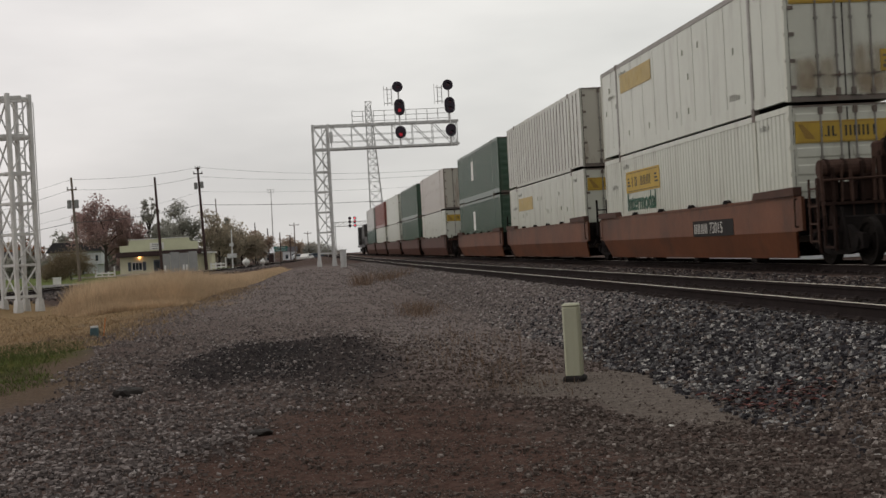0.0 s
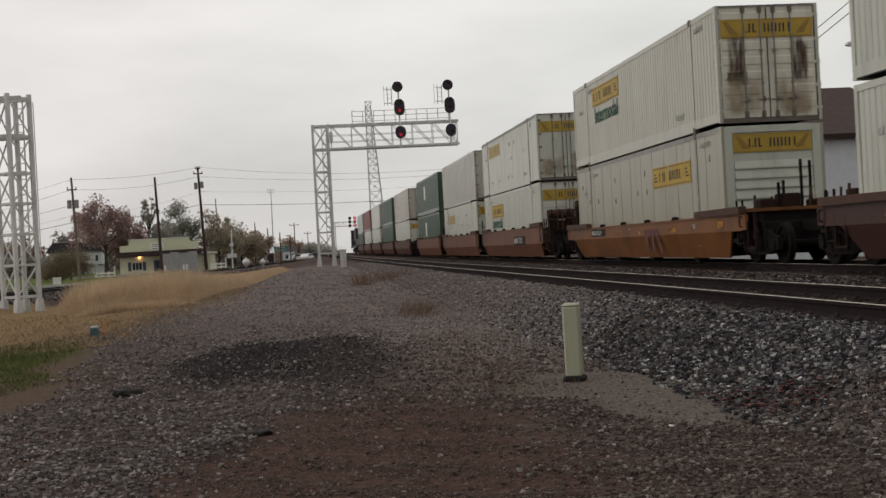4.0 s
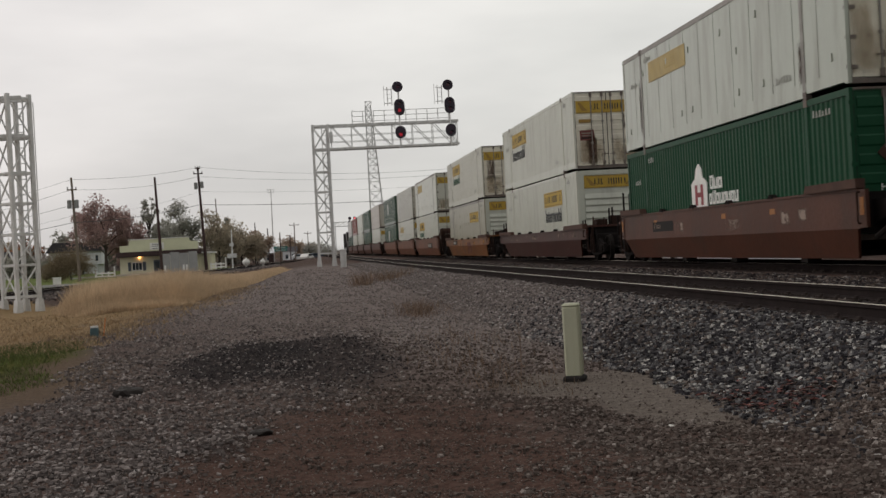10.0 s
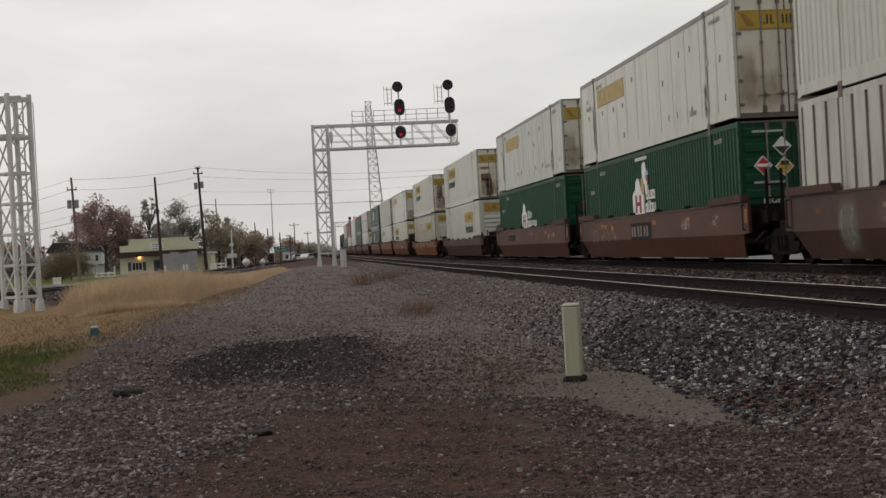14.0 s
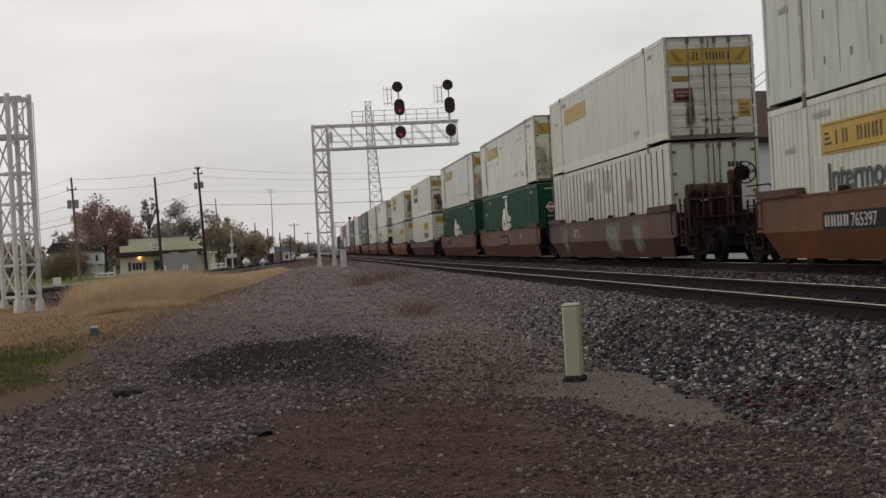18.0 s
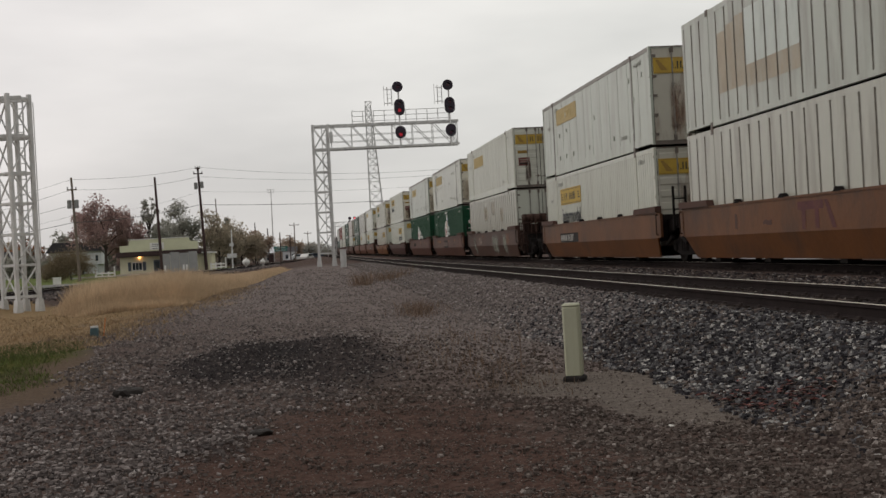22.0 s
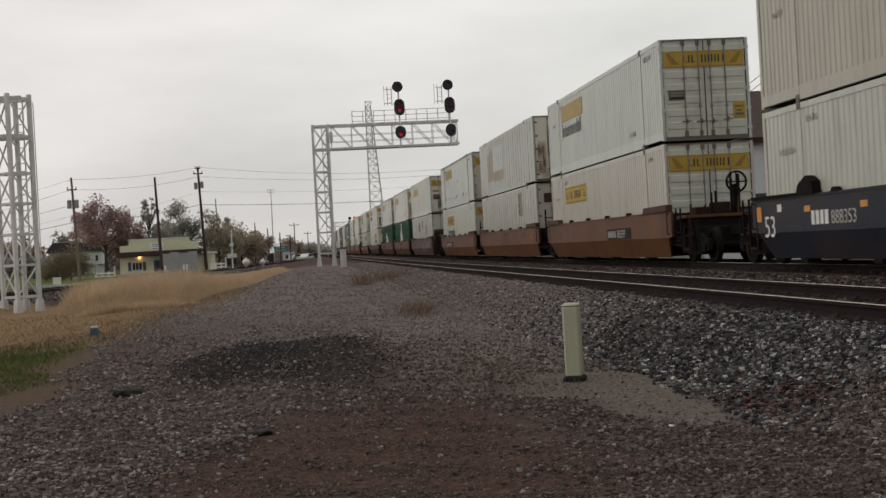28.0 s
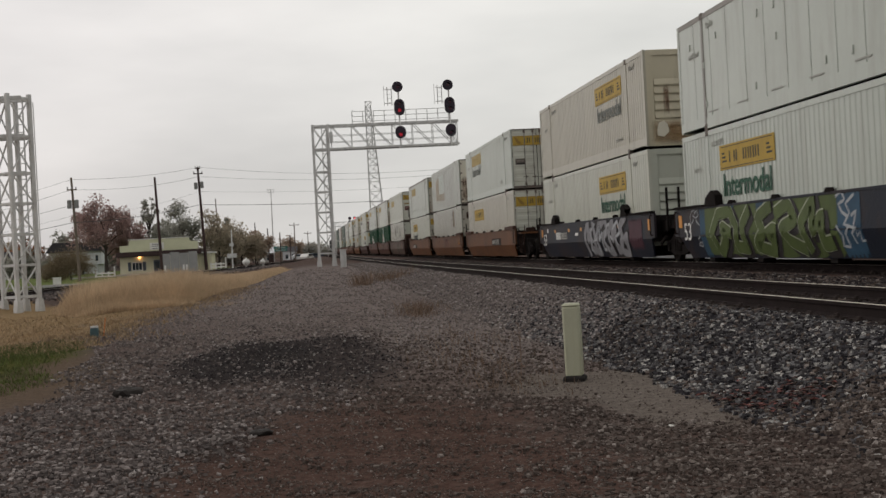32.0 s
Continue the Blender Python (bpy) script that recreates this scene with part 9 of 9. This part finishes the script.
# ---------------------------------------------------------------- engine at the head of the train
M_LOCO = material("dark_engine_paint", (0.035, 0.032, 0.032), 0.5, var=0.2, scale=0.8, dirt=(0.08, 0.065, 0.05), dirt_amt=0.5, dscale=(1, 0.5, 0.8))
loco = thing("diesel_locomotive", "dark dusty diesel locomotive at the head of the train", "locomotive")
part("underframe", bm_of(box, -1.5, 1.5, -11.0, 11.0, 1.15, 1.5), M_LOCO, loco, bevel=0.03)
part("hood", bm_of(box, -1.0, 1.0, -9.6, 6.2, 1.5, 4.2), M_LOCO, loco, bevel=0.08)
part("radiator", bm_of(box, -1.45, 1.45, -9.8, -5.6, 2.7, 4.55), M_LOCO, loco, bevel=0.06)
cab_ = part("cab", bm_of(box, -1.5, 1.5, 6.2, 8.8, 1.5, 4.45), M_LOCO, loco, bevel=0.08)
for s in (-1.51, 1.51):
    part("cab_window", bm_of(box, min(s, s * 0.99), max(s, s * 0.99), 6.6, 8.3, 3.2, 4.0), M_GLASS, cab_)
part("nose", bm_of(box, -1.0, 1.0, 8.8, 10.6, 1.5, 3.3), M_LOCO, loco, bevel=0.1)
part("fuel_tank", bm_of(box, -1.3, 1.3, -3.0, 3.0, 0.35, 1.15), M_UNDER, loco, bevel=0.1)
for s in (-1, 1):
    bm_ = bmesh.new()
    for k in range(14):
        y = -10.6 + k * 1.25
        beam(bm_, (s * 1.46, y, 1.5), (s * 1.46, y, 2.45), 0.04)
    beam(bm_, (s * 1.46, -10.6, 2.45), (s * 1.46, 5.7, 2.45), 0.04)
    part("hand_rail", bm_, M_LOCO, loco)
for yb0 in (-7.0, 7.0):
    tk = part("truck_frame", bm_of(prism, [(yb0 - 2.6, 0.45), (yb0 + 2.6, 0.45), (yb0 + 2.3, 1.0), (yb0 - 2.3, 1.0)], "x", -1.2, 1.2), M_UNDER, loco)
    for dy in (-1.9, 0, 1.9):
        wv = part("wheelset", shared("wheelset", lambda: None), None, tk)
        wv.matrix_basis = pose(0, yb0 + dy, 0.49)
for k in range(3):
    part("roof_fan", bm_of(tube, (0, -9.0 + k * 1.3, 4.55), (0, -9.0 + k * 1.3, 4.72), 0.55, None, 12), M_UNDER, loco)
put(loco, 198.8, 0.0)


def motions():
    times = [0.5 * k for k in range(65)]
    for ob, y0, z in MOVING:
        walk(ob, [(t, on_track(y0 + run(t), z)) for t in times])

    # the wheels of the cars that come nearest roll without slipping
    fine = [0.1 * k for k in range(321)]
    for w, yy in SPINNING:
        walk(w, [(t, Matrix.Translation((0, yy, 0.46)) @ Matrix.Rotation(-run(t) / 0.46, 4, "X")) for t in fine])


motions()
